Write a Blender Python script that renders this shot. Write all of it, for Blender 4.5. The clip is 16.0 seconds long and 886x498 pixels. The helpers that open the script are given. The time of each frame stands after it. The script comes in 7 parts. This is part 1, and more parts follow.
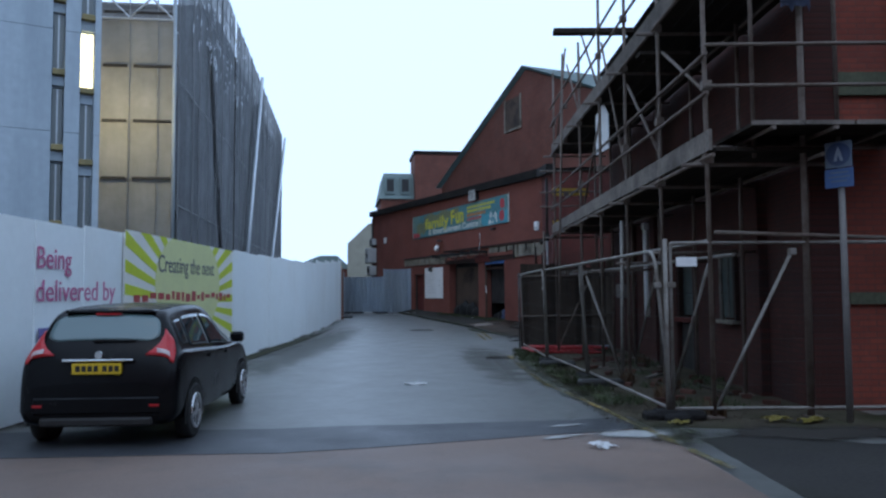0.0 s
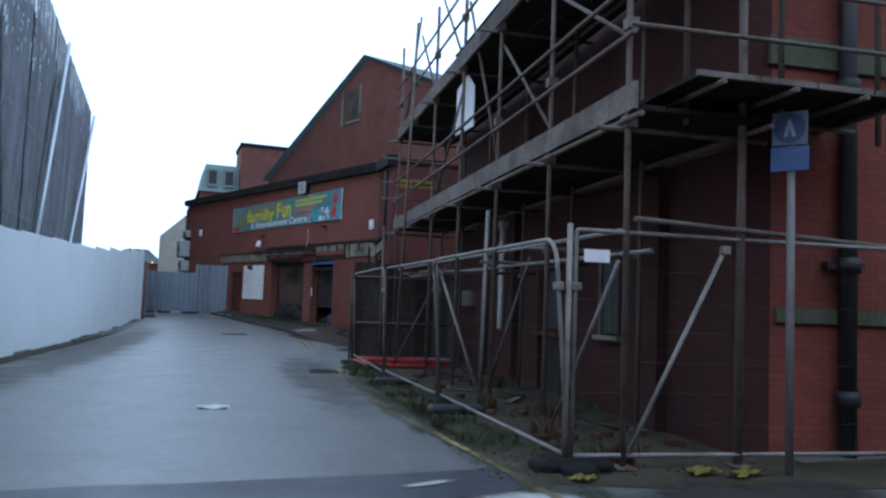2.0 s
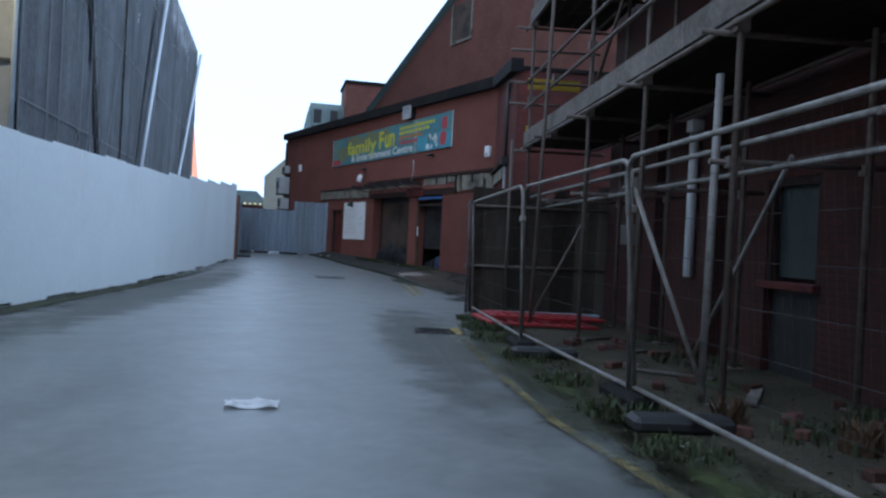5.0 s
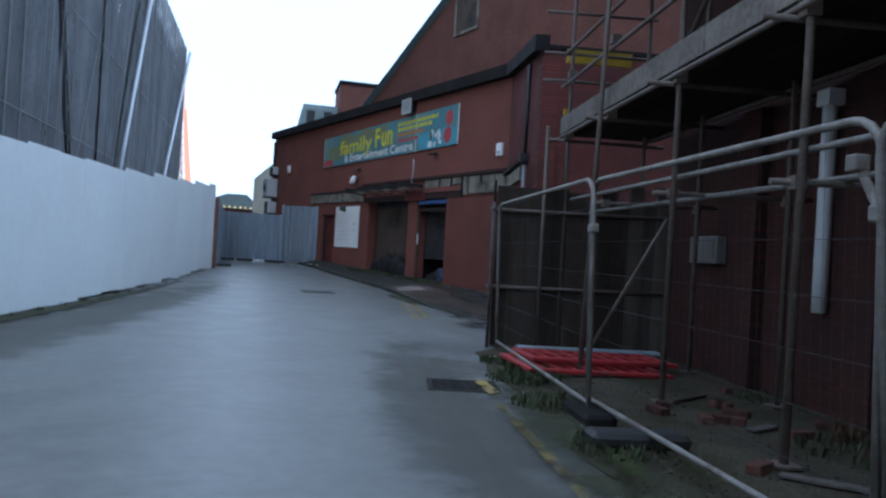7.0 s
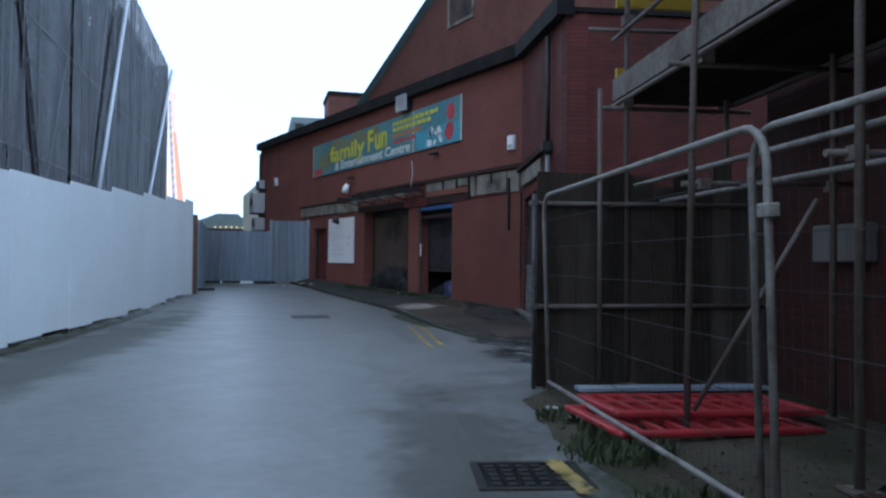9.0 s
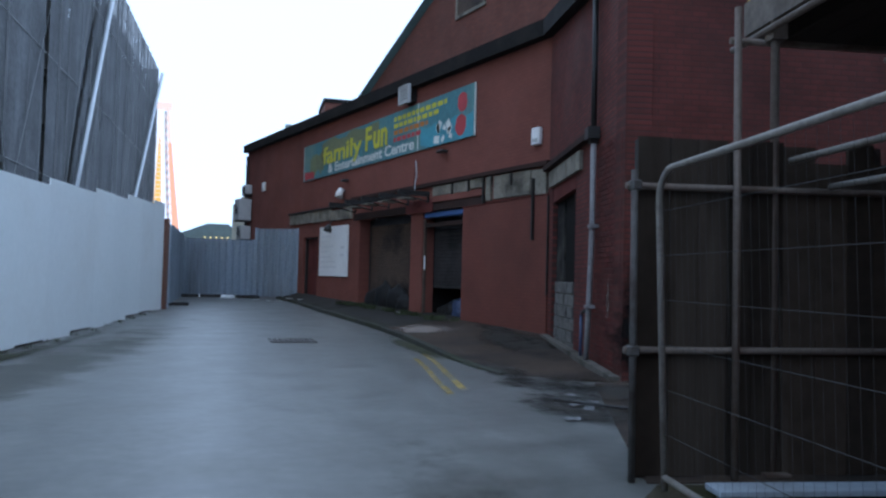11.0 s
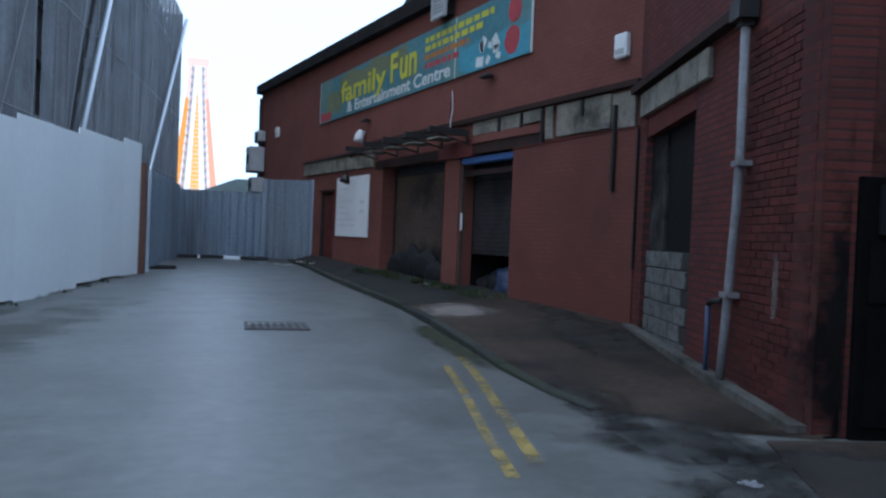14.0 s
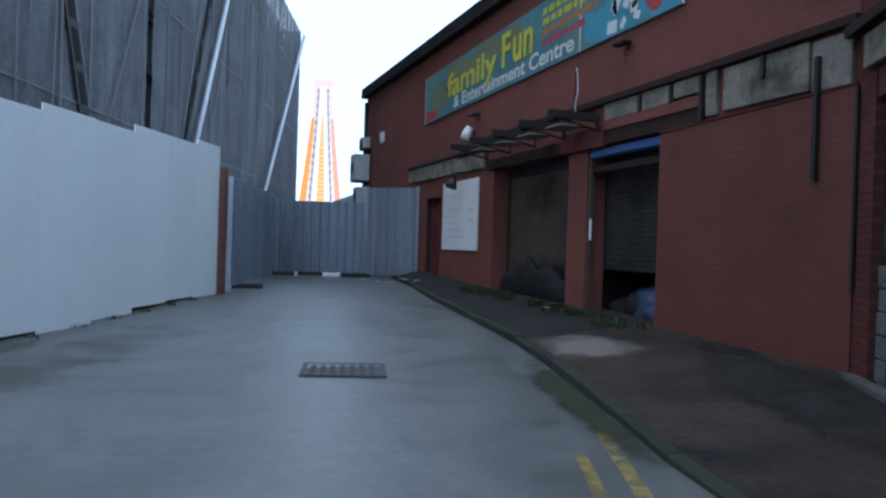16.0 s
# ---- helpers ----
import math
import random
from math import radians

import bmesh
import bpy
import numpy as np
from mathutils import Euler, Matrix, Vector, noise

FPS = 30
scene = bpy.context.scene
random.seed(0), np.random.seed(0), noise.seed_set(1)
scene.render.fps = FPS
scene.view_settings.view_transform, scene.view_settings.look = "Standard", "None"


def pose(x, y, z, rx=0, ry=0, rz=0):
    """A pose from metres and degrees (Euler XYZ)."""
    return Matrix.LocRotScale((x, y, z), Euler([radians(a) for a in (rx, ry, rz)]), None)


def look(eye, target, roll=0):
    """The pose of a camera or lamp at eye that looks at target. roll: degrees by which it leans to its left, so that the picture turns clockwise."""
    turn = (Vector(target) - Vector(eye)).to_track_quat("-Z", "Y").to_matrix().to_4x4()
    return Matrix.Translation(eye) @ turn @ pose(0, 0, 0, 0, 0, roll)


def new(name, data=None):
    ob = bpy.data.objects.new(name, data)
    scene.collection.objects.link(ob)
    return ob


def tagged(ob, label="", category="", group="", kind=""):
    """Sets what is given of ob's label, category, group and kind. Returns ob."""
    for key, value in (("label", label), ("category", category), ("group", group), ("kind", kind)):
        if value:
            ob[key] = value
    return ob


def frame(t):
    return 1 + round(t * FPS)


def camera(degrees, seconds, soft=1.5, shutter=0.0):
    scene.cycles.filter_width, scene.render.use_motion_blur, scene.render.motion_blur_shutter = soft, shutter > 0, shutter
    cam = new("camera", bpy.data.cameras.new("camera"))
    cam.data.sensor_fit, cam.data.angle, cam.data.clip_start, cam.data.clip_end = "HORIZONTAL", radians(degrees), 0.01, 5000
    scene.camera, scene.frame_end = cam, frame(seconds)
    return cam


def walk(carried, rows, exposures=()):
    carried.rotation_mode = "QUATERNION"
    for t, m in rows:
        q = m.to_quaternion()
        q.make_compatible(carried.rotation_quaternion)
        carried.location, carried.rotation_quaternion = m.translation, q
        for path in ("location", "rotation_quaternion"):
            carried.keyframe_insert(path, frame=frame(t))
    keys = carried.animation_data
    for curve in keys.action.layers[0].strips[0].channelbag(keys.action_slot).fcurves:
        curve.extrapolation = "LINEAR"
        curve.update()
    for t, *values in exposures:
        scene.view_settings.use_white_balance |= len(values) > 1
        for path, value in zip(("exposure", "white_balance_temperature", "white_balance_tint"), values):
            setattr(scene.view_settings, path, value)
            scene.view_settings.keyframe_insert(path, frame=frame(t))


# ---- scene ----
cam = camera(60.2, 16.0, soft=2.4, shutter=0.0)
PATH = [
    (0, (-1.769, -4.075, 1.502), (-0.968, -2.246, 1.618), -0.4),
    (0.5, (-1.466, -3.403, 1.511), (-0.5, -1.655, 1.618), -0.5),
    (1, (-1.21, -2.756, 1.457), (-0.145, -1.066, 1.556), 1.1),
    (1.5, (-0.864, -2.081, 1.444), (0.282, -0.446, 1.548), 1.1),
    (2, (-0.556, -1.488, 1.391), (0.634, 0.113, 1.533), 2.2),
    (2.5, (-0.129, -0.83, 1.34), (1.109, 0.733, 1.495), 1.4),
    (3, (0.181, -0.219, 1.333), (1.438, 1.331, 1.461), 3.4),
    (3.5, (0.575, 0.464, 1.303), (1.792, 2.047, 1.421), 2.5),
    (4, (0.839, 1.169, 1.264), (2.016, 2.784, 1.339), 4.9),
    (4.5, (1.137, 1.736, 1.253), (2.253, 3.396, 1.296), 1.6),
    (5, (1.427, 2.413, 1.217), (2.396, 4.162, 1.205), 2.9),
    (7.5, (2.935, 5.92, 1.346), (3.923, 7.659, 1.364), 3.5),
    (8, (3.196, 6.535, 1.358), (4.186, 8.272, 1.435), 3.1),
    (8.5, (3.478, 7.233, 1.313), (4.455, 8.977, 1.383), 2.8),
    (9, (3.75, 7.843, 1.328), (4.74, 9.58, 1.361), 0.6),
    (9.5, (4.003, 8.521, 1.329), (4.971, 10.269, 1.426), 0.1),
    (12, (5.652, 11.935, 1.308), (6.673, 13.654, 1.367), 2.2),
    (12.5, (5.98, 12.526, 1.327), (6.978, 14.258, 1.387), 1.9),
    (13, (6.321, 13.172, 1.35), (7.32, 14.905, 1.352), 3.7),
    (13.5, (6.694, 13.794, 1.358), (7.69, 15.528, 1.335), 0.6),
    (14, (7.002, 14.436, 1.356), (7.927, 16.209, 1.323), 2.4),
    (14.5, (7.314, 15.08, 1.378), (8.195, 16.876, 1.371), 0.9),
    (15, (7.578, 15.704, 1.407), (8.383, 17.535, 1.394), 1.9),
    (15.5, (7.884, 16.351, 1.384), (8.628, 18.207, 1.371), 0.6),
    (16, (8.309, 17.072, 1.335), (8.945, 18.968, 1.326), 1.8),
]
walk(cam, [(t, look(eye, target, roll)) for t, eye, target, roll in PATH],
     exposures=[(0.0, -0.13), (0.5, -0.02), (1.0, 0.09), (2.5, 0.26), (3.5, 0.17), (4.5, 0.09), (8.0, 0.11), (13.0, 0.10), (16.0, 0.09)])

# ---- world and light: an overcast dusk ----
world = bpy.data.worlds.new("overcast")
scene.world = world
world.use_nodes = True
wt = world.node_tree
wt.nodes.clear()
sky = wt.nodes.new("ShaderNodeTexSky")
sky.sky_type = "NISHITA"
sky.sun_disc = False
sky.sun_elevation = radians(14)
sky.sun_rotation = radians(300)
sky_gain = wt.nodes.new("ShaderNodeVectorMath")
sky_gain.operation = "SCALE"
sky_gain.inputs["Scale"].default_value = 0.06
cloud = wt.nodes.new("ShaderNodeMix")
cloud.data_type = "RGBA"
cloud.inputs["Factor"].default_value = 0.82
cloud.inputs["B"].default_value = (1.09, 1.51, 2.20, 1)
back = wt.nodes.new("ShaderNodeBackground")
back.inputs["Strength"].default_value = 1.0
wout = wt.nodes.new("ShaderNodeOutputWorld")
wt.links.new(sky.outputs["Color"], sky_gain.inputs[0])
wt.links.new(sky_gain.outputs[0], cloud.inputs["A"])
wt.links.new(cloud.outputs["Result"], back.inputs["Color"])
wt.links.new(back.outputs[0], wout.inputs[0])

sun_data = bpy.data.lights.new("sun", "SUN")
sun_data.energy = 0.3
sun_data.angle = radians(25)
sun_data.color = (0.95, 0.97, 1.0)
sun = new("sun", sun_data)
sun.matrix_world = look((0, 0, 60), (20, 45, 0))
scene.view_settings.exposure = 0.0

# ---- frames of the plan ----
# ALLEY: x across to the right, y along the alley. FACADE and BEND: x along the wall as one reads it, y into the wall.
ALLEY = pose(4.79, 2.97, 0, 0, 0, -23.4)
FACADE = pose(14.52, 44.6, 0, 0, 0, -90)
BEND = pose(14.5, 22.9, 0, 0, 0, -117.5)
RETURN = pose(12.0, 18.1, 0, 0, 0, -23.4)


def ground_z(y):
    return 0.024 * min(max(y - 24.0, 0.0), 21.0)


# ---- small builders ----
def part(name, bm, material, parent=None, label=""):
    me = bpy.data.meshes.new(name)
    bm.to_mesh(me)
    bm.free()
    if material:
        me.materials.append(material)
    ob = new(name, me)
    if parent:
        ob.parent = parent
    return tagged(ob, label)


def thing(name, at=None, label="", category="", group="", kind=""):
    ob = new(name)
    ob.empty_display_size = 0.2
    ob.matrix_world = at or Matrix()
    return tagged(ob, label, category, group, kind)


def add_box(bm, a, b, m=None, bevel=0.0):
    """A box between two corners."""
    a, b = Vector(a), Vector(b)
    made = bmesh.ops.create_cube(bm, size=1.0)["verts"]
    for v in made:
        v.co = Vector([a[i] + (v.co[i] + 0.5) * (b[i] - a[i]) for i in range(3)])
    if bevel:
        edges = list({e for v in made for e in v.link_edges})
        got = bmesh.ops.bevel(bm, geom=edges, offset=bevel, segments=1, affect="EDGES", profile=0.6)
        made = [v for v in bm.verts if v.is_valid and v in set(got["verts"])] or made
    if m:
        for v in {v for v in made if v.is_valid}:
            v.co = m @ v.co
    return made


def box(a, b, m=None, bevel=0.0):
    bm = bmesh.new()
    add_box(bm, a, b, m, bevel)
    return bm


def boxes(*pairs, m=None, bevel=0.0):
    bm = bmesh.new()
    for a, b in pairs:
        add_box(bm, a, b, m, bevel)
    return bm


def add_tube(bm, points, r, sides=8, cap=True):
    """A round bar along a line of points."""
    pts = [Vector(p) for p in points]
    rings = []
    for i, p in enumerate(pts):
        d = (pts[min(i + 1, len(pts) - 1)] - pts[max(i - 1, 0)]).normalized()
        side = d.orthogonal().normalized() if i == 0 else (last - d * last.dot(d)).normalized()
        last = side
        up = d.cross(side)
        rr = r[i] if isinstance(r, (list, tuple)) else r
        rings.append([bm.verts.new(p + (side * math.cos(k * math.tau / sides) + up * math.sin(k * math.tau / sides)) * rr) for k in range(sides)])
    for a, b in zip(rings, rings[1:]):
        for k in range(sides):
            f = bm.faces.new((a[k], a[(k + 1) % sides], b[(k + 1) % sides], b[k]))
            f.smooth = sides > 5
    if cap:
        bm.faces.new(rings[0][::-1])
        bm.faces.new(rings[-1])
    return rings


def tube(points, r, sides=8):
    bm = bmesh.new()
    add_tube(bm, points, r, sides)
    return bm


def prism(outline, depth, m=None):
    """An outline in x and z, pushed along y."""
    bm = bmesh.new()
    a = [bm.verts.new((x, 0, z)) for x, z in outline]
    b = [bm.verts.new((x, depth, z)) for x, z in outline]
    bm.faces.new(a)
    bm.faces.new(b[::-1])
    for i in range(len(a)):
        j = (i + 1) % len(a)
        bm.faces.new((a[j], a[i], b[i], b[j]))
    bmesh.ops.recalc_face_normals(bm, faces=bm.faces)
    if m:
        bm.transform(m)
    return bm


def slab(outline, z0, z1):
    """An outline in x and y, between two heights."""
    bm = bmesh.new()
    a = [bm.verts.new((x, y, z0)) for x, y in outline]
    b = [bm.verts.new((x, y, z1)) for x, y in outline]
    bm.faces.new(a[::-1])
    bm.faces.new(b)
    for i in range(len(a)):
        j = (i + 1) % len(a)
        bm.faces.new((a[i], a[j], b[j], b[i]))
    bmesh.ops.recalc_face_normals(bm, faces=bm.faces)
    return bm


def lettering(text, size, m, material, parent, name="lettering", align="LEFT", bold=0.0):
    cu = bpy.data.curves.new(name, "FONT")
    cu.body, cu.size, cu.extrude, cu.align_x, cu.offset = text, size, 0.002, align, size * bold
    cu.materials.append(material)
    ob = new(name, cu)
    ob.parent = parent
    ob.matrix_world = m
    return ob


# ---- materials ----
def mat(name, color, rough=0.8, metal=0.0, vary=0.25, scale=1.5, fine=30.0, bump=0.15, stain=None, stain_amount=0.0, stain_scale=0.6,
        rough_vary=0.1, streak=False, coat=0.0, obj_random=0.0, bump_distance=0.01, spec=0.5):
    m = bpy.data.materials.new(name)
    m.use_nodes = True
    nt = m.node_tree
    N, L = nt.nodes, nt.links
    bsdf = N["Principled BSDF"]
    bsdf.inputs["Metallic"].default_value = metal
    bsdf.inputs["Coat Weight"].default_value = coat
    bsdf.inputs["Specular IOR Level"].default_value = spec
    geo = N.new("ShaderNodeNewGeometry")
    where = geo.outputs["Position"]
    if streak:
        sq = N.new("ShaderNodeVectorMath")
        sq.operation = "MULTIPLY"
        sq.inputs[1].default_value = (1, 1, 0.12)
        L.new(where, sq.inputs[0])
        where_s = sq.outputs[0]
    else:
        where_s = where
    big = N.new("ShaderNodeTexNoise")
    big.inputs["Scale"].default_value, big.inputs["Detail"].default_value = scale, 5
    L.new(where_s, big.inputs["Vector"])
    small = N.new("ShaderNodeTexNoise")
    small.inputs["Scale"].default_value, small.inputs["Detail"].default_value = fine, 6
    L.new(where, small.inputs["Vector"])
    both = N.new("ShaderNodeMath")
    both.operation = "MULTIPLY_ADD"
    both.inputs[1].default_value = 0.45
    L.new(small.outputs["Fac"], both.inputs[0])
    half = N.new("ShaderNodeMath")
    half.operation = "MULTIPLY"
    half.inputs[1].default_value = 0.55
    L.new(big.outputs["Fac"], half.inputs[0])
    L.new(half.outputs[0], both.inputs[2])
    ramp = N.new("ShaderNodeValToRGB")
    c = Vector(color)
    lo, hi = c * (1 - vary), c * (1 + vary)
    ramp.color_ramp.elements[0].position, ramp.color_ramp.elements[1].position = 0.3, 0.7
    ramp.color_ramp.elements[0].color = (*lo, 1)
    ramp.color_ramp.elements[1].color = (*[min(v, 0.95) for v in hi], 1)
    L.new(both.outputs[0], ramp.inputs[0])
    colour = ramp.outputs[0]
    if stain:
        sn = N.new("ShaderNodeTexNoise")
        sn.inputs["Scale"].default_value, sn.inputs["Detail"].default_value = stain_scale, 7
        sn.inputs["Roughness"].default_value = 0.65
        L.new(where_s, sn.inputs["Vector"])
        sr = N.new("ShaderNodeMapRange")
        sr.inputs["From Min"].default_value, sr.inputs["From Max"].default_value = 0.48, 0.68
        sr.inputs["To Max"].default_value = stain_amount
        L.new(sn.outputs["Fac"], sr.inputs["Value"])
        mx = N.new("ShaderNodeMix")
        mx.data_type = "RGBA"
        L.new(sr.outputs[0], mx.inputs["Factor"])
        L.new(colour, mx.inputs["A"])
        mx.inputs["B"].default_value = (*stain, 1)
        colour = mx.outputs["Result"]
    if obj_random:
        info = N.new("ShaderNodeObjectInfo")
        hs = N.new("ShaderNodeMapRange")
        hs.inputs["To Min"].default_value, hs.inputs["To Max"].default_value = 1 - obj_random, 1 + obj_random
        L.new(info.outputs["Random"], hs.inputs["Value"])
        sc = N.new("ShaderNodeVectorMath")
        sc.operation = "SCALE"
        L.new(colour, sc.inputs[0])
        L.new(hs.outputs[0], sc.inputs["Scale"])
        colour = sc.outputs[0]
    L.new(colour, bsdf.inputs["Base Color"])
    rr = N.new("ShaderNodeMapRange")
    rr.inputs["From Min"].default_value, rr.inputs["From Max"].default_value = 0.3, 0.7
    rr.inputs["To Min"].default_value, rr.inputs["To Max"].default_value = max(rough - rough_vary, 0.02), min(rough + rough_vary, 1)
    L.new(big.outputs["Fac"], rr.inputs["Value"])
    L.new(rr.outputs[0], bsdf.inputs["Roughness"])
    if bump:
        bp = N.new("ShaderNodeBump")
        bp.inputs["Strength"].default_value, bp.inputs["Distance"].default_value = bump, bump_distance
        L.new(small.outputs["Fac"], bp.inputs["Height"])
        L.new(bp.outputs[0], bsdf.inputs["Normal"])
    return m


def brick_mat(name, along, brick, brick2, mortar, rough=0.85, mortar_size=0.012, bump=0.5, stain=(0.02, 0.015, 0.015), stain_amount=0.5):
    """Brickwork on an upright wall that runs along a direction of the plan."""
    m = mat(name, brick, rough, vary=0.3, scale=0.9, fine=25, bump=0, spec=0.2)
    nt = m.node_tree
    N, L = nt.nodes, nt.links
    bsdf = N["Principled BSDF"]
    geo = N.new("ShaderNodeNewGeometry")
    dot = N.new("ShaderNodeVectorMath")
    dot.operation = "DOT_PRODUCT"
    dot.inputs[1].default_value = (*along, 0)
    L.new(geo.outputs["Position"], dot.inputs[0])
    sep = N.new("ShaderNodeSeparateXYZ")
    L.new(geo.outputs["Position"], sep.inputs[0])
    com = N.new("ShaderNodeCombineXYZ")
    L.new(dot.outputs["Value"], com.inputs[0])
    L.new(sep.outputs["Z"], com.inputs[1])
    tex = N.new("ShaderNodeTexBrick")
    tex.inputs["Scale"].default_value = 1.0
    tex.inputs["Brick Width"].default_value, tex.inputs["Row Height"].default_value = 0.225, 0.075
    tex.inputs["Mortar Size"].default_value = mortar_size
    tex.inputs["Mortar Smooth"].default_value = 0.3
    tex.inputs["Color1"].default_value, tex.inputs["Color2"].default_value = (*brick, 1), (*brick2, 1)
    tex.inputs["Mortar"].default_value = (*mortar, 1)
    L.new(com.outputs[0], tex.inputs["Vector"])
    noise_tex = N.new("ShaderNodeTexNoise")
    noise_tex.inputs["Scale"].default_value, noise_tex.inputs["Detail"].default_value = 0.7, 8
    noise_tex.inputs["Roughness"].default_value = 0.7
    L.new(geo.outputs["Position"], noise_tex.inputs["Vector"])
    rng = N.new("ShaderNodeMapRange")
    rng.inputs["From Min"].default_value, rng.inputs["From Max"].default_value = 0.42, 0.72
    rng.inputs["To Max"].default_value = stain_amount
    L.new(noise_tex.outputs["Fac"], rng.inputs["Value"])
    mx = N.new("ShaderNodeMix")
    mx.data_type = "RGBA"
    L.new(rng.outputs[0], mx.inputs["Factor"])
    L.new(tex.outputs["Color"], mx.inputs["A"])
    mx.inputs["B"].default_value = (*stain, 1)
    L.new(mx.outputs["Result"], bsdf.inputs["Base Color"])
    bp = N.new("ShaderNodeBump")
    bp.inputs["Strength"].default_value, bp.inputs["Distance"].default_value = bump, 0.008
    bp.invert = True
    L.new(tex.outputs["Fac"], bp.inputs["Height"])
    L.new(bp.outputs[0], bsdf.inputs["Normal"])
    return m


def glow(name, color, strength):
    m = bpy.data.materials.new(name)
    m.use_nodes = True
    b = m.node_tree.nodes["Principled BSDF"]
    b.inputs["Base Color"].default_value = (0, 0, 0, 1)
    b.inputs["Emission Color"].default_value = (*color, 1)
    b.inputs["Emission Strength"].default_value = strength
    return m


def glass_mat(name, color, rough=0.05):
    m = bpy.data.materials.new(name)
    m.use_nodes = True
    b = m.node_tree.nodes["Principled BSDF"]
    b.inputs["Base Color"].default_value = (*color, 1)
    b.inputs["Roughness"].default_value = rough
    b.inputs["Specular IOR Level"].default_value = 0.8
    return m


def net_mat(name, color, cover, vary=0.42, blot=0.7):
    """Debris netting: a woven sheet that lets part of the light through."""
    m = mat(name, color, 0.85, vary=vary, scale=1.1, fine=4.0, bump=0.4, streak=True, stain=tuple(c * 0.5 for c in color), stain_amount=blot, stain_scale=0.35, bump_distance=0.08, spec=0.25)
    nt = m.node_tree
    N, L = nt.nodes, nt.links
    b = N["Principled BSDF"]
    geo = N.new("ShaderNodeNewGeometry")
    nz = N.new("ShaderNodeTexNoise")
    nz.inputs["Scale"].default_value, nz.inputs["Detail"].default_value = 0.5, 6
    L.new(geo.outputs["Position"], nz.inputs["Vector"])
    rng = N.new("ShaderNodeMapRange")
    rng.inputs["From Min"].default_value, rng.inputs["From Max"].default_value = 0.3, 0.7
    rng.inputs["To Min"].default_value, rng.inputs["To Max"].default_value = min(cover + 0.12, 1), cover - 0.15
    L.new(nz.outputs["Fac"], rng.inputs["Value"])
    L.new(rng.outputs[0], b.inputs["Alpha"])
    return m


RED_DIR, ALLEY_DIR, CROSS_DIR, BEND_DIR = (0, 1), (0.397, 0.918), (0.918, -0.397), (-0.461, -0.887)
M_road = mat("damp_concrete_road", (0.108, 0.110, 0.104), 0.42, vary=0.36, scale=1.6, fine=7, bump=0.02, stain=(0.078, 0.077, 0.068), stain_amount=0.55, stain_scale=0.5, rough_vary=0.06, bump_distance=0.004)
M_strip = mat("dark_tarmac", (0.035, 0.037, 0.042), 0.5, vary=0.25, scale=0.8, fine=60, bump=0.4, rough_vary=0.15)
M_cross = mat("brown_tarmac", (0.155, 0.107, 0.084), 0.62, vary=0.25, scale=0.8, fine=50, bump=0.4, stain=(0.07, 0.06, 0.055), stain_amount=0.7, rough_vary=0.15)
M_verge = mat("mossy_verge", (0.060, 0.050, 0.036), 0.97, spec=0.08, vary=0.5, scale=1.4, fine=22, bump=0.7, stain=(0.026, 0.030, 0.012), stain_amount=0.85, stain_scale=1.1)
M_pave = mat("stained_concrete_pavement", (0.056, 0.040, 0.031), 0.9, vary=0.5, scale=0.9, fine=16, bump=0.35, spec=0.15, stain=(0.018, 0.016, 0.015), stain_amount=0.95, stain_scale=0.6)
M_kerb = mat("concrete_kerb", (0.033, 0.034, 0.029), 0.9, spec=0.25, vary=0.35, scale=2, fine=30, bump=0.4, stain=(0.03, 0.038, 0.018), stain_amount=0.85, obj_random=0.2)
M_yellow = mat("worn_yellow_line", (0.30, 0.21, 0.055), 0.8, vary=0.4, scale=4, fine=24, bump=0.3, stain=(0.10, 0.095, 0.08), stain_amount=1.0, stain_scale=2.0)
M_hoard = mat("white_painted_board", (0.86, 0.92, 0.925), 0.6, vary=0.05, scale=0.5, fine=9, bump=0.06, stain=(0.66, 0.66, 0.62), stain_amount=0.25, stain_scale=0.5, obj_random=0.02)
M_dark = mat("dark_timber_and_seam_shade", (0.025, 0.022, 0.02), 0.85, vary=0.4, scale=3, fine=30, bump=0.4)
M_redbrick = brick_mat("painted_red_brick", RED_DIR, (0.198, 0.069, 0.053), (0.178, 0.062, 0.049), (0.160, 0.057, 0.045), bump=0.12, stain=(0.112, 0.042, 0.033), stain_amount=0.7)
M_gable = brick_mat("old_red_brick", RED_DIR, (0.18, 0.064, 0.046), (0.14, 0.053, 0.040), (0.12, 0.056, 0.046), bump=0.2, stain=(0.08, 0.034, 0.025), stain_amount=0.65)
M_bendbrick = brick_mat("red_brick_by_the_pipe", BEND_DIR, (0.150, 0.036, 0.030), (0.105, 0.028, 0.024), (0.066, 0.030, 0.026), stain_amount=0.45)
M_retbrick = brick_mat("sooty_red_brick", CROSS_DIR, (0.120, 0.031, 0.026), (0.095, 0.027, 0.022), (0.078, 0.028, 0.024), bump=0.3, stain=(0.030, 0.015, 0.014), stain_amount=0.75)
# Scaffold shade is put into this brick's dark base; the stain is grime.
M_alleybrick = brick_mat("grimy_brick_with_shade", ALLEY_DIR, (0.066, 0.021, 0.017), (0.051, 0.018, 0.014), (0.040, 0.019, 0.016), bump=0.35, stain_amount=0.7)
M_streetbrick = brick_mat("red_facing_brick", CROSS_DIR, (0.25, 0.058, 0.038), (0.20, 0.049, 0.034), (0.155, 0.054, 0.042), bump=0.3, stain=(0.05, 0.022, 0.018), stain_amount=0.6)
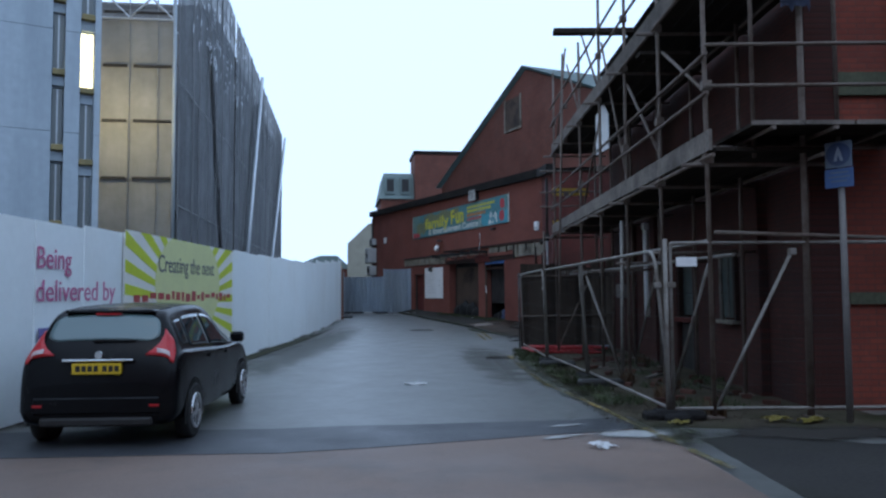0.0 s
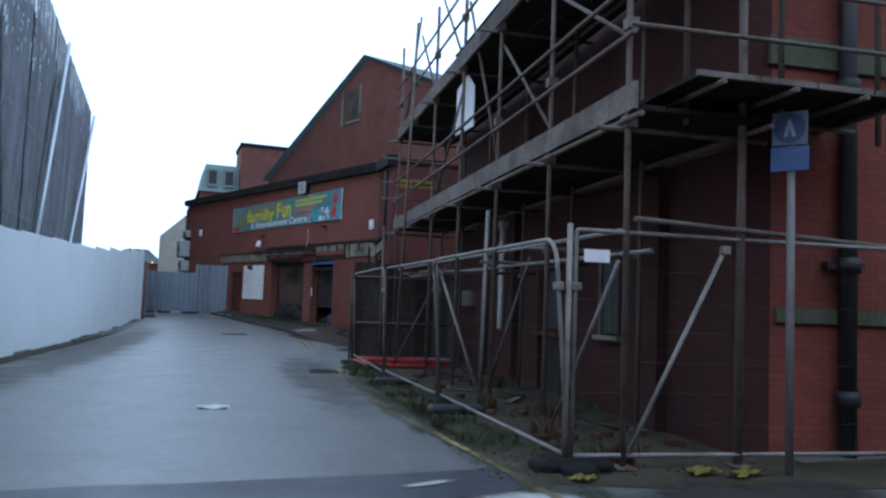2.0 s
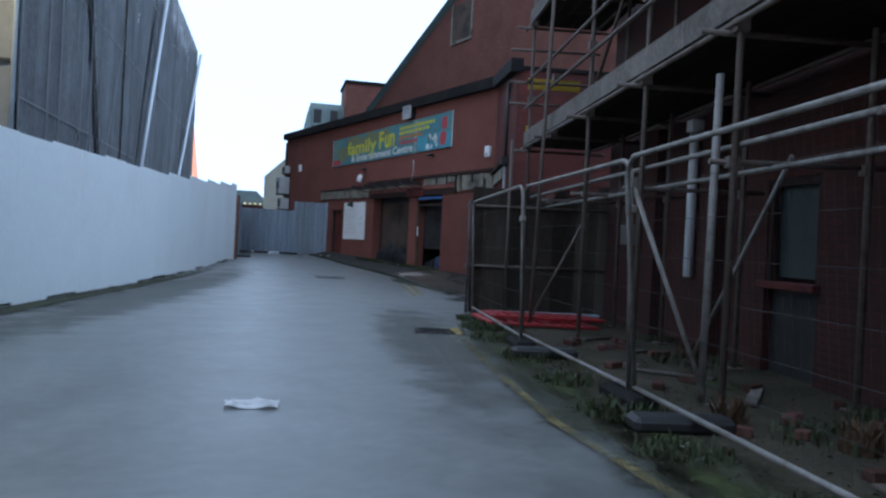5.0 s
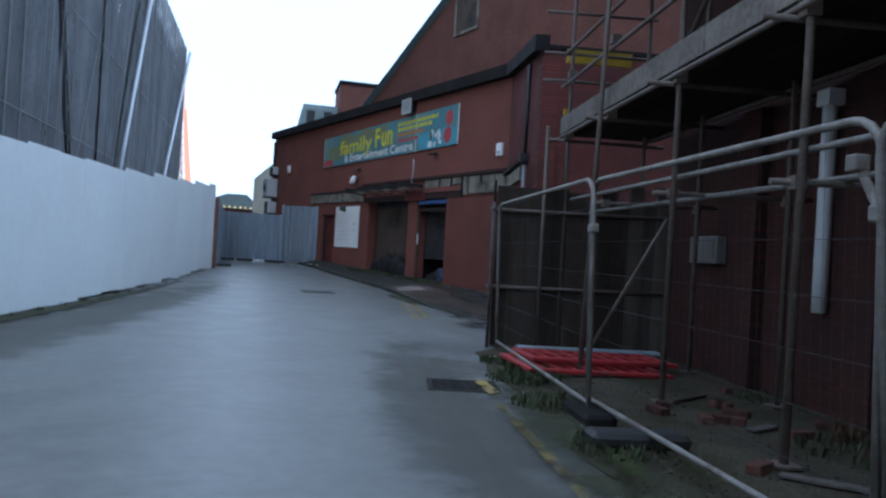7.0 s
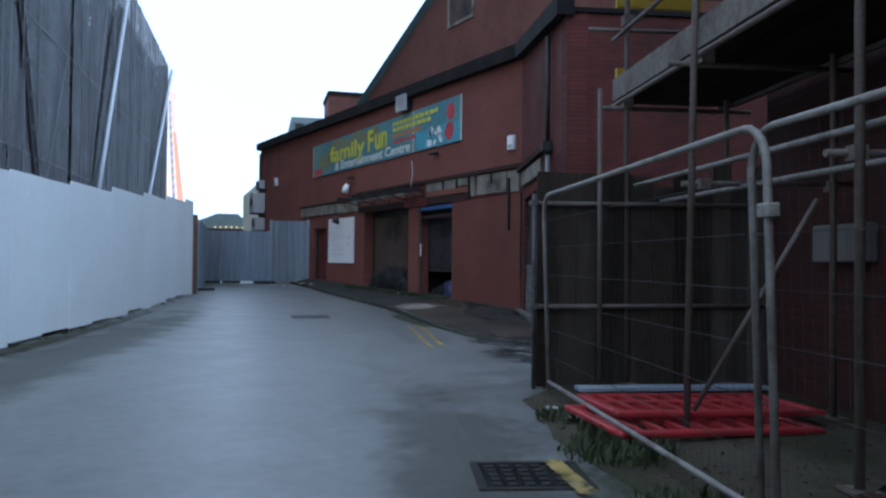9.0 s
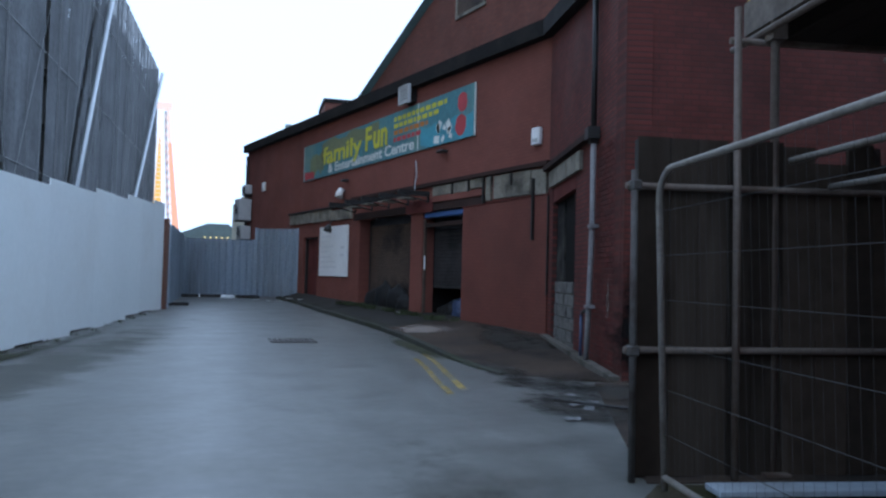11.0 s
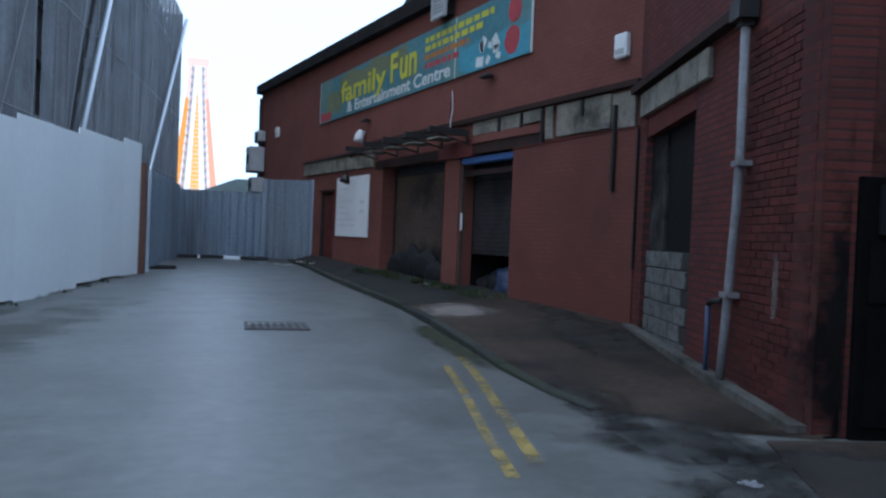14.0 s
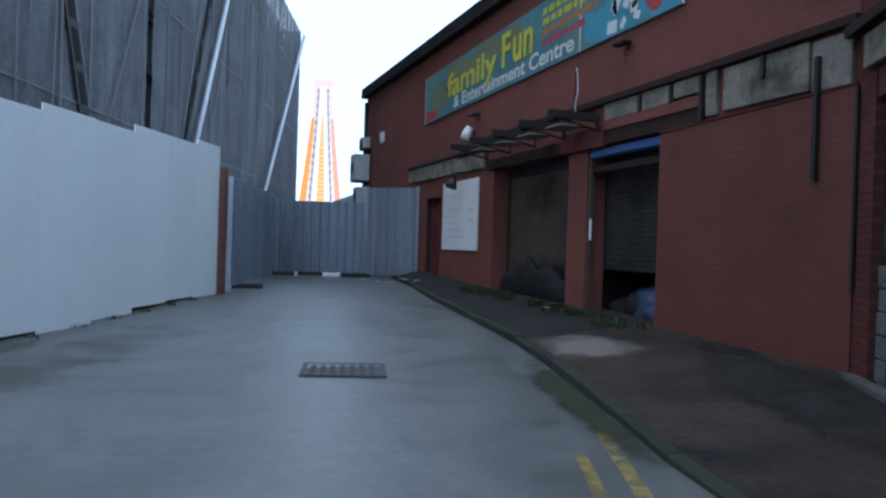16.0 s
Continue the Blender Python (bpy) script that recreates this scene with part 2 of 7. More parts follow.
M_redpaint = mat("red_brown_paint", (0.105, 0.026, 0.023), 0.8, spec=0.2, vary=0.18, scale=1.2, fine=20, bump=0.2, stain=(0.055, 0.02, 0.018), stain_amount=0.8, stain_scale=1.2)
M_stone = mat("weathered_stone_band", (0.20, 0.18, 0.145), 0.9, vary=0.4, scale=2.5, fine=18, bump=0.5, stain=(0.05, 0.045, 0.035), stain_amount=0.95, stain_scale=1.4)
M_black = mat("black_paint", (0.014, 0.013, 0.013), 0.6, vary=0.3, scale=4, fine=30, bump=0.2)
M_gutter = mat("black_gutter", (0.013, 0.012, 0.012), 0.9, vary=0.45, scale=1.5, fine=16, bump=0.3, spec=0.15, stain=(0.030, 0.026, 0.022), stain_amount=0.6, stain_scale=1.2)
M_shutter = mat("sooty_shutter", (0.082, 0.058, 0.046), 0.8, metal=0.1, vary=0.45, scale=1.1, fine=12, bump=0.2, stain=(0.014, 0.013, 0.014), stain_amount=0.95, stain_scale=0.8, spec=0.2)
# Near-black: interior shade put into the colour; also the black door board.
M_void = mat("black_board_and_interior_shade", (0.014, 0.013, 0.013), 0.95, spec=0.1, vary=0.4, scale=2, fine=12, bump=0.2)
M_steel = mat("galvanised_tube", (0.225, 0.207, 0.188), 0.65, metal=0.3, vary=0.3, scale=6, fine=40, bump=0.15, stain=(0.095, 0.070, 0.052), stain_amount=0.75, stain_scale=4)
M_scaf = mat("rusty_scaffold_tube", (0.135, 0.104, 0.086), 0.7, metal=0.2, vary=0.35, scale=3, fine=30, bump=0.3, stain=(0.062, 0.036, 0.025), stain_amount=0.8, stain_scale=3)
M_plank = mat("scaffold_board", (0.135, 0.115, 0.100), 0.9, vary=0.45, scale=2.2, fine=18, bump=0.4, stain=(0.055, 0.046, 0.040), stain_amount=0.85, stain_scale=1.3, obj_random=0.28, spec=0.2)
# Much darker than the toe boards: underside shade is put into the colour.
M_deckshade = mat("deck_board", (0.028, 0.022, 0.018), 0.95, vary=0.4, scale=3, fine=25, bump=0.4, obj_random=0.35, spec=0.1)
M_woodfence = mat("weathered_fence_board", (0.040, 0.029, 0.022), 0.92, vary=0.45, scale=1.3, fine=7, bump=0.4, stain=(0.120, 0.098, 0.080), stain_amount=0.8, stain_scale=0.9, streak=True, obj_random=0.5, spec=0.15)
M_corr = mat("galvanised_corrugated_sheet", (0.36, 0.43, 0.50), 0.55, metal=0.1, vary=0.28, scale=1.4, fine=16, bump=0.1, stain=(0.19, 0.21, 0.23), stain_amount=0.8, stain_scale=0.7, streak=True)
M_rust = mat("rusty_brown_post", (0.15, 0.07, 0.05), 0.8, vary=0.3, scale=3, fine=25, bump=0.3)
M_white = mat("white_panel", (0.72, 0.72, 0.72), 0.6, vary=0.08, scale=2, fine=20, bump=0.08, stain=(0.5, 0.48, 0.45), stain_amount=0.5)
M_greybox = mat("grey_casing", (0.38, 0.39, 0.39), 0.6, vary=0.15, scale=3, fine=20, bump=0.1)
M_net = net_mat("grey_debris_netting", (0.132, 0.138, 0.146), 0.88, 0.5, 0.6)
# Paler than the side: lamp light on the front is partly in this colour.
M_netfront = net_mat("pale_netting_lit_tone", (0.30, 0.30, 0.285), 0.86, 0.18, 0.35)
M_net_line = mat("pale_lashing", (0.20, 0.205, 0.21), 0.6, vary=0.2, scale=1, fine=10, bump=0)
M_bluewall = mat("blue_grey_cladding", (0.33, 0.385, 0.43), 0.65, vary=0.16, scale=0.4, fine=4, bump=0.1, stain=(0.21, 0.255, 0.29), stain_amount=0.7, stain_scale=0.4, streak=True)
M_conc = mat("raw_concrete_frame", (0.18, 0.17, 0.16), 0.85, vary=0.25, scale=0.8, fine=10, bump=0.2)
M_silver = mat("silver_batten", (0.50, 0.53, 0.56), 0.4, metal=0.5, vary=0.1, scale=3, fine=20, bump=0.05)
M_redplastic = mat("dirty_red_plastic", (0.34, 0.018, 0.022), 0.55, vary=0.25, scale=4, fine=20, bump=0.05, stain=(0.13, 0.02, 0.02), stain_amount=0.7, stain_scale=2.5)
M_blue = mat("faded_blue_paint", (0.05, 0.12, 0.30), 0.6, vary=0.2, scale=4, fine=20, bump=0.1)
M_slate = mat("green_grey_slate", (0.16, 0.21, 0.205), 0.7, vary=0.2, scale=1.0, fine=8, bump=0.3)
M_paper = mat("white_litter", (0.78, 0.78, 0.78), 0.7, vary=0.06, scale=10, fine=40, bump=0.2)
M_leaf = mat("weed_leaves", (0.028, 0.040, 0.012), 0.8, vary=0.45, scale=6, fine=30, bump=0.0)
M_wire = mat("dull_fence_wire", (0.045, 0.044, 0.044), 0.7, metal=0.2, vary=0.2, scale=6, fine=40, bump=0)
M_palepatch = mat("pale_concrete_patch", (0.28, 0.28, 0.27), 0.7, vary=0.25, scale=4, fine=25, bump=0.3)
M_poleg = mat("grey_pole_paint", (0.150, 0.137, 0.128), 0.6, vary=0.2, scale=4, fine=25, bump=0.1)
M_moss = mat("mossy_dark_stone", (0.085, 0.09, 0.06), 0.9, vary=0.35, scale=3, fine=20, bump=0.3, spec=0.2)
M_redrender = brick_mat("red_painted_infill_brick", RED_DIR, (0.150, 0.051, 0.039), (0.140, 0.047, 0.037), (0.130, 0.044, 0.035), bump=0.12, stain=(0.088, 0.035, 0.028), stain_amount=0.8)
M_tarpave = mat("dark_tarmac_footway", (0.036, 0.034, 0.032), 0.95, spec=0.08, vary=0.4, scale=1.2, fine=26, bump=0.5, stain=(0.020, 0.021, 0.014), stain_amount=0.85)
M_mould = mat("dark_brown_moulding", (0.034, 0.019, 0.016), 0.85, vary=0.4, scale=2, fine=18, bump=0.3, stain=(0.014, 0.012, 0.011), stain_amount=0.8, spec=0.2)
M_pipe = mat("weathered_plastic_pipe", (0.21, 0.205, 0.215), 0.65, vary=0.25, scale=4, fine=25, bump=0.1, stain=(0.10, 0.085, 0.08), stain_amount=0.7, stain_scale=3)
M_iron = mat("cast_iron_cover", (0.072, 0.067, 0.066), 0.8, metal=0.1, vary=0.35, scale=5, fine=40, bump=0.4)


M_drain = mat("wet_black_iron", (0.024, 0.022, 0.021), 0.85, vary=0.35, scale=5, fine=40, bump=0.4, spec=0.2)


def soft_mat(name, color, rough, cover=0.9, ragged=1.0, grain=1.6):
    """Dirt, moss or paint that thins out raggedly towards the rim of its patch."""
    m = mat(name, color, rough, vary=0.4, scale=2.0, fine=25, bump=0.3, spec=0.25)
    nt = m.node_tree
    N, L = nt.nodes, nt.links
    tc = N.new("ShaderNodeTexCoord")
    ln = N.new("ShaderNodeVectorMath")
    ln.operation = "LENGTH"
    L.new(tc.outputs["Object"], ln.inputs[0])
    geo = N.new("ShaderNodeNewGeometry")
    nz = N.new("ShaderNodeTexNoise")
    nz.inputs["Scale"].default_value, nz.inputs["Detail"].default_value, nz.inputs["Roughness"].default_value = grain, 8, 0.68
    L.new(geo.outputs["Position"], nz.inputs["Vector"])
    add = N.new("ShaderNodeMath")
    add.operation = "MULTIPLY_ADD"
    add.inputs[1].default_value = ragged
    L.new(nz.outputs["Fac"], add.inputs[0])
    L.new(ln.outputs["Value"], add.inputs[2])
    rng = N.new("ShaderNodeMapRange")
    rng.interpolation_type = "SMOOTHSTEP"
    rng.inputs["From Min"].default_value, rng.inputs["From Max"].default_value = 0.45 + ragged * 0.35, 0.85 + ragged * 0.38
    rng.inputs["To Min"].default_value, rng.inputs["To Max"].default_value = cover, 0.0
    L.new(add.outputs[0], rng.inputs["Value"])
    L.new(rng.outputs[0], N["Principled BSDF"].inputs["Alpha"])
    return m


def worn(m, grain=9.0, low=0.40, high=0.58):
    """Lets a painted line wear through in spots."""
    N, L = m.node_tree.nodes, m.node_tree.links
    geo = N.new("ShaderNodeNewGeometry")
    nz = N.new("ShaderNodeTexNoise")
    nz.inputs["Scale"].default_value, nz.inputs["Detail"].default_value, nz.inputs["Roughness"].default_value = grain, 7, 0.7
    L.new(geo.outputs["Position"], nz.inputs["Vector"])
    rng = N.new("ShaderNodeMapRange")
    rng.inputs["From Min"].default_value, rng.inputs["From Max"].default_value = low, high
    rng.inputs["To Min"].default_value, rng.inputs["To Max"].default_value = 1.0, 0.0
    L.new(nz.outputs["Fac"], rng.inputs["Value"])
    L.new(rng.outputs[0], N["Principled BSDF"].inputs["Alpha"])


worn(M_yellow, 5.0, 0.44, 0.64)
M_yfaint = mat("faded_yellow_line", (0.14, 0.112, 0.046), 0.85, vary=0.4, scale=3, fine=20, bump=0.3, spec=0.2)
worn(M_yfaint, 3.5, 0.40, 0.60)


def soft_patch(name, m, half, material, height, label, category):
    """A round or long patch in the plan of m that follows the height under it."""
    bm = bmesh.new()
    n = 12
    inv = (m @ Matrix.Diagonal((half[0], half[1], 1, 1)))
    rows = []
    for j in range(n + 1):
        row = []
        for i in range(n + 1):
            q = Vector((i / n * 2.4 - 1.2, j / n * 2.4 - 1.2, 0))
            w = inv @ q
            row.append(bm.verts.new((q.x, q.y, height(w.x, w.y) - m.translation.z)))
        rows.append(row)
    for a, b in zip(rows, rows[1:]):
        for i in range(n):
            bm.faces.new((a[i], a[i + 1], b[i + 1], b[i])).smooth = True
    ob = part(name, bm, material)
    ob.matrix_world = inv
    return tagged(ob, label, category, kind="structure")

# ---- ground ----
def build_ground():
    xs = [-3000, -600, -150, -60, -30] + [-20 + 2 * i for i in range(31)] + [60, 120, 300, 900, 3000]
    ys = [-3000, -600, -150, -60, -30] + [-20 + 2 * i for i in range(41)] + [80, 130, 300, 900, 3000]
    bm = bmesh.new()
    grid = [[bm.verts.new((x, y, ground_z(y))) for x in xs] for y in ys]
    for a, b in zip(grid, grid[1:]):
        for i in range(len(xs) - 1):
            bm.faces.new((a[i], a[i + 1], b[i + 1], b[i])).smooth = True
    return tagged(part("ground", bm, M_road), "wet grey concrete and tarmac ground with damp stains", "ground", kind="structure")


def sheet(outline, lift):
    """A thin skin on the ground along an outline in x and y, which follows its rise."""
    bm = bmesh.new()
    vs = [bm.verts.new((p[0], p[1], ground_z(p[1]) + lift)) for p in outline]
    f = bm.faces.new(vs)
    f.normal_update()
    if f.normal.z < 0:
        f.normal_flip()
    low = [bm.verts.new(v.co - Vector((0, 0, lift + 0.02))) for v in f.verts]
    top = list(f.verts)
    for i in range(len(top)):
        j = (i + 1) % len(top)
        bm.faces.new((top[j], top[i], low[i], low[j]))
    return bm


def wobble(a, b, steps, amount):
    """Points from a to b with a slightly uneven line."""
    a, b = Vector(a), Vector(b)
    side = Vector((-(b - a).y, (b - a).x)).normalized()
    return [a.lerp(b, i / steps) + side * random.uniform(-amount, amount) for i in range(steps + 1)]


def in_alley(points):
    return [(ALLEY @ Vector((p[0], p[1], 0))).to_2d() for p in points]


build_ground()
# brown footway crossing in front, and the dark trench patch between it and the alley
front_edge = wobble((-9.5, -2.0), (-4.7, -1.75), 5, 0.04) + wobble((-4.6, -1.74), (-1.55, -0.8), 5, 0.04) + wobble((-1.5, -0.78), (-0.9, -0.55), 2, 0.03)
back_edge = wobble((-0.95, 0.15), (-5.0, -0.42), 6, 0.05) + wobble((-5.1, -0.43), (-9.5, -0.7), 5, 0.05)
tagged(part("pavement", sheet(in_alley([(-9.5, -14), (-0.6, -14), (-0.9, -0.55)] + front_edge[::-1]), 0.006), M_cross), "brown worn footway crossing at the alley mouth", "pavement", kind="structure")
tagged(part("road", sheet(in_alley(front_edge + back_edge), 0.012), M_strip), "dark tarmac trench patch across the alley", "road", kind="structure")
tagged(part("pavement", sheet(in_alley([(-0.58, -14), (8, -14), (8, -1.6), (1.0, -1.5), (0.1, -0.9), (-0.58, -1.2)]), 0.004), M_tarpave), "dark wet tarmac footway beside the street wall", "pavement", kind="structure")
verge = wobble((-1.0, -0.4), (-1.25, 4.0), 6, 0.08) + wobble((-1.3, 4.2), (-1.35, 11.3), 9, 0.1) + [Vector((-0.9, 11.9)), Vector((1.9, 11.9)), Vector((2.0, 0.2)), Vector((3.4, 0.4)), Vector((3.4, -0.9)), Vector((0.2, -0.7))]
tagged(part("ground", sheet(in_alley(verge), 0.009), M_verge), "mossy dirty verge under the scaffold", "ground", kind="structure")
yard = [(-0.95, 11.95), (0.2, 16.6), (5.0, 16.7), (5.0, 11.95)]
tagged(part("pavement", sheet(in_alley(yard), 0.012), M_pave), "littered concrete yard behind the timber fence", "pavement", kind="structure")


def yellow_line(points, width, lift=0.005, gaps=0.2, material=M_yellow):
    """A painted line along points of the plan, with worn gaps."""
    bm = bmesh.new()
    pts = [Vector(p) for p in points]
    dense = []
    for a, b in zip(pts, pts[1:]):
        n = max(int((b - a).length / 0.25), 1)
        dense += [a.lerp(b, i / n) for i in range(n)]
    dense.append(pts[-1])
    w_all = [random.uniform(0.94, 1.0) for _ in dense]
    for k, (a, b) in enumerate(zip(dense, dense[1:])):
        if random.random() < gaps:
            continue
        d = (b - a).normalized()
        s = Vector((-d.y, d.x)) * width / 2
        w = w_all[k:k + 2]
        quad = [a - s * w[0], b - s * w[1], b + s * w[1], a + s * w[0]]
        bm.faces.new([bm.verts.new((p.x, p.y, ground_z(p.y) + lift)) for p in quad])
    bmesh.ops.recalc_face_normals(bm, faces=bm.faces)
    return tagged(part("yellow_line", bm, material), "worn yellow no-parking line painted on the road", "road marking", kind="structure")


yellow_line([(3.05, 0.9), (3.4, 2.1), (3.8, 3.4), (4.3, 5.0), (4.75, 6.7), (5.5, 8.6), (6.4, 10.75)], 0.085, 0.024, 0.0, M_yfaint)
yellow_line([(3.95, 3.9), (4.13, 4.5), (4.3, 5.0)], 0.06, 0.026, 0.0)
yellow_line([(6.64, 11.2), (6.9, 11.9)], 0.13, 0.024, 0.0)
yellow_line([(9.7, 18.25), (10.2, 19.45), (10.75, 20.75), (11.5, 22.7), (11.75, 23.6)], 0.10, gaps=0.0)
yellow_line([(9.4, 18.05), (9.75, 18.95), (10.3, 20.25), (10.78, 21.5)], 0.085, gaps=0.0)

# pavement and kerb along the facade
KERB = [(12.0, 18.0), (11.3, 18.55), (11.05, 19.3), (11.1, 20.0), (11.35, 21.2), (11.62, 22.15), (11.95, 23.4), (12.25, 24.6), (12.6, 26.4), (12.85, 28.4), (13.25, 32.0), (13.8, 35.6), (14.05, 38.5)]
WALL_FOOT = [(12.02, 18.02), (12.1, 18.2), (12.4, 18.8), (12.75, 19.5), (13.35, 20.7), (13.85, 21.65), (14.35, 22.6), (14.55, 23.6), (14.55, 26.4), (14.55, 28.4), (14.55, 32.0), (14.55, 35.6), (14.55, 38.5)]


def pave_z(y):
    return ground_z(y) + 0.025 + 0.075 * min(max((y - 19.0) / 5.0, 0), 1)


def build_pavement():
    bm = bmesh.new()
    rows = []
    for (kx, ky), (wx, wy) in zip(KERB, WALL_FOOT):
        rise = 0.165 * min(max((ky - 20) / 5, 0), 1)
        k, w = Vector((kx, ky, pave_z(ky) - 0.03)), Vector((wx, wy, pave_z(wy) + rise))
        rows.append([bm.verts.new(k - Vector((0, 0, 0.3)))] + [bm.verts.new(k.lerp(w, i / 5)) for i in range(6)] + [bm.verts.new(w + Vector((0.4, 0, 0)))])
    for r, (a, b) in enumerate(zip(rows, rows[1:])):
        for i in range(7):
            f = bm.faces.new((a[i], a[i + 1], b[i + 1], b[i]))
            f.smooth, f.material_index = i > 0, 1 if r >= 8 else 0
    bmesh.ops.recalc_face_normals(bm, faces=bm.faces)
    ob = part("pavement", bm, M_pave)
    ob.data.materials.append(M_tarpave)
    return tagged(ob, "stained brown concrete and dark tarmac pavement along the facade", "pavement", kind="structure")


facade_pavement = build_pavement()


def pave_height(x, y):
    """Height of the facade pavement at a place in the plan."""
    for (ax, ay), (bx, by), (vx, vy), (wx, wy) in zip(KERB[4:], KERB[5:], WALL_FOOT[4:], WALL_FOOT[5:]):
        if ay <= y <= by or by == KERB[-1][1]:
            k = (y - ay) / (by - ay)
            kx, fx = ax + (bx - ax) * k, vx + (wx - vx) * k
            f = min(max((x - kx) / max(fx - kx, 0.2), 0), 1)
            return pave_z(y) - 0.03 + f * (0.03 + 0.165 * min(max((y - 20) / 5, 0), 1))
    return pave_z(y)


M_dirt_dark = soft_mat("black_dirt_and_dark_patches", (0.030, 0.026, 0.022), 0.9, 0.92)
M_algae = soft_mat("olive_algae", (0.042, 0.044, 0.024), 0.9, 0.85)
# Olive film; its darkness also paints the dark building's reflection.
M_film_dim = soft_mat("olive_film_with_dim_reflection", (0.085, 0.083, 0.068), 0.75, 0.45, 1.2, 1.4)
M_pale_dust = soft_mat("pale_worn_concrete", (0.21, 0.175, 0.155), 0.9, 0.85)
film_skin = lambda x, y: ground_z(y) + 0.004
road_skin = lambda x, y: ground_z(y) + 0.017
pave_skin = lambda x, y: pave_height(x, y) + 0.016
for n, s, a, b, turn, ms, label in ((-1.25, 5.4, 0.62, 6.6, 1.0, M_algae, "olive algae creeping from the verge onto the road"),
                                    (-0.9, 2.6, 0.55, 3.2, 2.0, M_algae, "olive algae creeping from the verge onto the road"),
                                    (0.25, 15.7, 1.9, 1.25, 8.0, M_dirt_dark, "black damp dirt spread at the yard mouth"),
                                    (-0.55, 14.6, 0.8, 1.3, 30.0, M_dirt_dark, "black damp dirt spread at the yard mouth"),
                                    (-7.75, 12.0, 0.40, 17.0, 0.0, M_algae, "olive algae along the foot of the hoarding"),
                                    (-6.9, 14.0, 1.3, 17.0, 0.0, M_film_dim, "thin olive film on the road beside the hoarding"),
                                    (-2.1, 8.0, 1.0, 8.0, 2.0, M_film_dim, "olive film and painted dark reflection on the road beside the verge"),
                                    (0.7, -0.95, 1.7, 0.75, 0.0, M_dirt_dark, "black damp dirt at the foot of the street fence"),
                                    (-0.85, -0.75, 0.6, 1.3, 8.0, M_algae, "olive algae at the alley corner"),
                                    (-0.45, 16.5, 0.95, 1.3, 10.0, M_dirt_dark, "black damp dirt spread before the return wall"),
                                    (-0.72, 17.9, 0.5, 1.9, 0.0, M_dirt_dark, "dirt washed up at the dropped kerb")):
    soft_patch("dirt_patch", ALLEY @ pose(n, s, 0, 0, 0, turn), (a, b), ms, film_skin if ms == M_film_dim else road_skin, label, "dirt")
soft_patch("dirt_patch", pose(11.62, 23.1, 0, 0, 0, -14), (0.36, 3.4), M_algae, lambda x, y: ground_z(y) + 0.008, "olive algae in the gutter beside the kerb", "dirt")
soft_patch("dirt_patch", pose(13.0, 25.3, 0, 0, 0, -8), (1.0, 1.5), M_pale_dust, pave_skin, "pale worn area of the concrete pavement", "dirt")
# Near-black patches that darken the pavement towards the wall foot.
soft_patch("dirt_patch", pose(13.2, 21.5, 0, 0, 0, -27), (0.9, 3.0), M_dirt_dark, pave_skin, "near-black patch on the concrete pavement", "dirt")
soft_patch("dirt_patch", pose(14.25, 24.0, 0, 0, 0, 0), (0.5, 2.6), M_dirt_dark, pave_skin, "near-black patch on the concrete pavement", "dirt")
soft_patch("dirt_patch", pose(13.55, 22.9, 0, 0, 0, -22), (0.85, 2.6), M_dirt_dark, pave_skin, "near-black patch on the concrete pavement", "dirt")


def build_kerbs():
    pts = [Vector((x, y, pave_z(y))) for x, y in KERB[2:]]
    for a, b in zip(pts, pts[1:]):
        n = max(round((b - a).length / 0.9), 1)
        for i in range(n):
            p, q = a.lerp(b, i / n), a.lerp(b, (i + 1) / n)
            d = q - p
            m = Matrix.Translation(p + Vector((0, 0, random.uniform(-0.02, 0.0)))) @ d.to_track_quat("X", "Z").to_matrix().to_4x4()
            part("kerb_stone", box((0.004, -0.02, -0.25), (d.length - 0.004, 0.11, 0.010), m, 0.014), M_kerb, facade_pavement)


build_kerbs()


def cover(name, cx, cy, w, d, turn, label, material=M_iron):
    m = pose(cx, cy, ground_z(cy) - 0.010, 0, 0, turn)
    t = thing(name, m, label, "manhole cover")
    part("frame", boxes(((-w / 2, -d / 2, 0), (w / 2, -d / 2 + 0.05, 0.022)), ((-w / 2, d / 2 - 0.05, 0), (w / 2, d / 2, 0.022)),
                        ((-w / 2, -d / 2 + 0.05, 0), (-w / 2 + 0.05, d / 2 - 0.05, 0.022)), ((w / 2 - 0.05, -d / 2 + 0.05, 0), (w / 2, d / 2 - 0.05, 0.022))), material, t)
    bm = box((-w / 2 + 0.055, -d / 2 + 0.055, 0), (w / 2 - 0.055, d / 2 - 0.055, 0.014))
    for i in range(int(w / 0.1)):
        for j in range(int(d / 0.1)):
            x, y = -w / 2 + 0.09 + i * 0.1, -d / 2 + 0.09 + j * 0.1
            if x < w / 2 - 0.12 and y < d / 2 - 0.12:
                add_box(bm, (x, y, 0.014), (x + 0.055, y + 0.055, 0.02))
    part("lid", bm, material, t)
    return t


cover("manhole_cover", 9.88, 24.85, 0.86, 0.78, -12, "square dark iron manhole cover set in the road")
cover("drain_cover", 6.60, 11.72, 0.70, 0.62, -26, "dark iron drain cover by the yellow line", M_drain)


# ---- the red brick amusement building ----
def wall_piece(name, m, x0, x1, z0, z1, thick, material, parent, y0=0.0, label=""):
    return part(name, box((x0, y0, z0), (x1, y0 + thick, z1), m), material, parent, label)


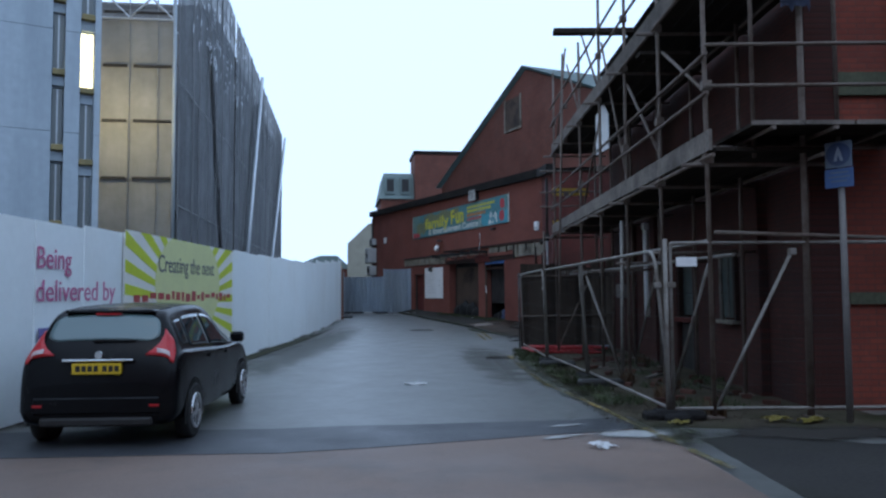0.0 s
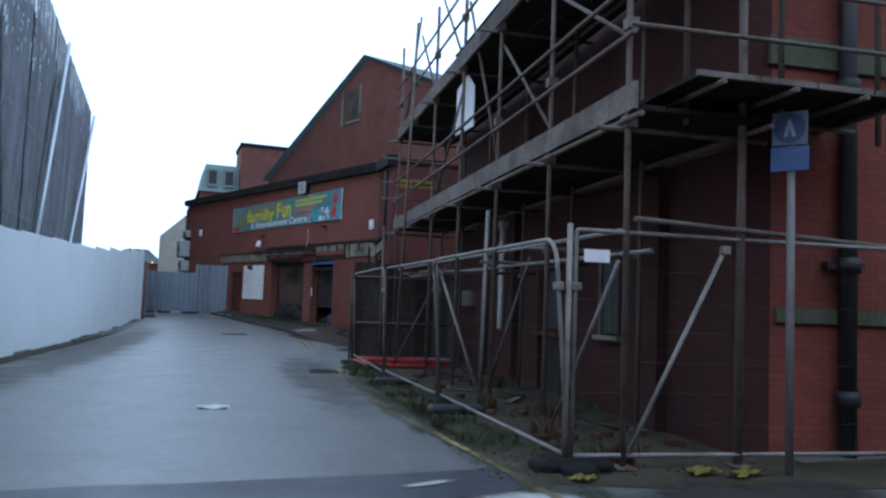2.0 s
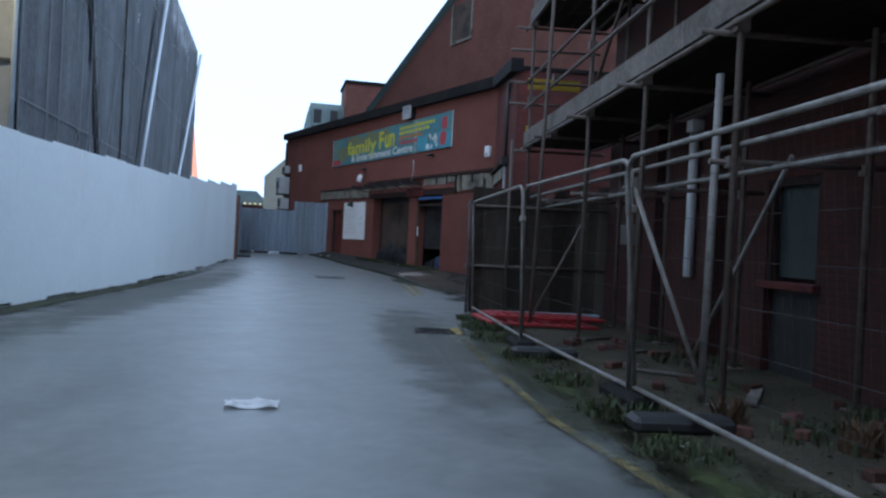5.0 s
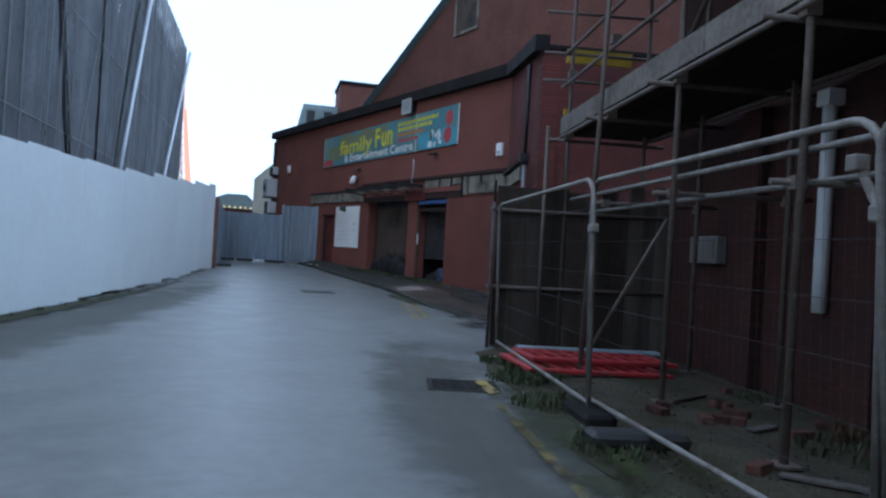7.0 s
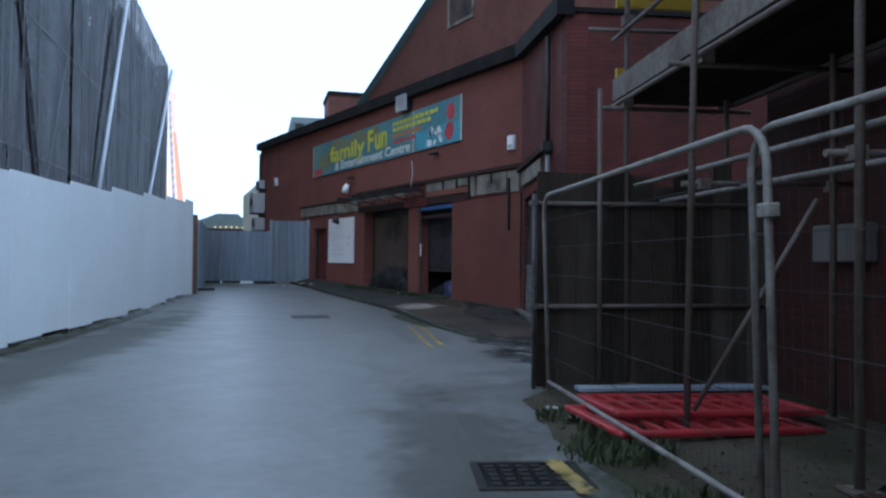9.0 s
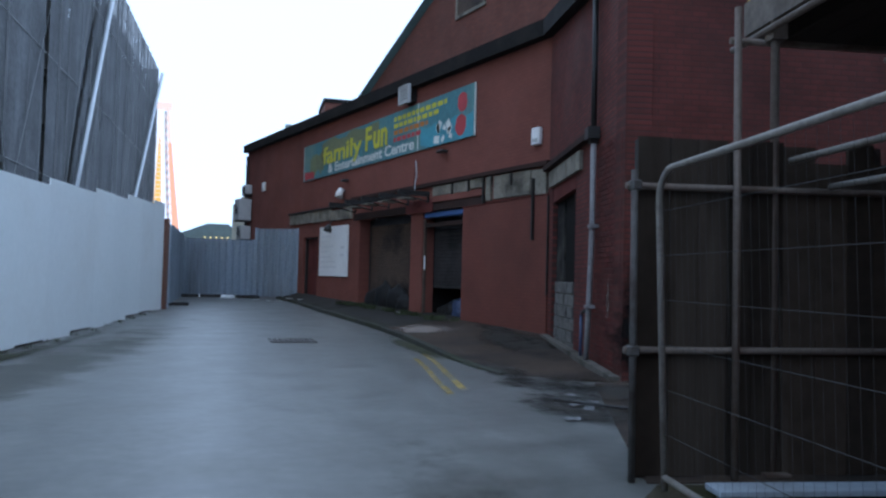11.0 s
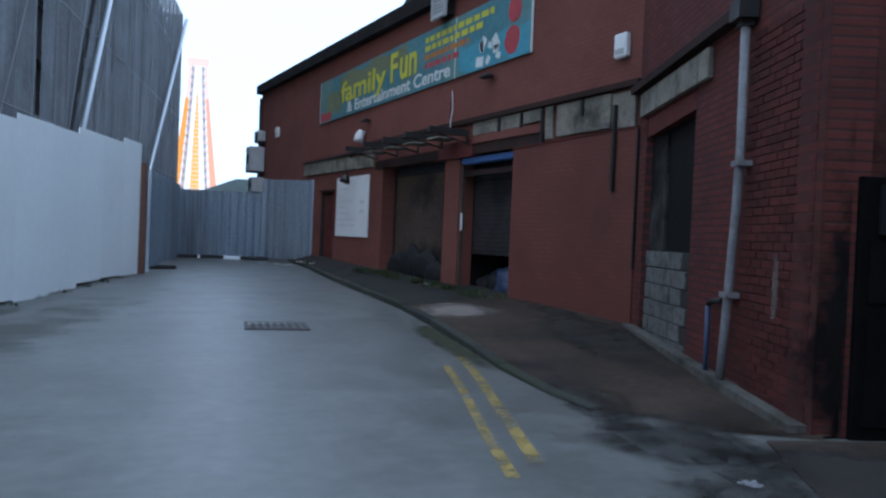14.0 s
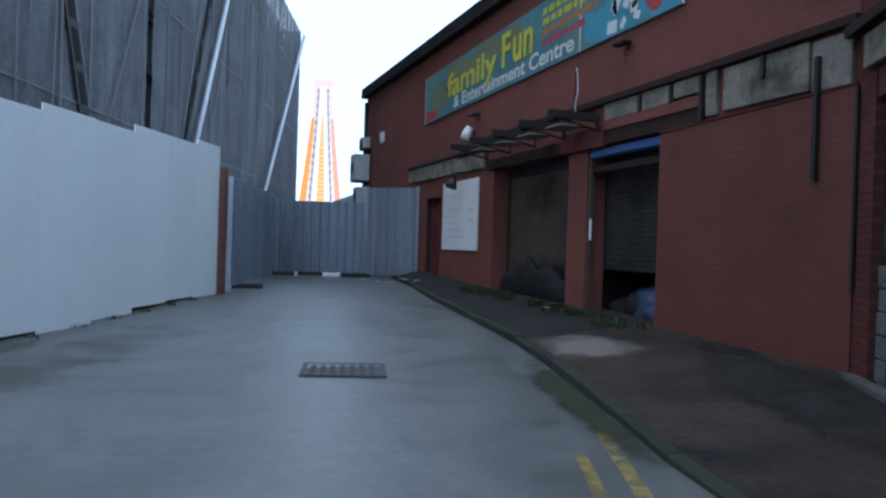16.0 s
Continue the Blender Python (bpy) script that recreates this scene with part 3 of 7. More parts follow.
def build_facade():
    hall = thing("wall_facade", None, "long red-painted brick facade of a closed amusement hall", "wall", kind="structure")
    # lower piers between door, notice wall, two bays and panel; u runs from the far end
    for u0, u1, z1 in ((0, 7.3, 3.1), (8.75, 12.3, 3.1), (15.7, 16.35, 3.05), (18.45, 21.75, 3.05)):
        wall_piece("pier", FACADE, u0, u1, -0.3, z1, 0.35, M_redbrick, hall)
    wall_piece("pier", FACADE, 7.3, 8.75, 2.6, 3.1, 0.35, M_redbrick, hall)
    top = prism([(0, 3.1), (12.3, 3.1), (12.3, 3.05), (21.75, 3.05), (21.75, 6.32), (0, 6.76)], 0.35, FACADE)
    part("upper_wall", top, M_redbrick, hall)
    # end wall at the far side and a short flank
    wall_piece("end_wall", FACADE, -0.35, 0.0, -0.3, 6.68, 14.0, M_redbrick, hall)
    part("gutter", prism([(-0.4, 6.68), (21.9, 6.26), (21.9, 6.60), (-0.4, 7.01)], 0.3, FACADE @ Matrix.Translation((0, -0.22, 0))), M_gutter, hall, "black roof gutter and flashing")
    roof = bmesh.new()
    quad = [(-0.4, -0.1, 6.98), (21.9, -0.1, 6.57), (21.9, 4.4, 7.0), (-0.4, 4.4, 7.5)]
    roof.faces.new([roof.verts.new(FACADE @ Vector(p)) for p in quad])
    bmesh.ops.solidify(roof, geom=roof.faces[:], thickness=0.08)
    part("roof", roof, M_gutter, hall)
    return hall


hall = build_facade()


def build_gable():
    """The taller hall behind, with its gable towards the alley."""
    g = thing("gable_house", None, "tall old red brick hall with a slate gable roof", "building", kind="structure")
    x, apex_y, apex_z, k = 18.87, 31.67, 13.66, 0.43
    y0, y1 = apex_y - 11.5, apex_y + 11.5
    zr = apex_z - 11.5 * k
    outline = [(y0, 4.0), (y1, 4.0), (y1, zr), (apex_y, apex_z), (y0, zr)]
    bm = prism(outline, -0.4, Matrix.Translation((x, 0, 0)) @ pose(0, 0, 0, 0, 0, 90))
    part("gable_wall", bm, M_gable, g)
    for side in (-1, 1):
        rf = bmesh.new()
        ye = apex_y + side * 12.0
        ze = apex_z - 12.0 * k
        rf.faces.new([rf.verts.new(p) for p in ((x - 0.25, apex_y, apex_z + 0.2), (x + 24, apex_y, apex_z + 0.2), (x + 24, ye, ze + 0.2), (x - 0.25, ye, ze + 0.2))])
        bmesh.ops.solidify(rf, geom=rf.faces[:], thickness=0.14)
        bmesh.ops.recalc_face_normals(rf, faces=rf.faces)
        part("roof", rf, M_slate, g, "green-grey slate roof slope")
    # blocked opening high in the gable
    bw = part("blocked_window", box((x - 0.02, 32.3, 10.7), (x + 0.1, 34.0, 12.4)), M_shutter, g)
    part("frame", boxes(((x - 0.05, 32.18, 10.58), (x - 0.001, 32.3, 12.5)), ((x - 0.05, 34.0, 10.58), (x - 0.001, 34.12, 12.5)), ((x - 0.05, 32.3, 10.58), (x - 0.001, 34.0, 10.7))), M_stone, bw)
    part("flank_wall", box((x, y0, 4.0), (x + 24, y0 + 0.4, zr)), M_gable, g)
    part("flank_wall", box((x, y1 - 0.4, 4.0), (x + 24, y1, zr)), M_gable, g)
    return g


build_gable()


def build_bend():
    b = thing("wall_bend", None, "red brick wall with a tall blocked doorway and drainpipe", "wall", kind="structure")
    L = 5.41
    for u0, u1, z0, z1 in ((0, 0.45, -0.3, 3.1), (2.5, L, -0.3, 3.1)):
        wall_piece("pier", BEND, u0, u1, z0, z1, 0.35, M_bendbrick, b)
    part("upper_wall", prism([(0, 3.1), (L, 3.1), (L, 5.67), (0, 6.32)], 0.35, BEND), M_bendbrick, b)
    part("gutter", prism([(-0.05, 6.26), (L + 0.1, 5.55), (L + 0.1, 5.88), (-0.05, 6.60)], 0.3, BEND @ Matrix.Translation((0, -0.2, 0))), M_gutter, b)
    wall_piece("return_wall", RETURN, 0.0, 7.0, -0.3, 5.62, 0.35, M_retbrick, b)
    part("coping", box((-0.05, -0.05, 5.62), (7.0, 0.4, 5.70), RETURN), M_gutter, b)
    return b


bend = build_bend()


# ---- the scaffolded building ----
def build_corner_house():
    h = thing("corner_house", None, "derelict red brick corner building behind scaffolding", "building", kind="structure")
    A = ALLEY
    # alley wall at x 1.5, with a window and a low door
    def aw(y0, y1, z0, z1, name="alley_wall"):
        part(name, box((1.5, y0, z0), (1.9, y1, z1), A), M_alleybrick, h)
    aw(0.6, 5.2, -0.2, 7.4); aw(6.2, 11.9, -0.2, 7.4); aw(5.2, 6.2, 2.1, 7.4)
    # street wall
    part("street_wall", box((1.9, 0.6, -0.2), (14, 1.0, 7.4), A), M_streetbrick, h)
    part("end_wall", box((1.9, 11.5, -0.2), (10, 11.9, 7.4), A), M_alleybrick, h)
    rf = bmesh.new()
    rf.faces.new([rf.verts.new(A @ Vector(p)) for p in ((1.15, 0.3, 7.42), (14, 0.3, 7.6), (14, 11.6, 7.6), (1.15, 11.6, 7.42))])
    bmesh.ops.solidify(rf, geom=rf.faces[:], thickness=0.22)
    part("roof", rf, M_gutter, h)
    return h


corner_house = build_corner_house()

# ---- hoarding along the alley ----
def hoard_top(s):
    return 2.42 + 0.012 * max(s, 0) + 0.035 * max(s - 18, 0)


def hoard_x(s):
    return -7.96 - 0.006 * (s - 10) ** 2 / 10


def hoard_ground(s):
    return ground_z((ALLEY @ Vector((-8, s, 0))).y)


def build_hoarding():
    h = thing("wall_hoarding", None, "long white painted site hoarding of tall boards", "wall", kind="structure")
    s = -7.3
    while s < 29.0:
        w = min(1.22, 29.2 - s)
        m = ALLEY @ Matrix.Translation((hoard_x(s + w / 2) + random.uniform(-0.012, 0.012), 0, 0))
        zt = hoard_top(round(s / 2.44) * 2.44)
        zb = hoard_ground(s) + random.choice((0.015, 0.03, 0.06, 0.085))
        part("board", box((-0.02, s + 0.003, zb), (0.0, s + w - 0.003, zt + random.uniform(-0.01, 0.01)), m), M_hoard, h)
        s += w
    bm = bmesh.new()
    s = -7.3
    while s < 29.1:
        add_box(bm, (hoard_x(s) - 0.32, s, -0.1), (hoard_x(s) - 0.16, min(s + 2.3, 29.1), hoard_ground(s) + 0.22), ALLEY)
        add_box(bm, (hoard_x(s) - 0.30, s, -0.1), (hoard_x(s) - 0.17, s + 0.09, hoard_top(s) - 0.1), ALLEY)
        s += 2.44
    part("timber_frame", bm, M_dark, h)
    part("end_post", box((hoard_x(29.2) - 0.12, 29.2, 0), (hoard_x(29.2) + 0.12, 29.42, 2.75), ALLEY, 0.01), M_rust, h, "rusty brown end post")
    return h


hoarding = build_hoarding()


# ---- corrugated gate at the end ----
def corrugated(length, z0, z1, pitch=0.25, deep=0.035):
    bm = bmesh.new()
    xs, n = [], int(length / (pitch / 6))
    low, high = [], []
    for i in range(n + 1):
        x = length * i / n
        k = (x / pitch) % 1.0
        y = deep * min(max(math.sin(k * math.tau) * 1.8, -1), 1)
        low.append(bm.verts.new((x, y, z0)))
        high.append(bm.verts.new((x, y, z1)))
    for i in range(n):
        bm.faces.new((low[i], low[i + 1], high[i + 1], high[i]))
    bmesh.ops.solidify(bm, geom=bm.faces[:], thickness=0.006)
    return bm


def gate_leaf(a, b, z0, z1, label):
    a, b = Vector((*a, 0)), Vector((*b, 0))
    d = b - a
    m = Matrix.Translation(a) @ pose(0, 0, 0, 0, 0, math.degrees(math.atan2(d.y, d.x)))
    g = thing("steel_gate", m, label, "gate", "gate leaves")
    part("sheet", corrugated(d.length, z0, z1), M_corr, g)
    part("post", box((-0.05, 0.03, 0.1), (0.05, 0.13, z1 + 0.03)), M_corr, g)
    part("post", box((d.length - 0.05, 0.03, 0.1), (d.length + 0.05, 0.13, z1 + 0.03)), M_corr, g)
    part("rail", box((0.05, 0.05, z0 + 0.4), (d.length - 0.05, 0.1, z0 + 0.46)), M_corr, g)
    part("rail", box((0.05, 0.05, z1 - 0.4), (d.length - 0.05, 0.1, z1 - 0.34)), M_corr, g)
    return g


gate_leaf((9.25, 33.75), (10.65, 39.3), 0.36, 2.62, "grey-blue corrugated steel gate leaf beside the hoarding post")
gate_leaf((10.72, 39.35), (13.2, 39.05), 0.45, 2.50, "grey-blue corrugated steel gate leaf across the alley")
gate_leaf((13.25, 39.0), (14.45, 37.85), 0.42, 2.95, "pale grey corrugated steel gate leaf beside the facade")


# ---- netted building behind the hoarding ----
SIDE = pose(1.12, 34.3, 0, 0, 0, -16.3)  # y runs along the netted side


def build_netted():
    b = thing("netted_building", None, "tall building under construction wrapped in grey debris netting", "building", kind="structure")
    length, top, width = 61.5, 22.0, 26.0
    part("core", boxes(((-width + 0.5, 1.4, 0), (-1.4, 14.0, 13.4)), ((-width + 0.5, 14.0, 0), (-1.4, length - 0.5, top - 1.2)), m=SIDE), M_conc, b)
    for i in range(7):
        z = 3.0 + i * 2.9
        part("floor_slab", box((-width, 0.5 if z < 14 else 14.0, z), (-0.7, length, z + 0.2), SIDE), M_conc, b)
    # side netting in bays, slightly slack, split by dark open seams
    seams = [0, 9.0, 19.0, 19.7, 33.0, 48.0, length]
    for y0, y1 in zip(seams, seams[1:]):
        if y1 - y0 < 1.5:
            continue
        bm = bmesh.new()
        ny, nz = max(int((y1 - y0) / 0.8), 2), 28
        grid = [[bm.verts.new(SIDE @ Vector((0.05 * noise.noise(Vector((i * 0.9, j * 0.22, y0))) + random.uniform(-0.02, 0.02), y0 + 0.02 + (y1 - y0 - 0.04) * i / ny, top * j / nz))) for i in range(ny + 1)] for j in range(nz + 1)]
        for a, c in zip(grid, grid[1:]):
            for i in range(ny):
                bm.faces.new((a[i], a[i + 1], c[i + 1], c[i])).smooth = True
        part("netting", bm, M_net, b, "grey debris netting")
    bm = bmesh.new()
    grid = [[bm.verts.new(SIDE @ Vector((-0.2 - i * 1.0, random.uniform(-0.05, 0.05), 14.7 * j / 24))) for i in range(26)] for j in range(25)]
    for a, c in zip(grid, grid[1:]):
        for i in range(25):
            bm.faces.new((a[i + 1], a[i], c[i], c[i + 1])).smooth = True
    part("netting", bm, M_netfront, b, "pale debris netting with a lit tone in its colour")
    part("far_end", box((-width, length, 0), (-0.02, length + 0.2, top), SIDE), M_net, b)
    # scaffold tubes behind the net
    tubes = bmesh.new()
    for i in range(31):
        add_tube(tubes, [SIDE @ Vector((-0.25, 0.3 + i * 2.04, 0)), SIDE @ Vector((-0.25, 0.3 + i * 2.04, top + random.uniform(-0.3, 0.6)))], 0.05, 5)
    for j in range(11):
        add_tube(tubes, [SIDE @ Vector((-0.3, 0, 2.0 * j + 1)), SIDE @ Vector((-0.3, length, 2.0 * j + 1))], 0.04, 5)
    part("scaffold_tubes", tubes, M_steel, b)
    outer = bmesh.new()
    for i in range(24):
        y = 0.6 + i * 2.6 + random.uniform(-0.6, 0.6)
        add_tube(outer, [SIDE @ Vector((0.06, y, 0)), SIDE @ Vector((0.06, y + random.uniform(-0.3, 0.3), top))], random.choice((0.02, 0.03, 0.045)), 4)
    for j in (2, 5, 8):
        add_tube(outer, [SIDE @ Vector((0.07, 0, 2.0 * j + 1.8)), SIDE @ Vector((0.07, length, 2.0 * j + 1.8 + random.uniform(-0.3, 0.3)))], 0.022, 4)
    for i in range(7):
        y = random.uniform(2, 50)
        add_tube(outer, [SIDE @ Vector((0.08, y, random.uniform(2, 6))), SIDE @ Vector((0.08, y + random.uniform(3, 7), random.uniform(14, 21)))], 0.035, 4)
    tagged(part("lashing_tubes", outer, M_net_line, b), kind="stuff")
    # Silver flecks put the white glints high on the net into shape.
    rag = bmesh.new()
    for _ in range(150):
        y, z = random.uniform(3, 24), random.uniform(14.5, 21.5)
        w, h = random.uniform(0.03, 0.2), random.uniform(0.1, 0.7)
        if random.random() < 0.3:
            y, z = random.uniform(24, 52), random.uniform(17, 21.5)
        rag.faces.new([rag.verts.new(SIDE @ Vector(p)) for p in ((0.1, y, z), (0.1, y + w, z + 0.1), (0.12, y + w * 1.2, z + h), (0.1, y + w * 0.3, z + h))])
    tagged(part("glint_flecks", rag, M_silver, b, "pale flecks shaped as white glints on the netting"), kind="stuff")
    for z in (7.0, 9.75, 12.4, 15.0):
        for x0, x1 in ((-3.4, -2.3), (-2.0, -0.25)):
            part("ledge", box((x0, -0.16, z), (x1, -0.08, z + 0.12), SIDE), M_dark, b)
    for x in (-0.9, -2.2, -3.6):
        part("upright", tube([SIDE @ Vector((x, -0.12, 0)), SIDE @ Vector((x, -0.12, 22))], 0.028, 6), M_netfront, b)
    for x0, x1, z in ((-0.2, -2.2, 14.8), (-2.2, -0.2, 16.8), (-2.2, -4.2, 14.8), (-4.2, -2.2, 16.8), (-0.2, -2.2, 18.8), (-4.2, -6.2, 14.8), (-6.2, -4.2, 16.8), (-2.2, -0.2, 14.8)):
        part("brace", tube([SIDE @ Vector((x0, -0.13, z)), SIDE @ Vector((x1, -0.13, z + 2.0))], 0.05, 5), M_silver, b)
    for z in (14.75, 16.8, 18.8, 20.8):
        part("lattice_rail", tube([SIDE @ Vector((-0.1, -0.13, z)), SIDE @ Vector((-8.0, -0.13, z))], 0.06, 5), M_silver, b)
        part("lattice_rail", tube([SIDE @ Vector((-0.1, 2.0, z + 0.1)), SIDE @ Vector((-8.0, 2.0, z + 0.1))], 0.05, 5), M_silver, b)
    part("corner_tube", tube([SIDE @ Vector((-0.12, -0.1, 0)), SIDE @ Vector((-0.12, -0.1, 21.5))], 0.09, 6), M_bluewall, b, "pale blue-grey corner tube")
    def strip(y0, z0, y1, z1, w, x, material, name, label=""):
        q = bmesh.new()
        vs = [q.verts.new(SIDE @ Vector(p)) for p in ((x, y0, z0), (x, y0 + w, z0), (x, y1 + w, z1), (x, y1, z1))]
        q.faces.new(vs)
        bmesh.ops.solidify(q, geom=q.faces[:], thickness=0.03)
        part(name, q, material, b, label)
    # Dark strips laid on the net; their colour is the shade of openings.
    strip(13.3, 3.2, 8.0, 16.5, 0.75, 0.10, M_dark, "dark_seam_strip", "dark strip on the netting in place of a shaded opening")
    strip(13.25, 3.2, 7.95, 16.5, 0.09, 0.14, M_net_line, "seam_edge")
    strip(14.05, 3.2, 8.75, 16.5, 0.12, 0.14, M_net_line, "seam_edge")
    for k in range(9):
        z = 4.2 + k * 1.35
        y = 13.3 - (z - 3.2) * 0.398
        strip(y, z, y, z + 0.28, 0.75, 0.15, M_net, "seam_rung")
    strip(23.4, 4.5, 29.6, 17.5, 0.55, 0.10, M_dark, "dark_seam_strip", "dark strip on the netting in place of a shaded opening")
    for k in range(6):
        z = 5.5 + k * 2.0
        y = 23.4 + (z - 4.5) * 0.477
        strip(y, z, y + 0.15, z + 0.5, 0.55, 0.15, M_net, "seam_rung")
    strip(13.8, 4.0, 19.0, 14.0, 0.13, 0.16, M_net_line, "lashing")
    strip(8.55, 3.0, 8.8, 12.0, 0.10, 0.16, M_net_line, "lashing")
    strip(10.1, 3.0, 10.4, 12.0, 0.14, 0.16, M_net_line, "lashing")
    # silver battens that rake over the net
    for (bx, by), (dx, dy), z0, z1 in (((7.3, 55.3), (0.17, 0.585), 1.5, 22), ((12.0, 70.5), (0.30, 1.05), 1.5, 21.5)):
        part("batten", tube([(bx + dx * z0 + 0.25, by + dy * z0 - 0.08, z0), (bx + dx * z1 + 0.25, by + dy * z1 - 0.08, z1)], 0.16, 6), M_silver, b, "silver raking batten")
    return b


build_netted()


def build_blue_wall():
    m = pose(-2.15, 25.5, 0, 0, 0, 8)
    b = thing("sheeted_tower", m, "blue-grey clad building with recessed windows and one lit window", "building", kind="structure")
    M_glassdim = glass_mat("dim_window_glass", (0.12, 0.14, 0.14), 0.4)
    M_ledge = mat("ochre_timber_ledge", (0.20, 0.16, 0.075), 0.85, vary=0.4, scale=3, fine=20, bump=0.3)
    M_lit = glow("lamp_glow", (1.0, 0.88, 0.50), 5.0)
    # piers of cladding between two columns of recessed windows
    for x0, x1 in ((-0.20, 0.0), (-1.15, -0.66), (-3.4, -1.55), (-17.0, -3.9)):
        for j in range(6):
            part("cladding", box((x0, -0.04, j * 3.6), (x1, 0.10, j * 3.6 + 3.585)), M_bluewall, b)
    for x0, x1, sills in ((-0.66, -0.20, (3.65, 6.2, 8.75, 11.4, 13.9, 16.5)), (-1.55, -1.15, (4.0, 6.65, 9.3, 11.9, 14.5, 17.1)), (-3.9, -3.4, (4.0, 6.65, 9.3, 11.9, 14.5, 17.1))):
        part("recess", box((x0, 0.30, 0), (x1, 0.36, 21.5)), M_bluewall, b)
        for z in sills:
            w = part("window", box((x0 + 0.04, 0.22, z + 0.12), (x1 - 0.04, 0.29, z + 2.1)), M_lit if (z == 8.75) else M_glassdim, b, "bright warm yellow glowing pane" if z == 8.75 else "")
            part("mullion", box(((x0 + x1) / 2 - 0.02, 0.195, z + 0.12), ((x0 + x1) / 2 + 0.02, 0.218, z + 2.1)), M_silver, w)
            part("ledge", box((x0 + 0.002, -0.10, z - 0.10), (x1 - 0.002, 0.29, z + 0.10), None, 0.02), M_ledge, b)
            part("apron", box((x0 + 0.002, 0.12, z - 0.45), (x1 - 0.002, 0.29, z - 0.11)), M_bluewall, b)
    part("backing", box((-17, 0.40, 0), (-0.05, 8, 21.4)), M_conc, b)
    # Added glowing pane out of view, as a source for the lamp below.
    fw = part("added_flank_glow", box((-0.055, 5.4, 8.8), (-0.015, 7.0, 10.9)), M_lit, b, "bright warm yellow glowing pane")
    part("sill", box((-0.06, 5.3, 8.68), (0.08, 7.1, 8.79), None, 0.01), M_ledge, fw)
    return b


build_blue_wall()
# Added unseen lamp by the flank; spreads warm light over the front net.
lamp_data = bpy.data.lights.new("net_fill_lamp", "POINT")
lamp_data.energy = 520
lamp_data.color = (1.0, 0.85, 0.52)
lamp_data.shadow_soft_size = 0.5
net_fill_lamp = new("net_fill_lamp", lamp_data)
net_fill_lamp.location = (-2.45, 31.9, 10.0)


# ---- distance ----
def build_distance():
    m = pose(33.6, 85.4, 0, 0, 0, -16)
    t = thing("stair_tower", m, "red brick stair tower behind the hall", "building", kind="structure")
    part("walls", box((0, 0, 0), (7.5, 6, 19.2)), M_gable, t)
    part("parapet", box((-0.15, -0.15, 19.2), (7.65, 6.15, 19.6)), M_gutter, t)
    m2 = pose(29.6, 88.0, 0, 0, 0, -16)
    h = thing("mansard_house", m2, "brick building with a pale mansard roof and dormers", "building", kind="structure")
    part("walls", box((0.3, 0, 0), (8.5, 10, 13.6)), M_gable, h)
    bm = bmesh.new()
    a = [bm.verts.new(p) for p in ((0.0, -0.3, 13.6), (8.8, -0.3, 13.6), (8.8, 10.3, 13.6), (0.0, 10.3, 13.6))]
    c = [bm.verts.new(p) for p in ((0.7, 0.7, 17.0), (8.1, 0.7, 17.0), (8.1, 9.3, 17.0), (0.7, 9.3, 17.0))]
    bm.faces.new(c)
    for i in range(4):
        j = (i + 1) % 4
        bm.faces.new((a[i], a[j], c[j], c[i]))
    part("roof", bm, M_slate, h, "pale green-grey mansard roof")
    for i in range(4):
        d = part("dormer", box((0.9 + i * 1.9, -0.45, 14.2), (2.1 + i * 1.9, 0.8, 16.4), None, 0.03), M_slate, h)
        part("pane", box((1.05 + i * 1.9, -0.48, 14.5), (1.95 + i * 1.9, -0.45, 16.1)), M_black, d)
    # cream gable house past the end of the facade
    m3 = pose(22.6, 76.0, 0, 0, 0, -17)
    c3 = thing("cream_house", m3, "cream rendered gable-ended house beyond the alley", "building", kind="structure")
    M_cream = mat("cream_render", (0.34, 0.32, 0.26), 0.85, vary=0.2, scale=1, fine=12, bump=0.2)
    part("walls", prism([(-0.6, 0), (5, 0), (5, 9.2), (1.7, 9.2), (-0.6, 7.0)], 9, None), M_cream, c3)
    m4 = pose(23.5, 112.0, 0, 0, 0, -16)
    r = thing("far_house", m4, "low house with a blue-grey slate roof beyond the hoarding", "building", kind="structure")
    part("walls", box((0, 0, 0), (9, 8, 5.6)), M_gable, r)
    part("roof", prism([(-0.4, 5.4), (9.4, 5.4), (7.2, 7.4), (4.6, 7.4)], 8.6, Matrix.Translation((0, -0.3, 0))), M_slate, r)
    M_bulb = glow("far_bulbs", (1.0, 0.85, 0.45), 1.2)
    for i in range(6):
        part("eave_bulb", box((4.2 + i * 0.7, -0.55, 5.5), (4.42 + i * 0.7, -0.4, 5.7), None, 0.05), M_bulb, r, "small warm bulb")


build_distance()


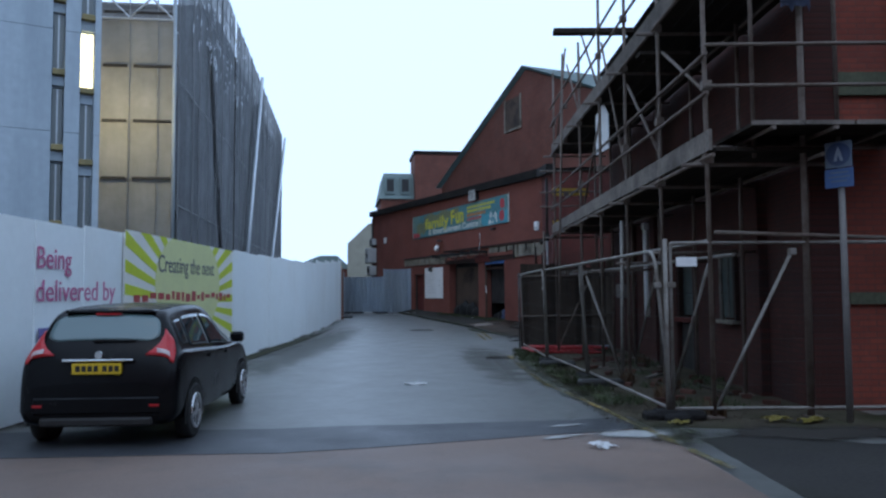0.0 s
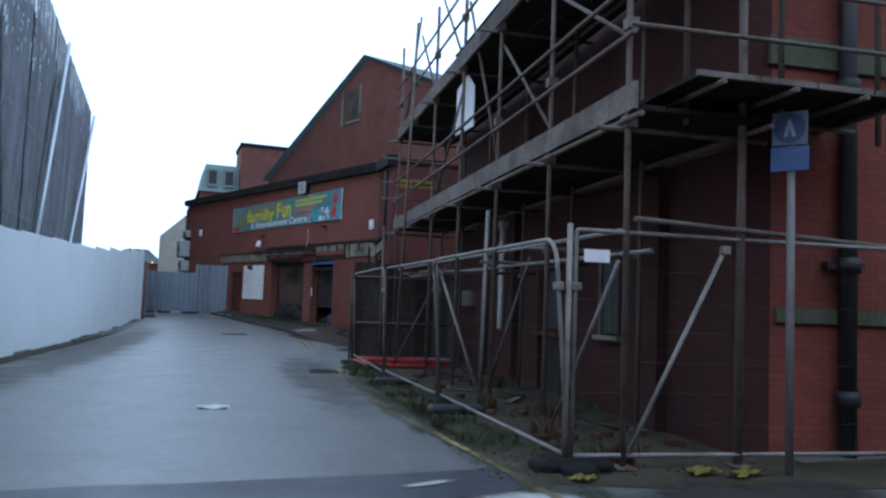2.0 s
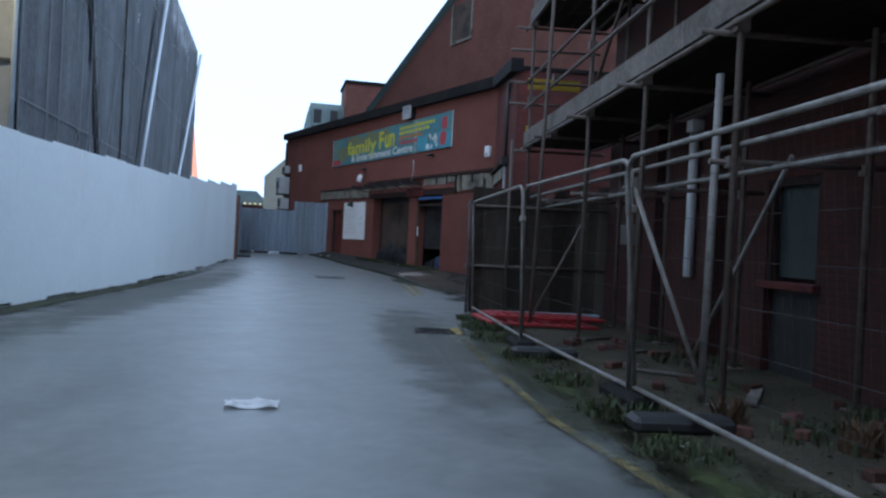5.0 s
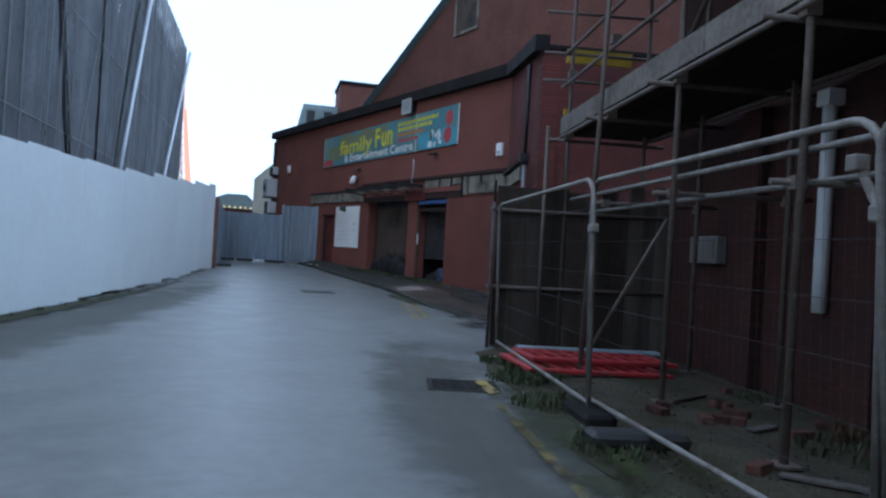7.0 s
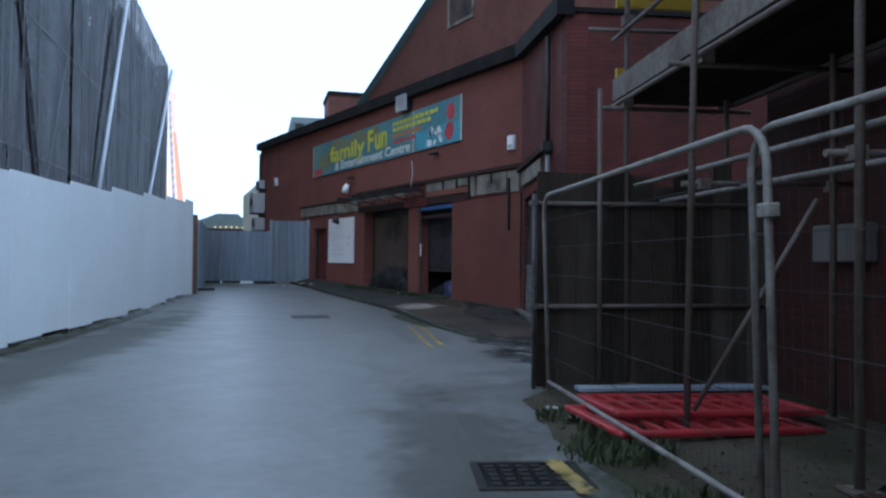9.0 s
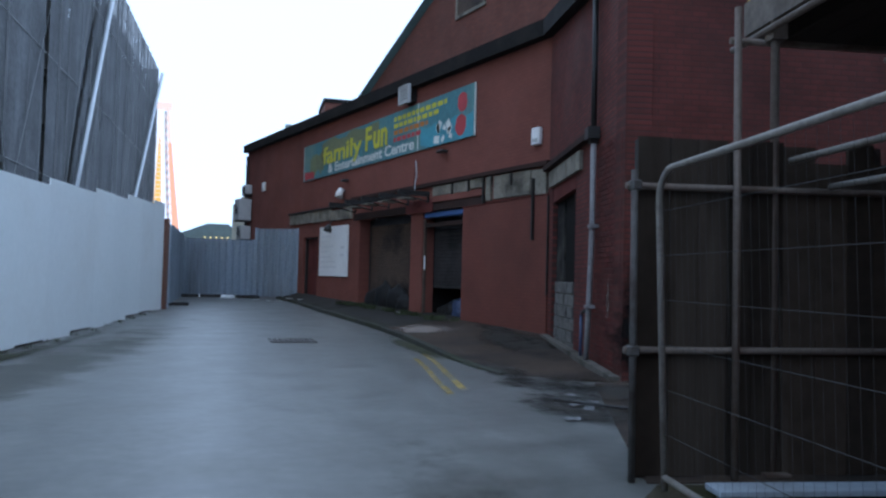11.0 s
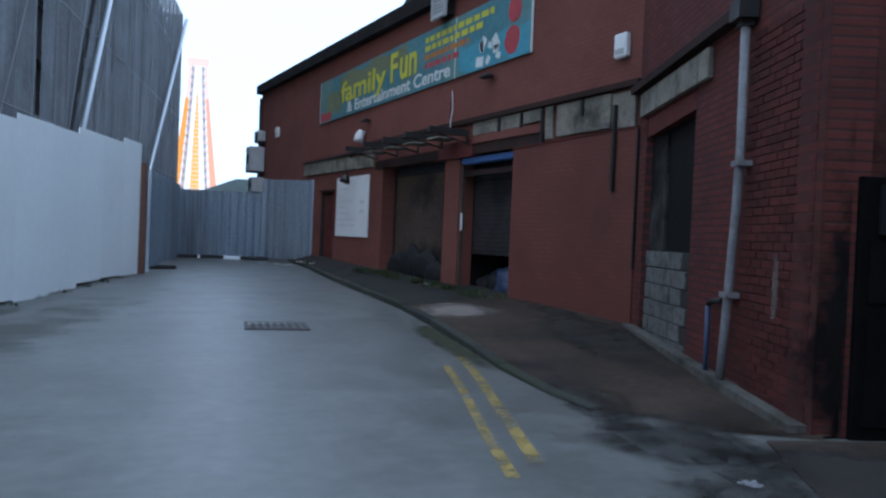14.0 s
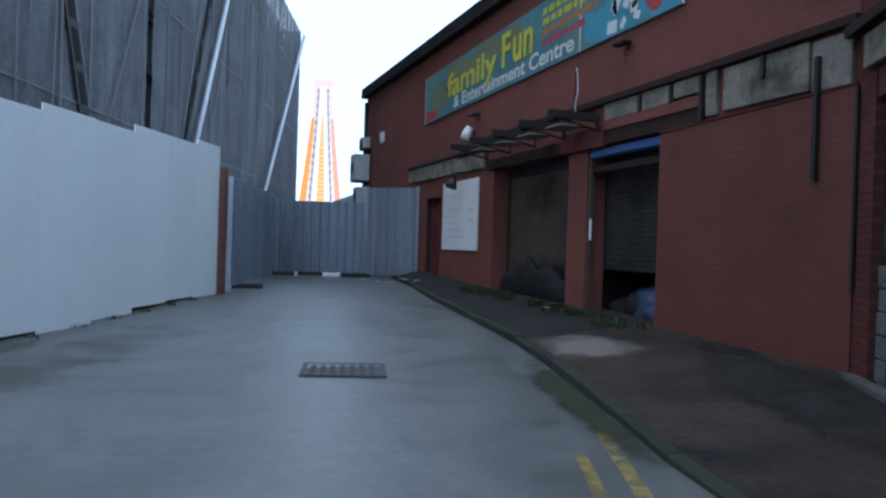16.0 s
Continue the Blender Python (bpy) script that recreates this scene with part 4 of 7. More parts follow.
def build_lattice_tower():
    """The far lit lattice tower."""
    t = thing("lattice_tower", pose(131, 766, 0, 0, 0, -10), "far tall lattice tower lit orange at dusk", "tower", kind="structure")
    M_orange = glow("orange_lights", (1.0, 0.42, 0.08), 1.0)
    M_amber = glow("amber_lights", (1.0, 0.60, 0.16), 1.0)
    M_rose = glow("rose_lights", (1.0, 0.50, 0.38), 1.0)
    # The unlit lattice glows pale: bright sky haze put into emission.
    M_pale = glow("pale_haze_glow", (0.93, 0.78, 0.80), 1.0)
    M_girder = mat("far_grey_girder", (0.42, 0.42, 0.46), 0.8, vary=0.1, scale=0.2, fine=2, bump=0)
    def half(z):
        return 6.8 + 14.5 * max(1 - z / 155.0, 0) ** 1.2
    for sx in (-1, 1):
        for sy in (-1, 1):
            lit = M_orange if sx < 0 else M_rose
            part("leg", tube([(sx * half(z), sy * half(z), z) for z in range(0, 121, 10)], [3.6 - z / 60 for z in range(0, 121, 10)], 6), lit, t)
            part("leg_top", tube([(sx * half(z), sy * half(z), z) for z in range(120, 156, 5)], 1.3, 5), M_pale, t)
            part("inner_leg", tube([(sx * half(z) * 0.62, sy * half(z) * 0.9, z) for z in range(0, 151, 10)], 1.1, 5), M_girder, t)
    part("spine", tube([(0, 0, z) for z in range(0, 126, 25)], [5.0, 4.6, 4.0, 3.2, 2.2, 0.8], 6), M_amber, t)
    bm = bmesh.new()
    for k in range(19):
        z, z2 = k * 8.0, k * 8.0 + 8
        a, b = half(z), half(z2)
        for sx, sy, tx, ty in ((-1, -1, 1, -1), (1, -1, 1, 1), (1, 1, -1, 1), (-1, 1, -1, -1)):
            add_tube(bm, [(sx * a, sy * a, z), (tx * a, ty * a, z)], 0.5, 4)
            add_tube(bm, [(sx * a, sy * a, z), (tx * b, ty * b, z2)], 0.4, 4)
            add_tube(bm, [(tx * a, ty * a, z), (sx * b, sy * b, z2)], 0.4, 4)
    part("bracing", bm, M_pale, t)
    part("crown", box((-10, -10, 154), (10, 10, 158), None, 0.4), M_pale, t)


build_lattice_tower()


# unseen plain walls added across the street, behind the camera, to cut sky light
for a, b in (((-40, -22, 0), (40, -21.5, 12)), ((26, -21.5, 0), (26.5, 0.5, 12)), ((-30, -21.5, 0), (-29.5, -8, 12))):
    tagged(part("wall_unseen_street", box(a, b, ALLEY), M_streetbrick), "unseen plain brick wall added behind the camera to cut sky light", "wall", kind="structure")

# ---- facade details ----
def fpart(name, a, b, material, parent, label="", bevel=0.0, frame_m=FACADE):
    return part(name, box(a, b, frame_m, bevel), material, parent, label)


# stone fascia and the dark moulding over it
for u0, u1, z0, z1 in ((5.85, 8.1, 3.12, 3.50), (8.13, 10.0, 3.10, 3.48), (10.03, 11.75, 3.08, 3.42), (16.95, 17.95, 3.36, 3.62), (17.99, 18.7, 3.36, 3.62), (18.74, 19.3, 3.40, 3.62), (19.42, 19.62, 3.06, 3.62), (19.75, 21.1, 3.08, 3.60), (21.15, 21.66, 3.05, 3.58)):
    fpart("stone_block", (u0, -0.07, z0), (u1, 0.0, z1), M_stone, hall, "weathered pale stone block", 0.01)
fpart("moulding", (5.8, -0.12, 3.505), (11.8, 0.0, 3.56), M_black, hall, "dark moulding over the fascia")
fpart("moulding", (11.8, -0.13, 3.63), (21.75, 0.0, 3.72), M_mould, hall)
fpart("lintel_beam", (11.95, -0.07, 3.0), (19.35, 0.0, 3.20), M_mould, hall, "dark steel lintel beam")
fpart("lintel_beam", (15.55, -0.10, 2.97), (17.0, 0.0, 3.30), M_redpaint, hall)
fpart("dark_board", (17.0, -0.10, 3.205), (19.35, -0.0, 3.35), M_redbrick, hall)
for u in (19.36, 18.72, 17.97, 20.45):
    fpart("iron_strap", (u - 0.03, -0.11, 3.02 if u == 19.36 else 3.34), (u + 0.03, -0.075, 3.60), M_black, hall)
fpart("iron_strap", (21.24, -0.13, 2.12), (21.29, -0.075, 3.4), M_black, hall)


def build_canopy():
    c = thing("canopy_frame", FACADE, "bare black steel canopy brackets with pale soffit strips", "canopy")
    for u in (12.25, 13.45, 14.6, 15.75, 16.87):
        b = part("bracket", boxes(((u - 0.055, -1.0, 3.36), (u + 0.055, -0.13, 3.48)), ((u - 0.035, -0.16, 3.2), (u + 0.035, -0.131, 3.36))), M_black, c)
        part("brace", tube([(u, -0.8, 3.36), (u, -0.15, 3.22)], 0.02, 6), M_black, b)
    for u in (12.29, 13.49, 14.64, 15.79):
        part("soffit_strip", box((u + 0.22, -0.62, 3.325), (u + 0.72, -0.132, 3.35)), M_stone, c, "pale worn soffit strip")
    return c


build_canopy()


M_sootshutter = mat("burnt_shutter", (0.032, 0.029, 0.029), 0.85, vary=0.5, scale=1.3, fine=9, bump=0.2, stain=(0.008, 0.008, 0.009), stain_amount=0.95, stain_scale=0.9, spec=0.15)


def build_bays():
    # sooty shutter in the wide bay
    s = thing("roller_shutter", FACADE, "sooty grey roller shutter, scorched along its foot", "shutter")
    z = 0.2
    while z < 2.86:
        part("slat", box((12.3, 0.38, z), (15.7, 0.405, z + 0.087), None, 0.006), M_shutter, s)
        z += 0.09
    part("guide", box((12.30, 0.352, 0.1), (12.36, 0.43, 3.0)), M_black, s)
    part("guide", box((15.64, 0.352, 0.1), (15.70, 0.43, 3.0)), M_black, s)
    part("housing", box((12.38, 0.36, 2.80), (15.62, 0.62, 3.05), None, 0.02), M_black, s)
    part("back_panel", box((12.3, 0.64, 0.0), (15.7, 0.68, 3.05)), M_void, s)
    # open bay with rubbish, its walls coloured near-black for the shade inside
    d = thing("open_bay", FACADE, "dark open bay with a blue blind box and dumped rubbish", "doorway", kind="structure")
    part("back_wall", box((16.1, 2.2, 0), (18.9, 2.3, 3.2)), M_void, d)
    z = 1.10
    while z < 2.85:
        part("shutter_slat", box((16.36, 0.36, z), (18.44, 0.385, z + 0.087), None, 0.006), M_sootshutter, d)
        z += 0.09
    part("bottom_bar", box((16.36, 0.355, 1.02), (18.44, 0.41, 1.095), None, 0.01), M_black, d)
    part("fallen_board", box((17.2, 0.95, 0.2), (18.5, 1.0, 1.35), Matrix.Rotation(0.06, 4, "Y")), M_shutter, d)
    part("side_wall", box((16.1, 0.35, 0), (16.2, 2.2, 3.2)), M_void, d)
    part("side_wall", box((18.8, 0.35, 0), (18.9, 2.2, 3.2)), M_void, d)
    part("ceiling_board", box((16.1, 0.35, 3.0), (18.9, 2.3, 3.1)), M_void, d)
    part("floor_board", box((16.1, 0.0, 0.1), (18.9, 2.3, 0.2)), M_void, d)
    part("blind_box", box((16.38, 0.02, 2.84), (18.43, 0.2, 2.97), None, 0.02), M_blue, d, "faded blue blind box")
    part("rail", box((16.38, 0.06, 2.60), (18.43, 0.14, 2.70)), M_mould, d)
    part("jamb", box((16.36, 0.03, 0.2), (16.42, 0.1, 2.8)), M_shutter, d)
    part("reflector", box((16.425, 0.02, 1.5), (16.46, 0.05, 1.85)), M_white, d, "pale strip on the jamb")
    return s, d


build_bays()


def rubbish_bag(at, size, material, label):
    bm = bmesh.new()
    bmesh.ops.create_icosphere(bm, subdivisions=3, radius=1.0)
    seed = Vector((random.uniform(0, 50), 0, 0))
    for v in bm.verts:
        k = 1 + 0.28 * noise.noise(v.co * 2.3 + seed) + 0.1 * noise.noise(v.co * 6 + seed)
        v.co = Vector((v.co.x * size[0] * k, v.co.y * size[1] * k, max(v.co.z, -0.6) * size[2] * k))
        if v.co.z > size[2] * 0.75:
            v.co.x *= 0.6
            v.co.y *= 0.6
    low = min(v.co.z for v in bm.verts)
    for v in bm.verts:
        v.co.z -= low
    for f in bm.faces:
        f.smooth = True
    ob = part("rubbish_bag", bm, material)
    ob.matrix_world = at
    return tagged(ob, label, "bag", "rubbish in the open bay")


M_bagblue = mat("blue_plastic_bag", (0.032, 0.050, 0.105), 0.5, vary=0.3, scale=4, fine=20, bump=0.4)
M_bagblack = mat("black_plastic_bag", (0.011, 0.011, 0.012), 0.65, spec=0.25, vary=0.3, scale=4, fine=20, bump=0.4)
for u, y, k, ms in ((16.8, 0.9, 0.38, M_bagblue), (17.5, 0.8, 0.45, M_bagblue), (18.1, 0.9, 0.42, M_bagblack), (17.1, 1.5, 0.62, M_bagblack), (17.9, 1.5, 0.66, M_bagblue), (17.5, 0.95, 0.5, M_bagblue), (18.2, 0.62, 0.36, M_bagblue), (17.0, 0.66, 0.34, M_bagblack), (17.7, 0.6, 0.3, M_bagblue), (16.62, 0.62, 0.26, M_bagblack), (13.1, 0.17, 0.42, M_bagblack), (13.9, 0.15, 0.55, M_bagblack), (14.7, 0.16, 0.5, M_bagblack), (15.2, 0.15, 0.36, M_bagblack)):
    rubbish_bag(FACADE @ pose(u, y, 0.2 if u > 16 else 0.28, 0, 0, random.uniform(0, 360) if u > 16 else random.uniform(-15, 15)), (k, k * 0.8 if u > 16 else 0.17, k * 0.9), ms, "tied blue plastic rubbish bag dumped in the bay" if ms == M_bagblue else "tied black plastic rubbish bag dumped in the bay")

# door beside the gate
side_door = thing("door_1", FACADE, "brown red timber door set in the brick facade", "door", kind="structure")
part("leaf", box((7.42, 0.16, 0.3), (8.63, 0.21, 2.55)), M_redpaint, side_door)
part("door_frame", boxes(((7.3, 0.08, 0.25), (7.42, 0.24, 2.6)), ((8.63, 0.08, 0.25), (8.75, 0.24, 2.6)), ((7.42, 0.08, 2.55), (8.63, 0.24, 2.6))), M_black, side_door)
for z0, z1 in ((0.5, 1.3), (1.45, 2.4)):
    for u0, u1 in ((7.55, 7.97), (8.08, 8.5)):
        part("panel", box((u0, 0.145, z0), (u1, 0.165, z1), None, 0.008), M_redpaint, side_door)
part("door_back", box((7.3, 0.3, 0.2), (8.75, 0.34, 2.62)), M_void, side_door)

# red boarded panel that stands proud of the wall
boarded = thing("boarded_panel", FACADE, "tall red-brown painted boarding over the shopfront", "panel", kind="structure")
part("boarding", prism([(18.47, 0.0), (21.74, -0.1), (21.74, 3.03), (18.47, 2.97)], 0.065, Matrix.Translation((0, -0.067, 0))), M_redrender, boarded)
part("top_rail", prism([(18.46, 2.975), (21.74, 3.032), (21.74, 3.05), (18.46, 2.995)], 0.08, Matrix.Translation((0, -0.084, 0))), M_redpaint, boarded)
part("iron_edge", box((21.745, -0.1, 1.0), (21.775, -0.02, 3.0)), M_black, boarded)

# notice board with its lamp
notice = thing("notice_board", FACADE, "blank white notice board with faded lines of small print", "sign")
part("board", box((9.0, -0.04, 1.24), (11.47, -0.003, 2.90), None, 0.006), M_white, notice)
M_print = mat("faded_print", (0.58, 0.58, 0.59), 0.8, vary=0.2, scale=10, fine=40, bump=0)
for i in range(7):
    w = random.uniform(0.5, 1.6)
    part("print_bar", box((9.2, -0.044, 2.55 - i * 0.17), (9.2 + w, -0.0405, 2.59 - i * 0.17)), M_print, notice)
for z in (1.9, 2.15):
    part("print_bar", box((10.9, -0.044, z), (11.2, -0.0405, z + 0.07)), M_print, notice)
wl = thing("wall_lamp", FACADE, "small black swan-neck lamp over the notice board", "lamp")
part("arm", tube([(10.5, -0.003, 3.1), (10.5, -0.22, 3.05), (10.5, -0.3, 2.9)], 0.02, 6), M_black, wl)
part("shade", tube([(10.5, -0.28, 2.92), (10.5, -0.32, 2.82), (10.5, -0.36, 2.70)], [0.06, 0.12, 0.15], 10), M_black, wl)

# lamps, alarm boxes and vents on the brickwork
def alarm_box(u, z, w, h, label):
    t = thing("alarm_box", FACADE @ pose(u, 0, z), label, "alarm box", "boxes on the facade")
    part("case", box((-w / 2, -0.11, -h / 2), (w / 2, -0.002, h / 2), None, 0.02), M_white, t)
    part("face", box((-w / 2 + 0.04, -0.118, -h / 2 + 0.05), (w / 2 - 0.04, -0.111, -h / 2 + 0.13)), M_greybox, t)


alarm_box(21.3, 4.27, 0.27, 0.36, "white alarm box high on the red brick wall")
alarm_box(2.35, 4.92, 0.3, 0.36, "small white alarm box at the far end of the facade")


def flood_lamp(u, z, white):
    t = thing("flood_lamp", FACADE @ pose(u, 0, z), "white round security lamp on a bracket" if white else "small dark bulkhead lamp on the brick wall", "lamp", "lamps on the facade")
    if white:
        part("bracket", box((-0.03, -0.16, 0.05), (0.03, -0.002, 0.11)), M_greybox, t)
        part("head", tube([(0, -0.10, 0.12), (0, -0.16, 0.0), (0, -0.20, -0.16)], [0.09, 0.12, 0.13], 10), M_white, t)
    else:
        part("head", box((-0.16, -0.22, -0.04), (0.16, -0.05, 0.03), None, 0.02), M_black, t)
        part("bracket", box((-0.03, -0.05, -0.03), (0.03, -0.002, 0.03)), M_black, t)


flood_lamp(11.0, 3.95, True)
flood_lamp(11.3, 4.32, False)
flood_lamp(17.5, 4.45, False)
vent = thing("vent_box", FACADE @ pose(15.6, 0, 6.22), "grey square louvred vent under the gutter", "vent")
part("frame", boxes(((-0.3, -0.3, -0.25), (0.3, -0.22, -0.2)), ((-0.3, -0.3, 0.2), (0.3, -0.22, 0.25)), ((-0.3, -0.3, -0.2), (-0.25, -0.22, 0.2)), ((0.25, -0.3, -0.2), (0.3, -0.22, 0.2))), M_greybox, vent)
for i in range(5):
    part("slat", box((-0.25, -0.28, -0.19 + i * 0.08), (0.25, -0.24, -0.14 + i * 0.08)), M_greybox, vent)
part("backing", box((-0.25, -0.235, -0.2), (0.25, -0.002, 0.2)), M_black, vent)
cable = thing("loose_cable", FACADE, "pale loose cable hanging from the wall to the canopy", "cable")
part("cable", tube([(15.95, -0.02, 4.3), (16.05, -0.1, 4.38), (16.2, -0.16, 4.25), (16.35, -0.22, 3.95), (16.42, -0.3, 3.7), (16.5, -0.34, 3.5)], 0.013, 6), M_greybox, cable)
part("cable_stub", tube([(15.9, -0.02, 4.35), (15.9, -0.04, 3.75)], 0.02, 6), M_redpaint, cable)


def air_unit(z, d, h):
    t = thing("air_unit", FACADE @ pose(0.25, 0, z), "grey air conditioning unit fixed to the far end of the facade", "air conditioner", "air units")
    part("case", box((-0.35, -d, -h / 2), (0.35, -0.04, h / 2), None, 0.03), M_greybox, t)
    bm = bmesh.new()
    for k in range(6):
        r = 0.05 + k * 0.035
        add_tube(bm, [(math.cos(a * math.tau / 14) * r, -d - 0.012, math.sin(a * math.tau / 14) * r) for a in range(15)], 0.006, 4)
    part("fan_grille", bm, M_black, t)
    part("bracket", box((-0.3, -d, -h / 2 - 0.05), (0.3, 0.0, -h / 2 - 0.01)), M_black, t)


air_unit(4.05, 0.62, 0.95)
air_unit(3.05, 0.5, 0.6)
air_unit(4.95, 0.32, 0.4)
pipe_far = thing("drainpipe", FACADE, "black drainpipe at the far corner of the facade", "pipe")
part("pipe", tube([(-0.12, -0.09, 0.3), (-0.12, -0.09, 6.5)], 0.06, 8), M_black, pipe_far)

# ---- banner ----
def build_banner():
    b = thing("banner", FACADE, "faded teal banner with yellow lettering on the red wall", "banner")
    y0 = -0.05
    M_teal = mat("faded_teal_print", (0.06, 0.19, 0.22), 0.55, vary=0.35, scale=0.9, fine=8, bump=0.05, stain=(0.16, 0.24, 0.19), stain_amount=0.8, stain_scale=0.5)
    M_by = mat("yellow_print", (0.52, 0.49, 0.05), 0.6, vary=0.15, scale=3, fine=20, bump=0)
    M_bo = mat("orange_print", (0.42, 0.15, 0.03), 0.6, vary=0.25, scale=3, fine=20, bump=0)
    M_br = mat("red_print", (0.40, 0.05, 0.06), 0.6, vary=0.25, scale=3, fine=20, bump=0)
    M_bw = mat("white_print", (0.60, 0.62, 0.60), 0.6, vary=0.1, scale=3, fine=20, bump=0)
    M_bg = mat("olive_print", (0.16, 0.18, 0.10), 0.6, vary=0.3, scale=1.5, fine=12, bump=0)
    M_bl = mat("bright_teal_print", (0.05, 0.26, 0.33), 0.6, vary=0.25, scale=1.5, fine=12, bump=0)
    for u0, u1 in ((7.27, 16.02), (16.06, 18.84)):
        part("sheet", box((u0, y0, 4.655), (u1, -0.02, 5.92)), M_teal, b)
    part("joint", box((16.025, y0 - 0.004, 4.655), (16.055, -0.02, 5.92)), M_bw, b)
    part("edge", box((18.845, y0 - 0.002, 4.655), (18.875, -0.02, 5.92)), M_bw, b)
    part("edge", box((7.235, y0 - 0.002, 4.655), (7.265, -0.02, 5.92)), M_bw, b)
    def patch(u0, u1, z0, z1, material, rag=0.08, lift=0.003):
        n = 9
        pts = [(u0 + (u1 - u0) * i / n, z0 + random.uniform(-rag, rag)) for i in range(n + 1)] + [(u1 - (u1 - u0) * i / n, z1 + random.uniform(-rag, rag)) for i in range(n + 1)]
        pts = [(u, min(max(z, 4.66), 5.915)) for u, z in pts]
        part("print_patch", prism(pts, 0.001, Matrix.Translation((0, y0 - lift, 0))), material, b)
    patch(9.0, 13.6, 5.35, 5.85, M_bg, 0.12)
    patch(7.9, 9.2, 4.85, 5.5, M_bg, 0.12)
    patch(16.2, 18.8, 4.68, 5.2, M_bl, 0.1)
    patch(7.35, 8.3, 4.7, 4.95, M_br, 0.05, 0.005)
    # red fruit shapes
    for u, z, r in ((18.3, 5.55, 0.24), (18.25, 5.0, 0.26)):
        bm = bmesh.new()
        vs = [bm.verts.new((u + r * math.cos(a * math.tau / 18) * random.uniform(0.85, 1.1), y0 - 0.006, z + r * math.sin(a * math.tau / 18))) for a in range(18)]
        bm.faces.new(vs)
        part("print_patch", bm, M_br, b)
    # pale scattered shapes like dice and cards
    for _ in range(9):
        u, z, s = random.uniform(16.9, 17.8), random.uniform(4.75, 5.15), random.uniform(0.07, 0.15)
        m = FACADE.inverted() @ FACADE @ Matrix.Translation((u, y0 - 0.005, z)) @ Matrix.Rotation(random.uniform(0, 3), 4, "Y")
        part("print_patch", box((-s, 0, -s * 0.7), (s, 0.001, s * 0.7), m), M_bw, b)
    # unreadable rows of print
    for k, (z, ms) in enumerate(((5.72, M_by), (5.53, M_by), (5.34, M_bo), (5.14, M_br))):
        u = 14.6
        while u < 17.6 - 0.5 * k:
            w = random.uniform(0.12, 0.3)
            part("print_bar", box((u, y0 - 0.006, z - 0.06), (u + w, y0 - 0.002, z + 0.06)), ms, b)
            u += w + 0.07
    def put(text, size, u, z, ms, stretch=1.0, lift=0.009):
        m = FACADE @ Matrix.Translation((u, y0 - lift, z)) @ pose(0, 0, 0, 90, 0, 0) @ Matrix.Diagonal((stretch, 1, 1, 1))
        lettering(text, size, m, ms, b, bold=0.022)
    for du, dz, ms in ((0.03, -0.03, M_bg), (0, 0, M_by)):
        put("family", 0.80, 9.15 + du, 5.08 + dz, ms, 1.72, 0.009 if du else 0.014)
        put("F", 0.98, 12.62 + du, 5.10 + dz, ms, 1.1, 0.009 if du else 0.014)
        put("un", 1.06, 13.22 + du, 5.10 + dz, ms, 0.95, 0.009 if du else 0.014)
    put("& Entertainment Centre", 0.42, 9.65, 4.74, M_bw, 1.5)
    return b


build_banner()

M_edging = mat("dirty_mortar_edging", (0.11, 0.10, 0.088), 0.9, vary=0.4, scale=2.5, fine=22, bump=0.5, stain=(0.03, 0.03, 0.022), stain_amount=0.9, stain_scale=1.5, spec=0.2)
M_scuff = soft_mat("flaked_pale_paint", (0.20, 0.16, 0.14), 0.9, 0.5, 1.4, 6.0)
# ---- the bend: doorway, pipes, single bricks near the corner ----
door_b = thing("door_2", BEND, "tall blocked doorway, black above and pale blockwork below", "door", kind="structure")
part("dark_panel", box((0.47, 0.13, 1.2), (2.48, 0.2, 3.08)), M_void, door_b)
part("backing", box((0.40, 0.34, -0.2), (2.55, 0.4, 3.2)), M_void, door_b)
part("shutter_box", prism([(0.5, 2.82), (2.48, 2.88), (2.48, 3.09), (0.5, 3.09)], 0.12, Matrix.Translation((0, 0.0, 0))), M_redpaint, door_b)
M_flake = mat("flaking_whitewash", (0.125, 0.12, 0.112), 0.9, vary=0.4, scale=3, fine=16, bump=0.5, stain=(0.035, 0.03, 0.028), stain_amount=1.0, stain_scale=9.0)
M_smear = mat("smeared_black_board", (0.013, 0.012, 0.012), 0.9, spec=0.12, vary=0.4, scale=2, fine=10, bump=0.2, stain=(0.10, 0.095, 0.085), stain_amount=0.6, stain_scale=1.3)
part("painted_board", box((0.48, 0.09, 1.2), (1.15, 0.128, 2.8)), M_smear, door_b)
z = 0.0
row = 0
while z < 1.18:
    u = 0.47 - (0.2 if row % 2 else 0)
    while u < 2.47:
        a, b_ = max(u, 0.47), min(u + 0.43, 2.47)
        if b_ - a > 0.06:
            part("block", box((a, 0.06 + random.uniform(-0.01, 0.01), z), (b_ - 0.012, 0.24, z + 0.203), None, 0.008), M_flake if a < 2.0 else M_dark, door_b)
        u += 0.44
    z += 0.215
    row += 1
for u0, u1 in ((0.3, 1.05), (1.1, 1.9), (1.95, 2.65), (2.7, 3.0)):
    part("stone_block", box((u0, -0.07, 3.12), (u1, 0.0, 3.44), BEND, 0.01), M_stone, bend, "weathered pale stone block")
part("moulding", box((-0.05, -0.13, 3.5), (3.85, 0.0, 3.6), BEND), M_mould, bend)
part("plinth", prism([(0.1, -0.1), (5.36, -0.1), (5.36, 0.075), (0.1, 0.235)], 0.14, BEND @ Matrix.Translation((0, -0.143, 0))), M_edging, bend, "pale mortar edging along the wall foot")
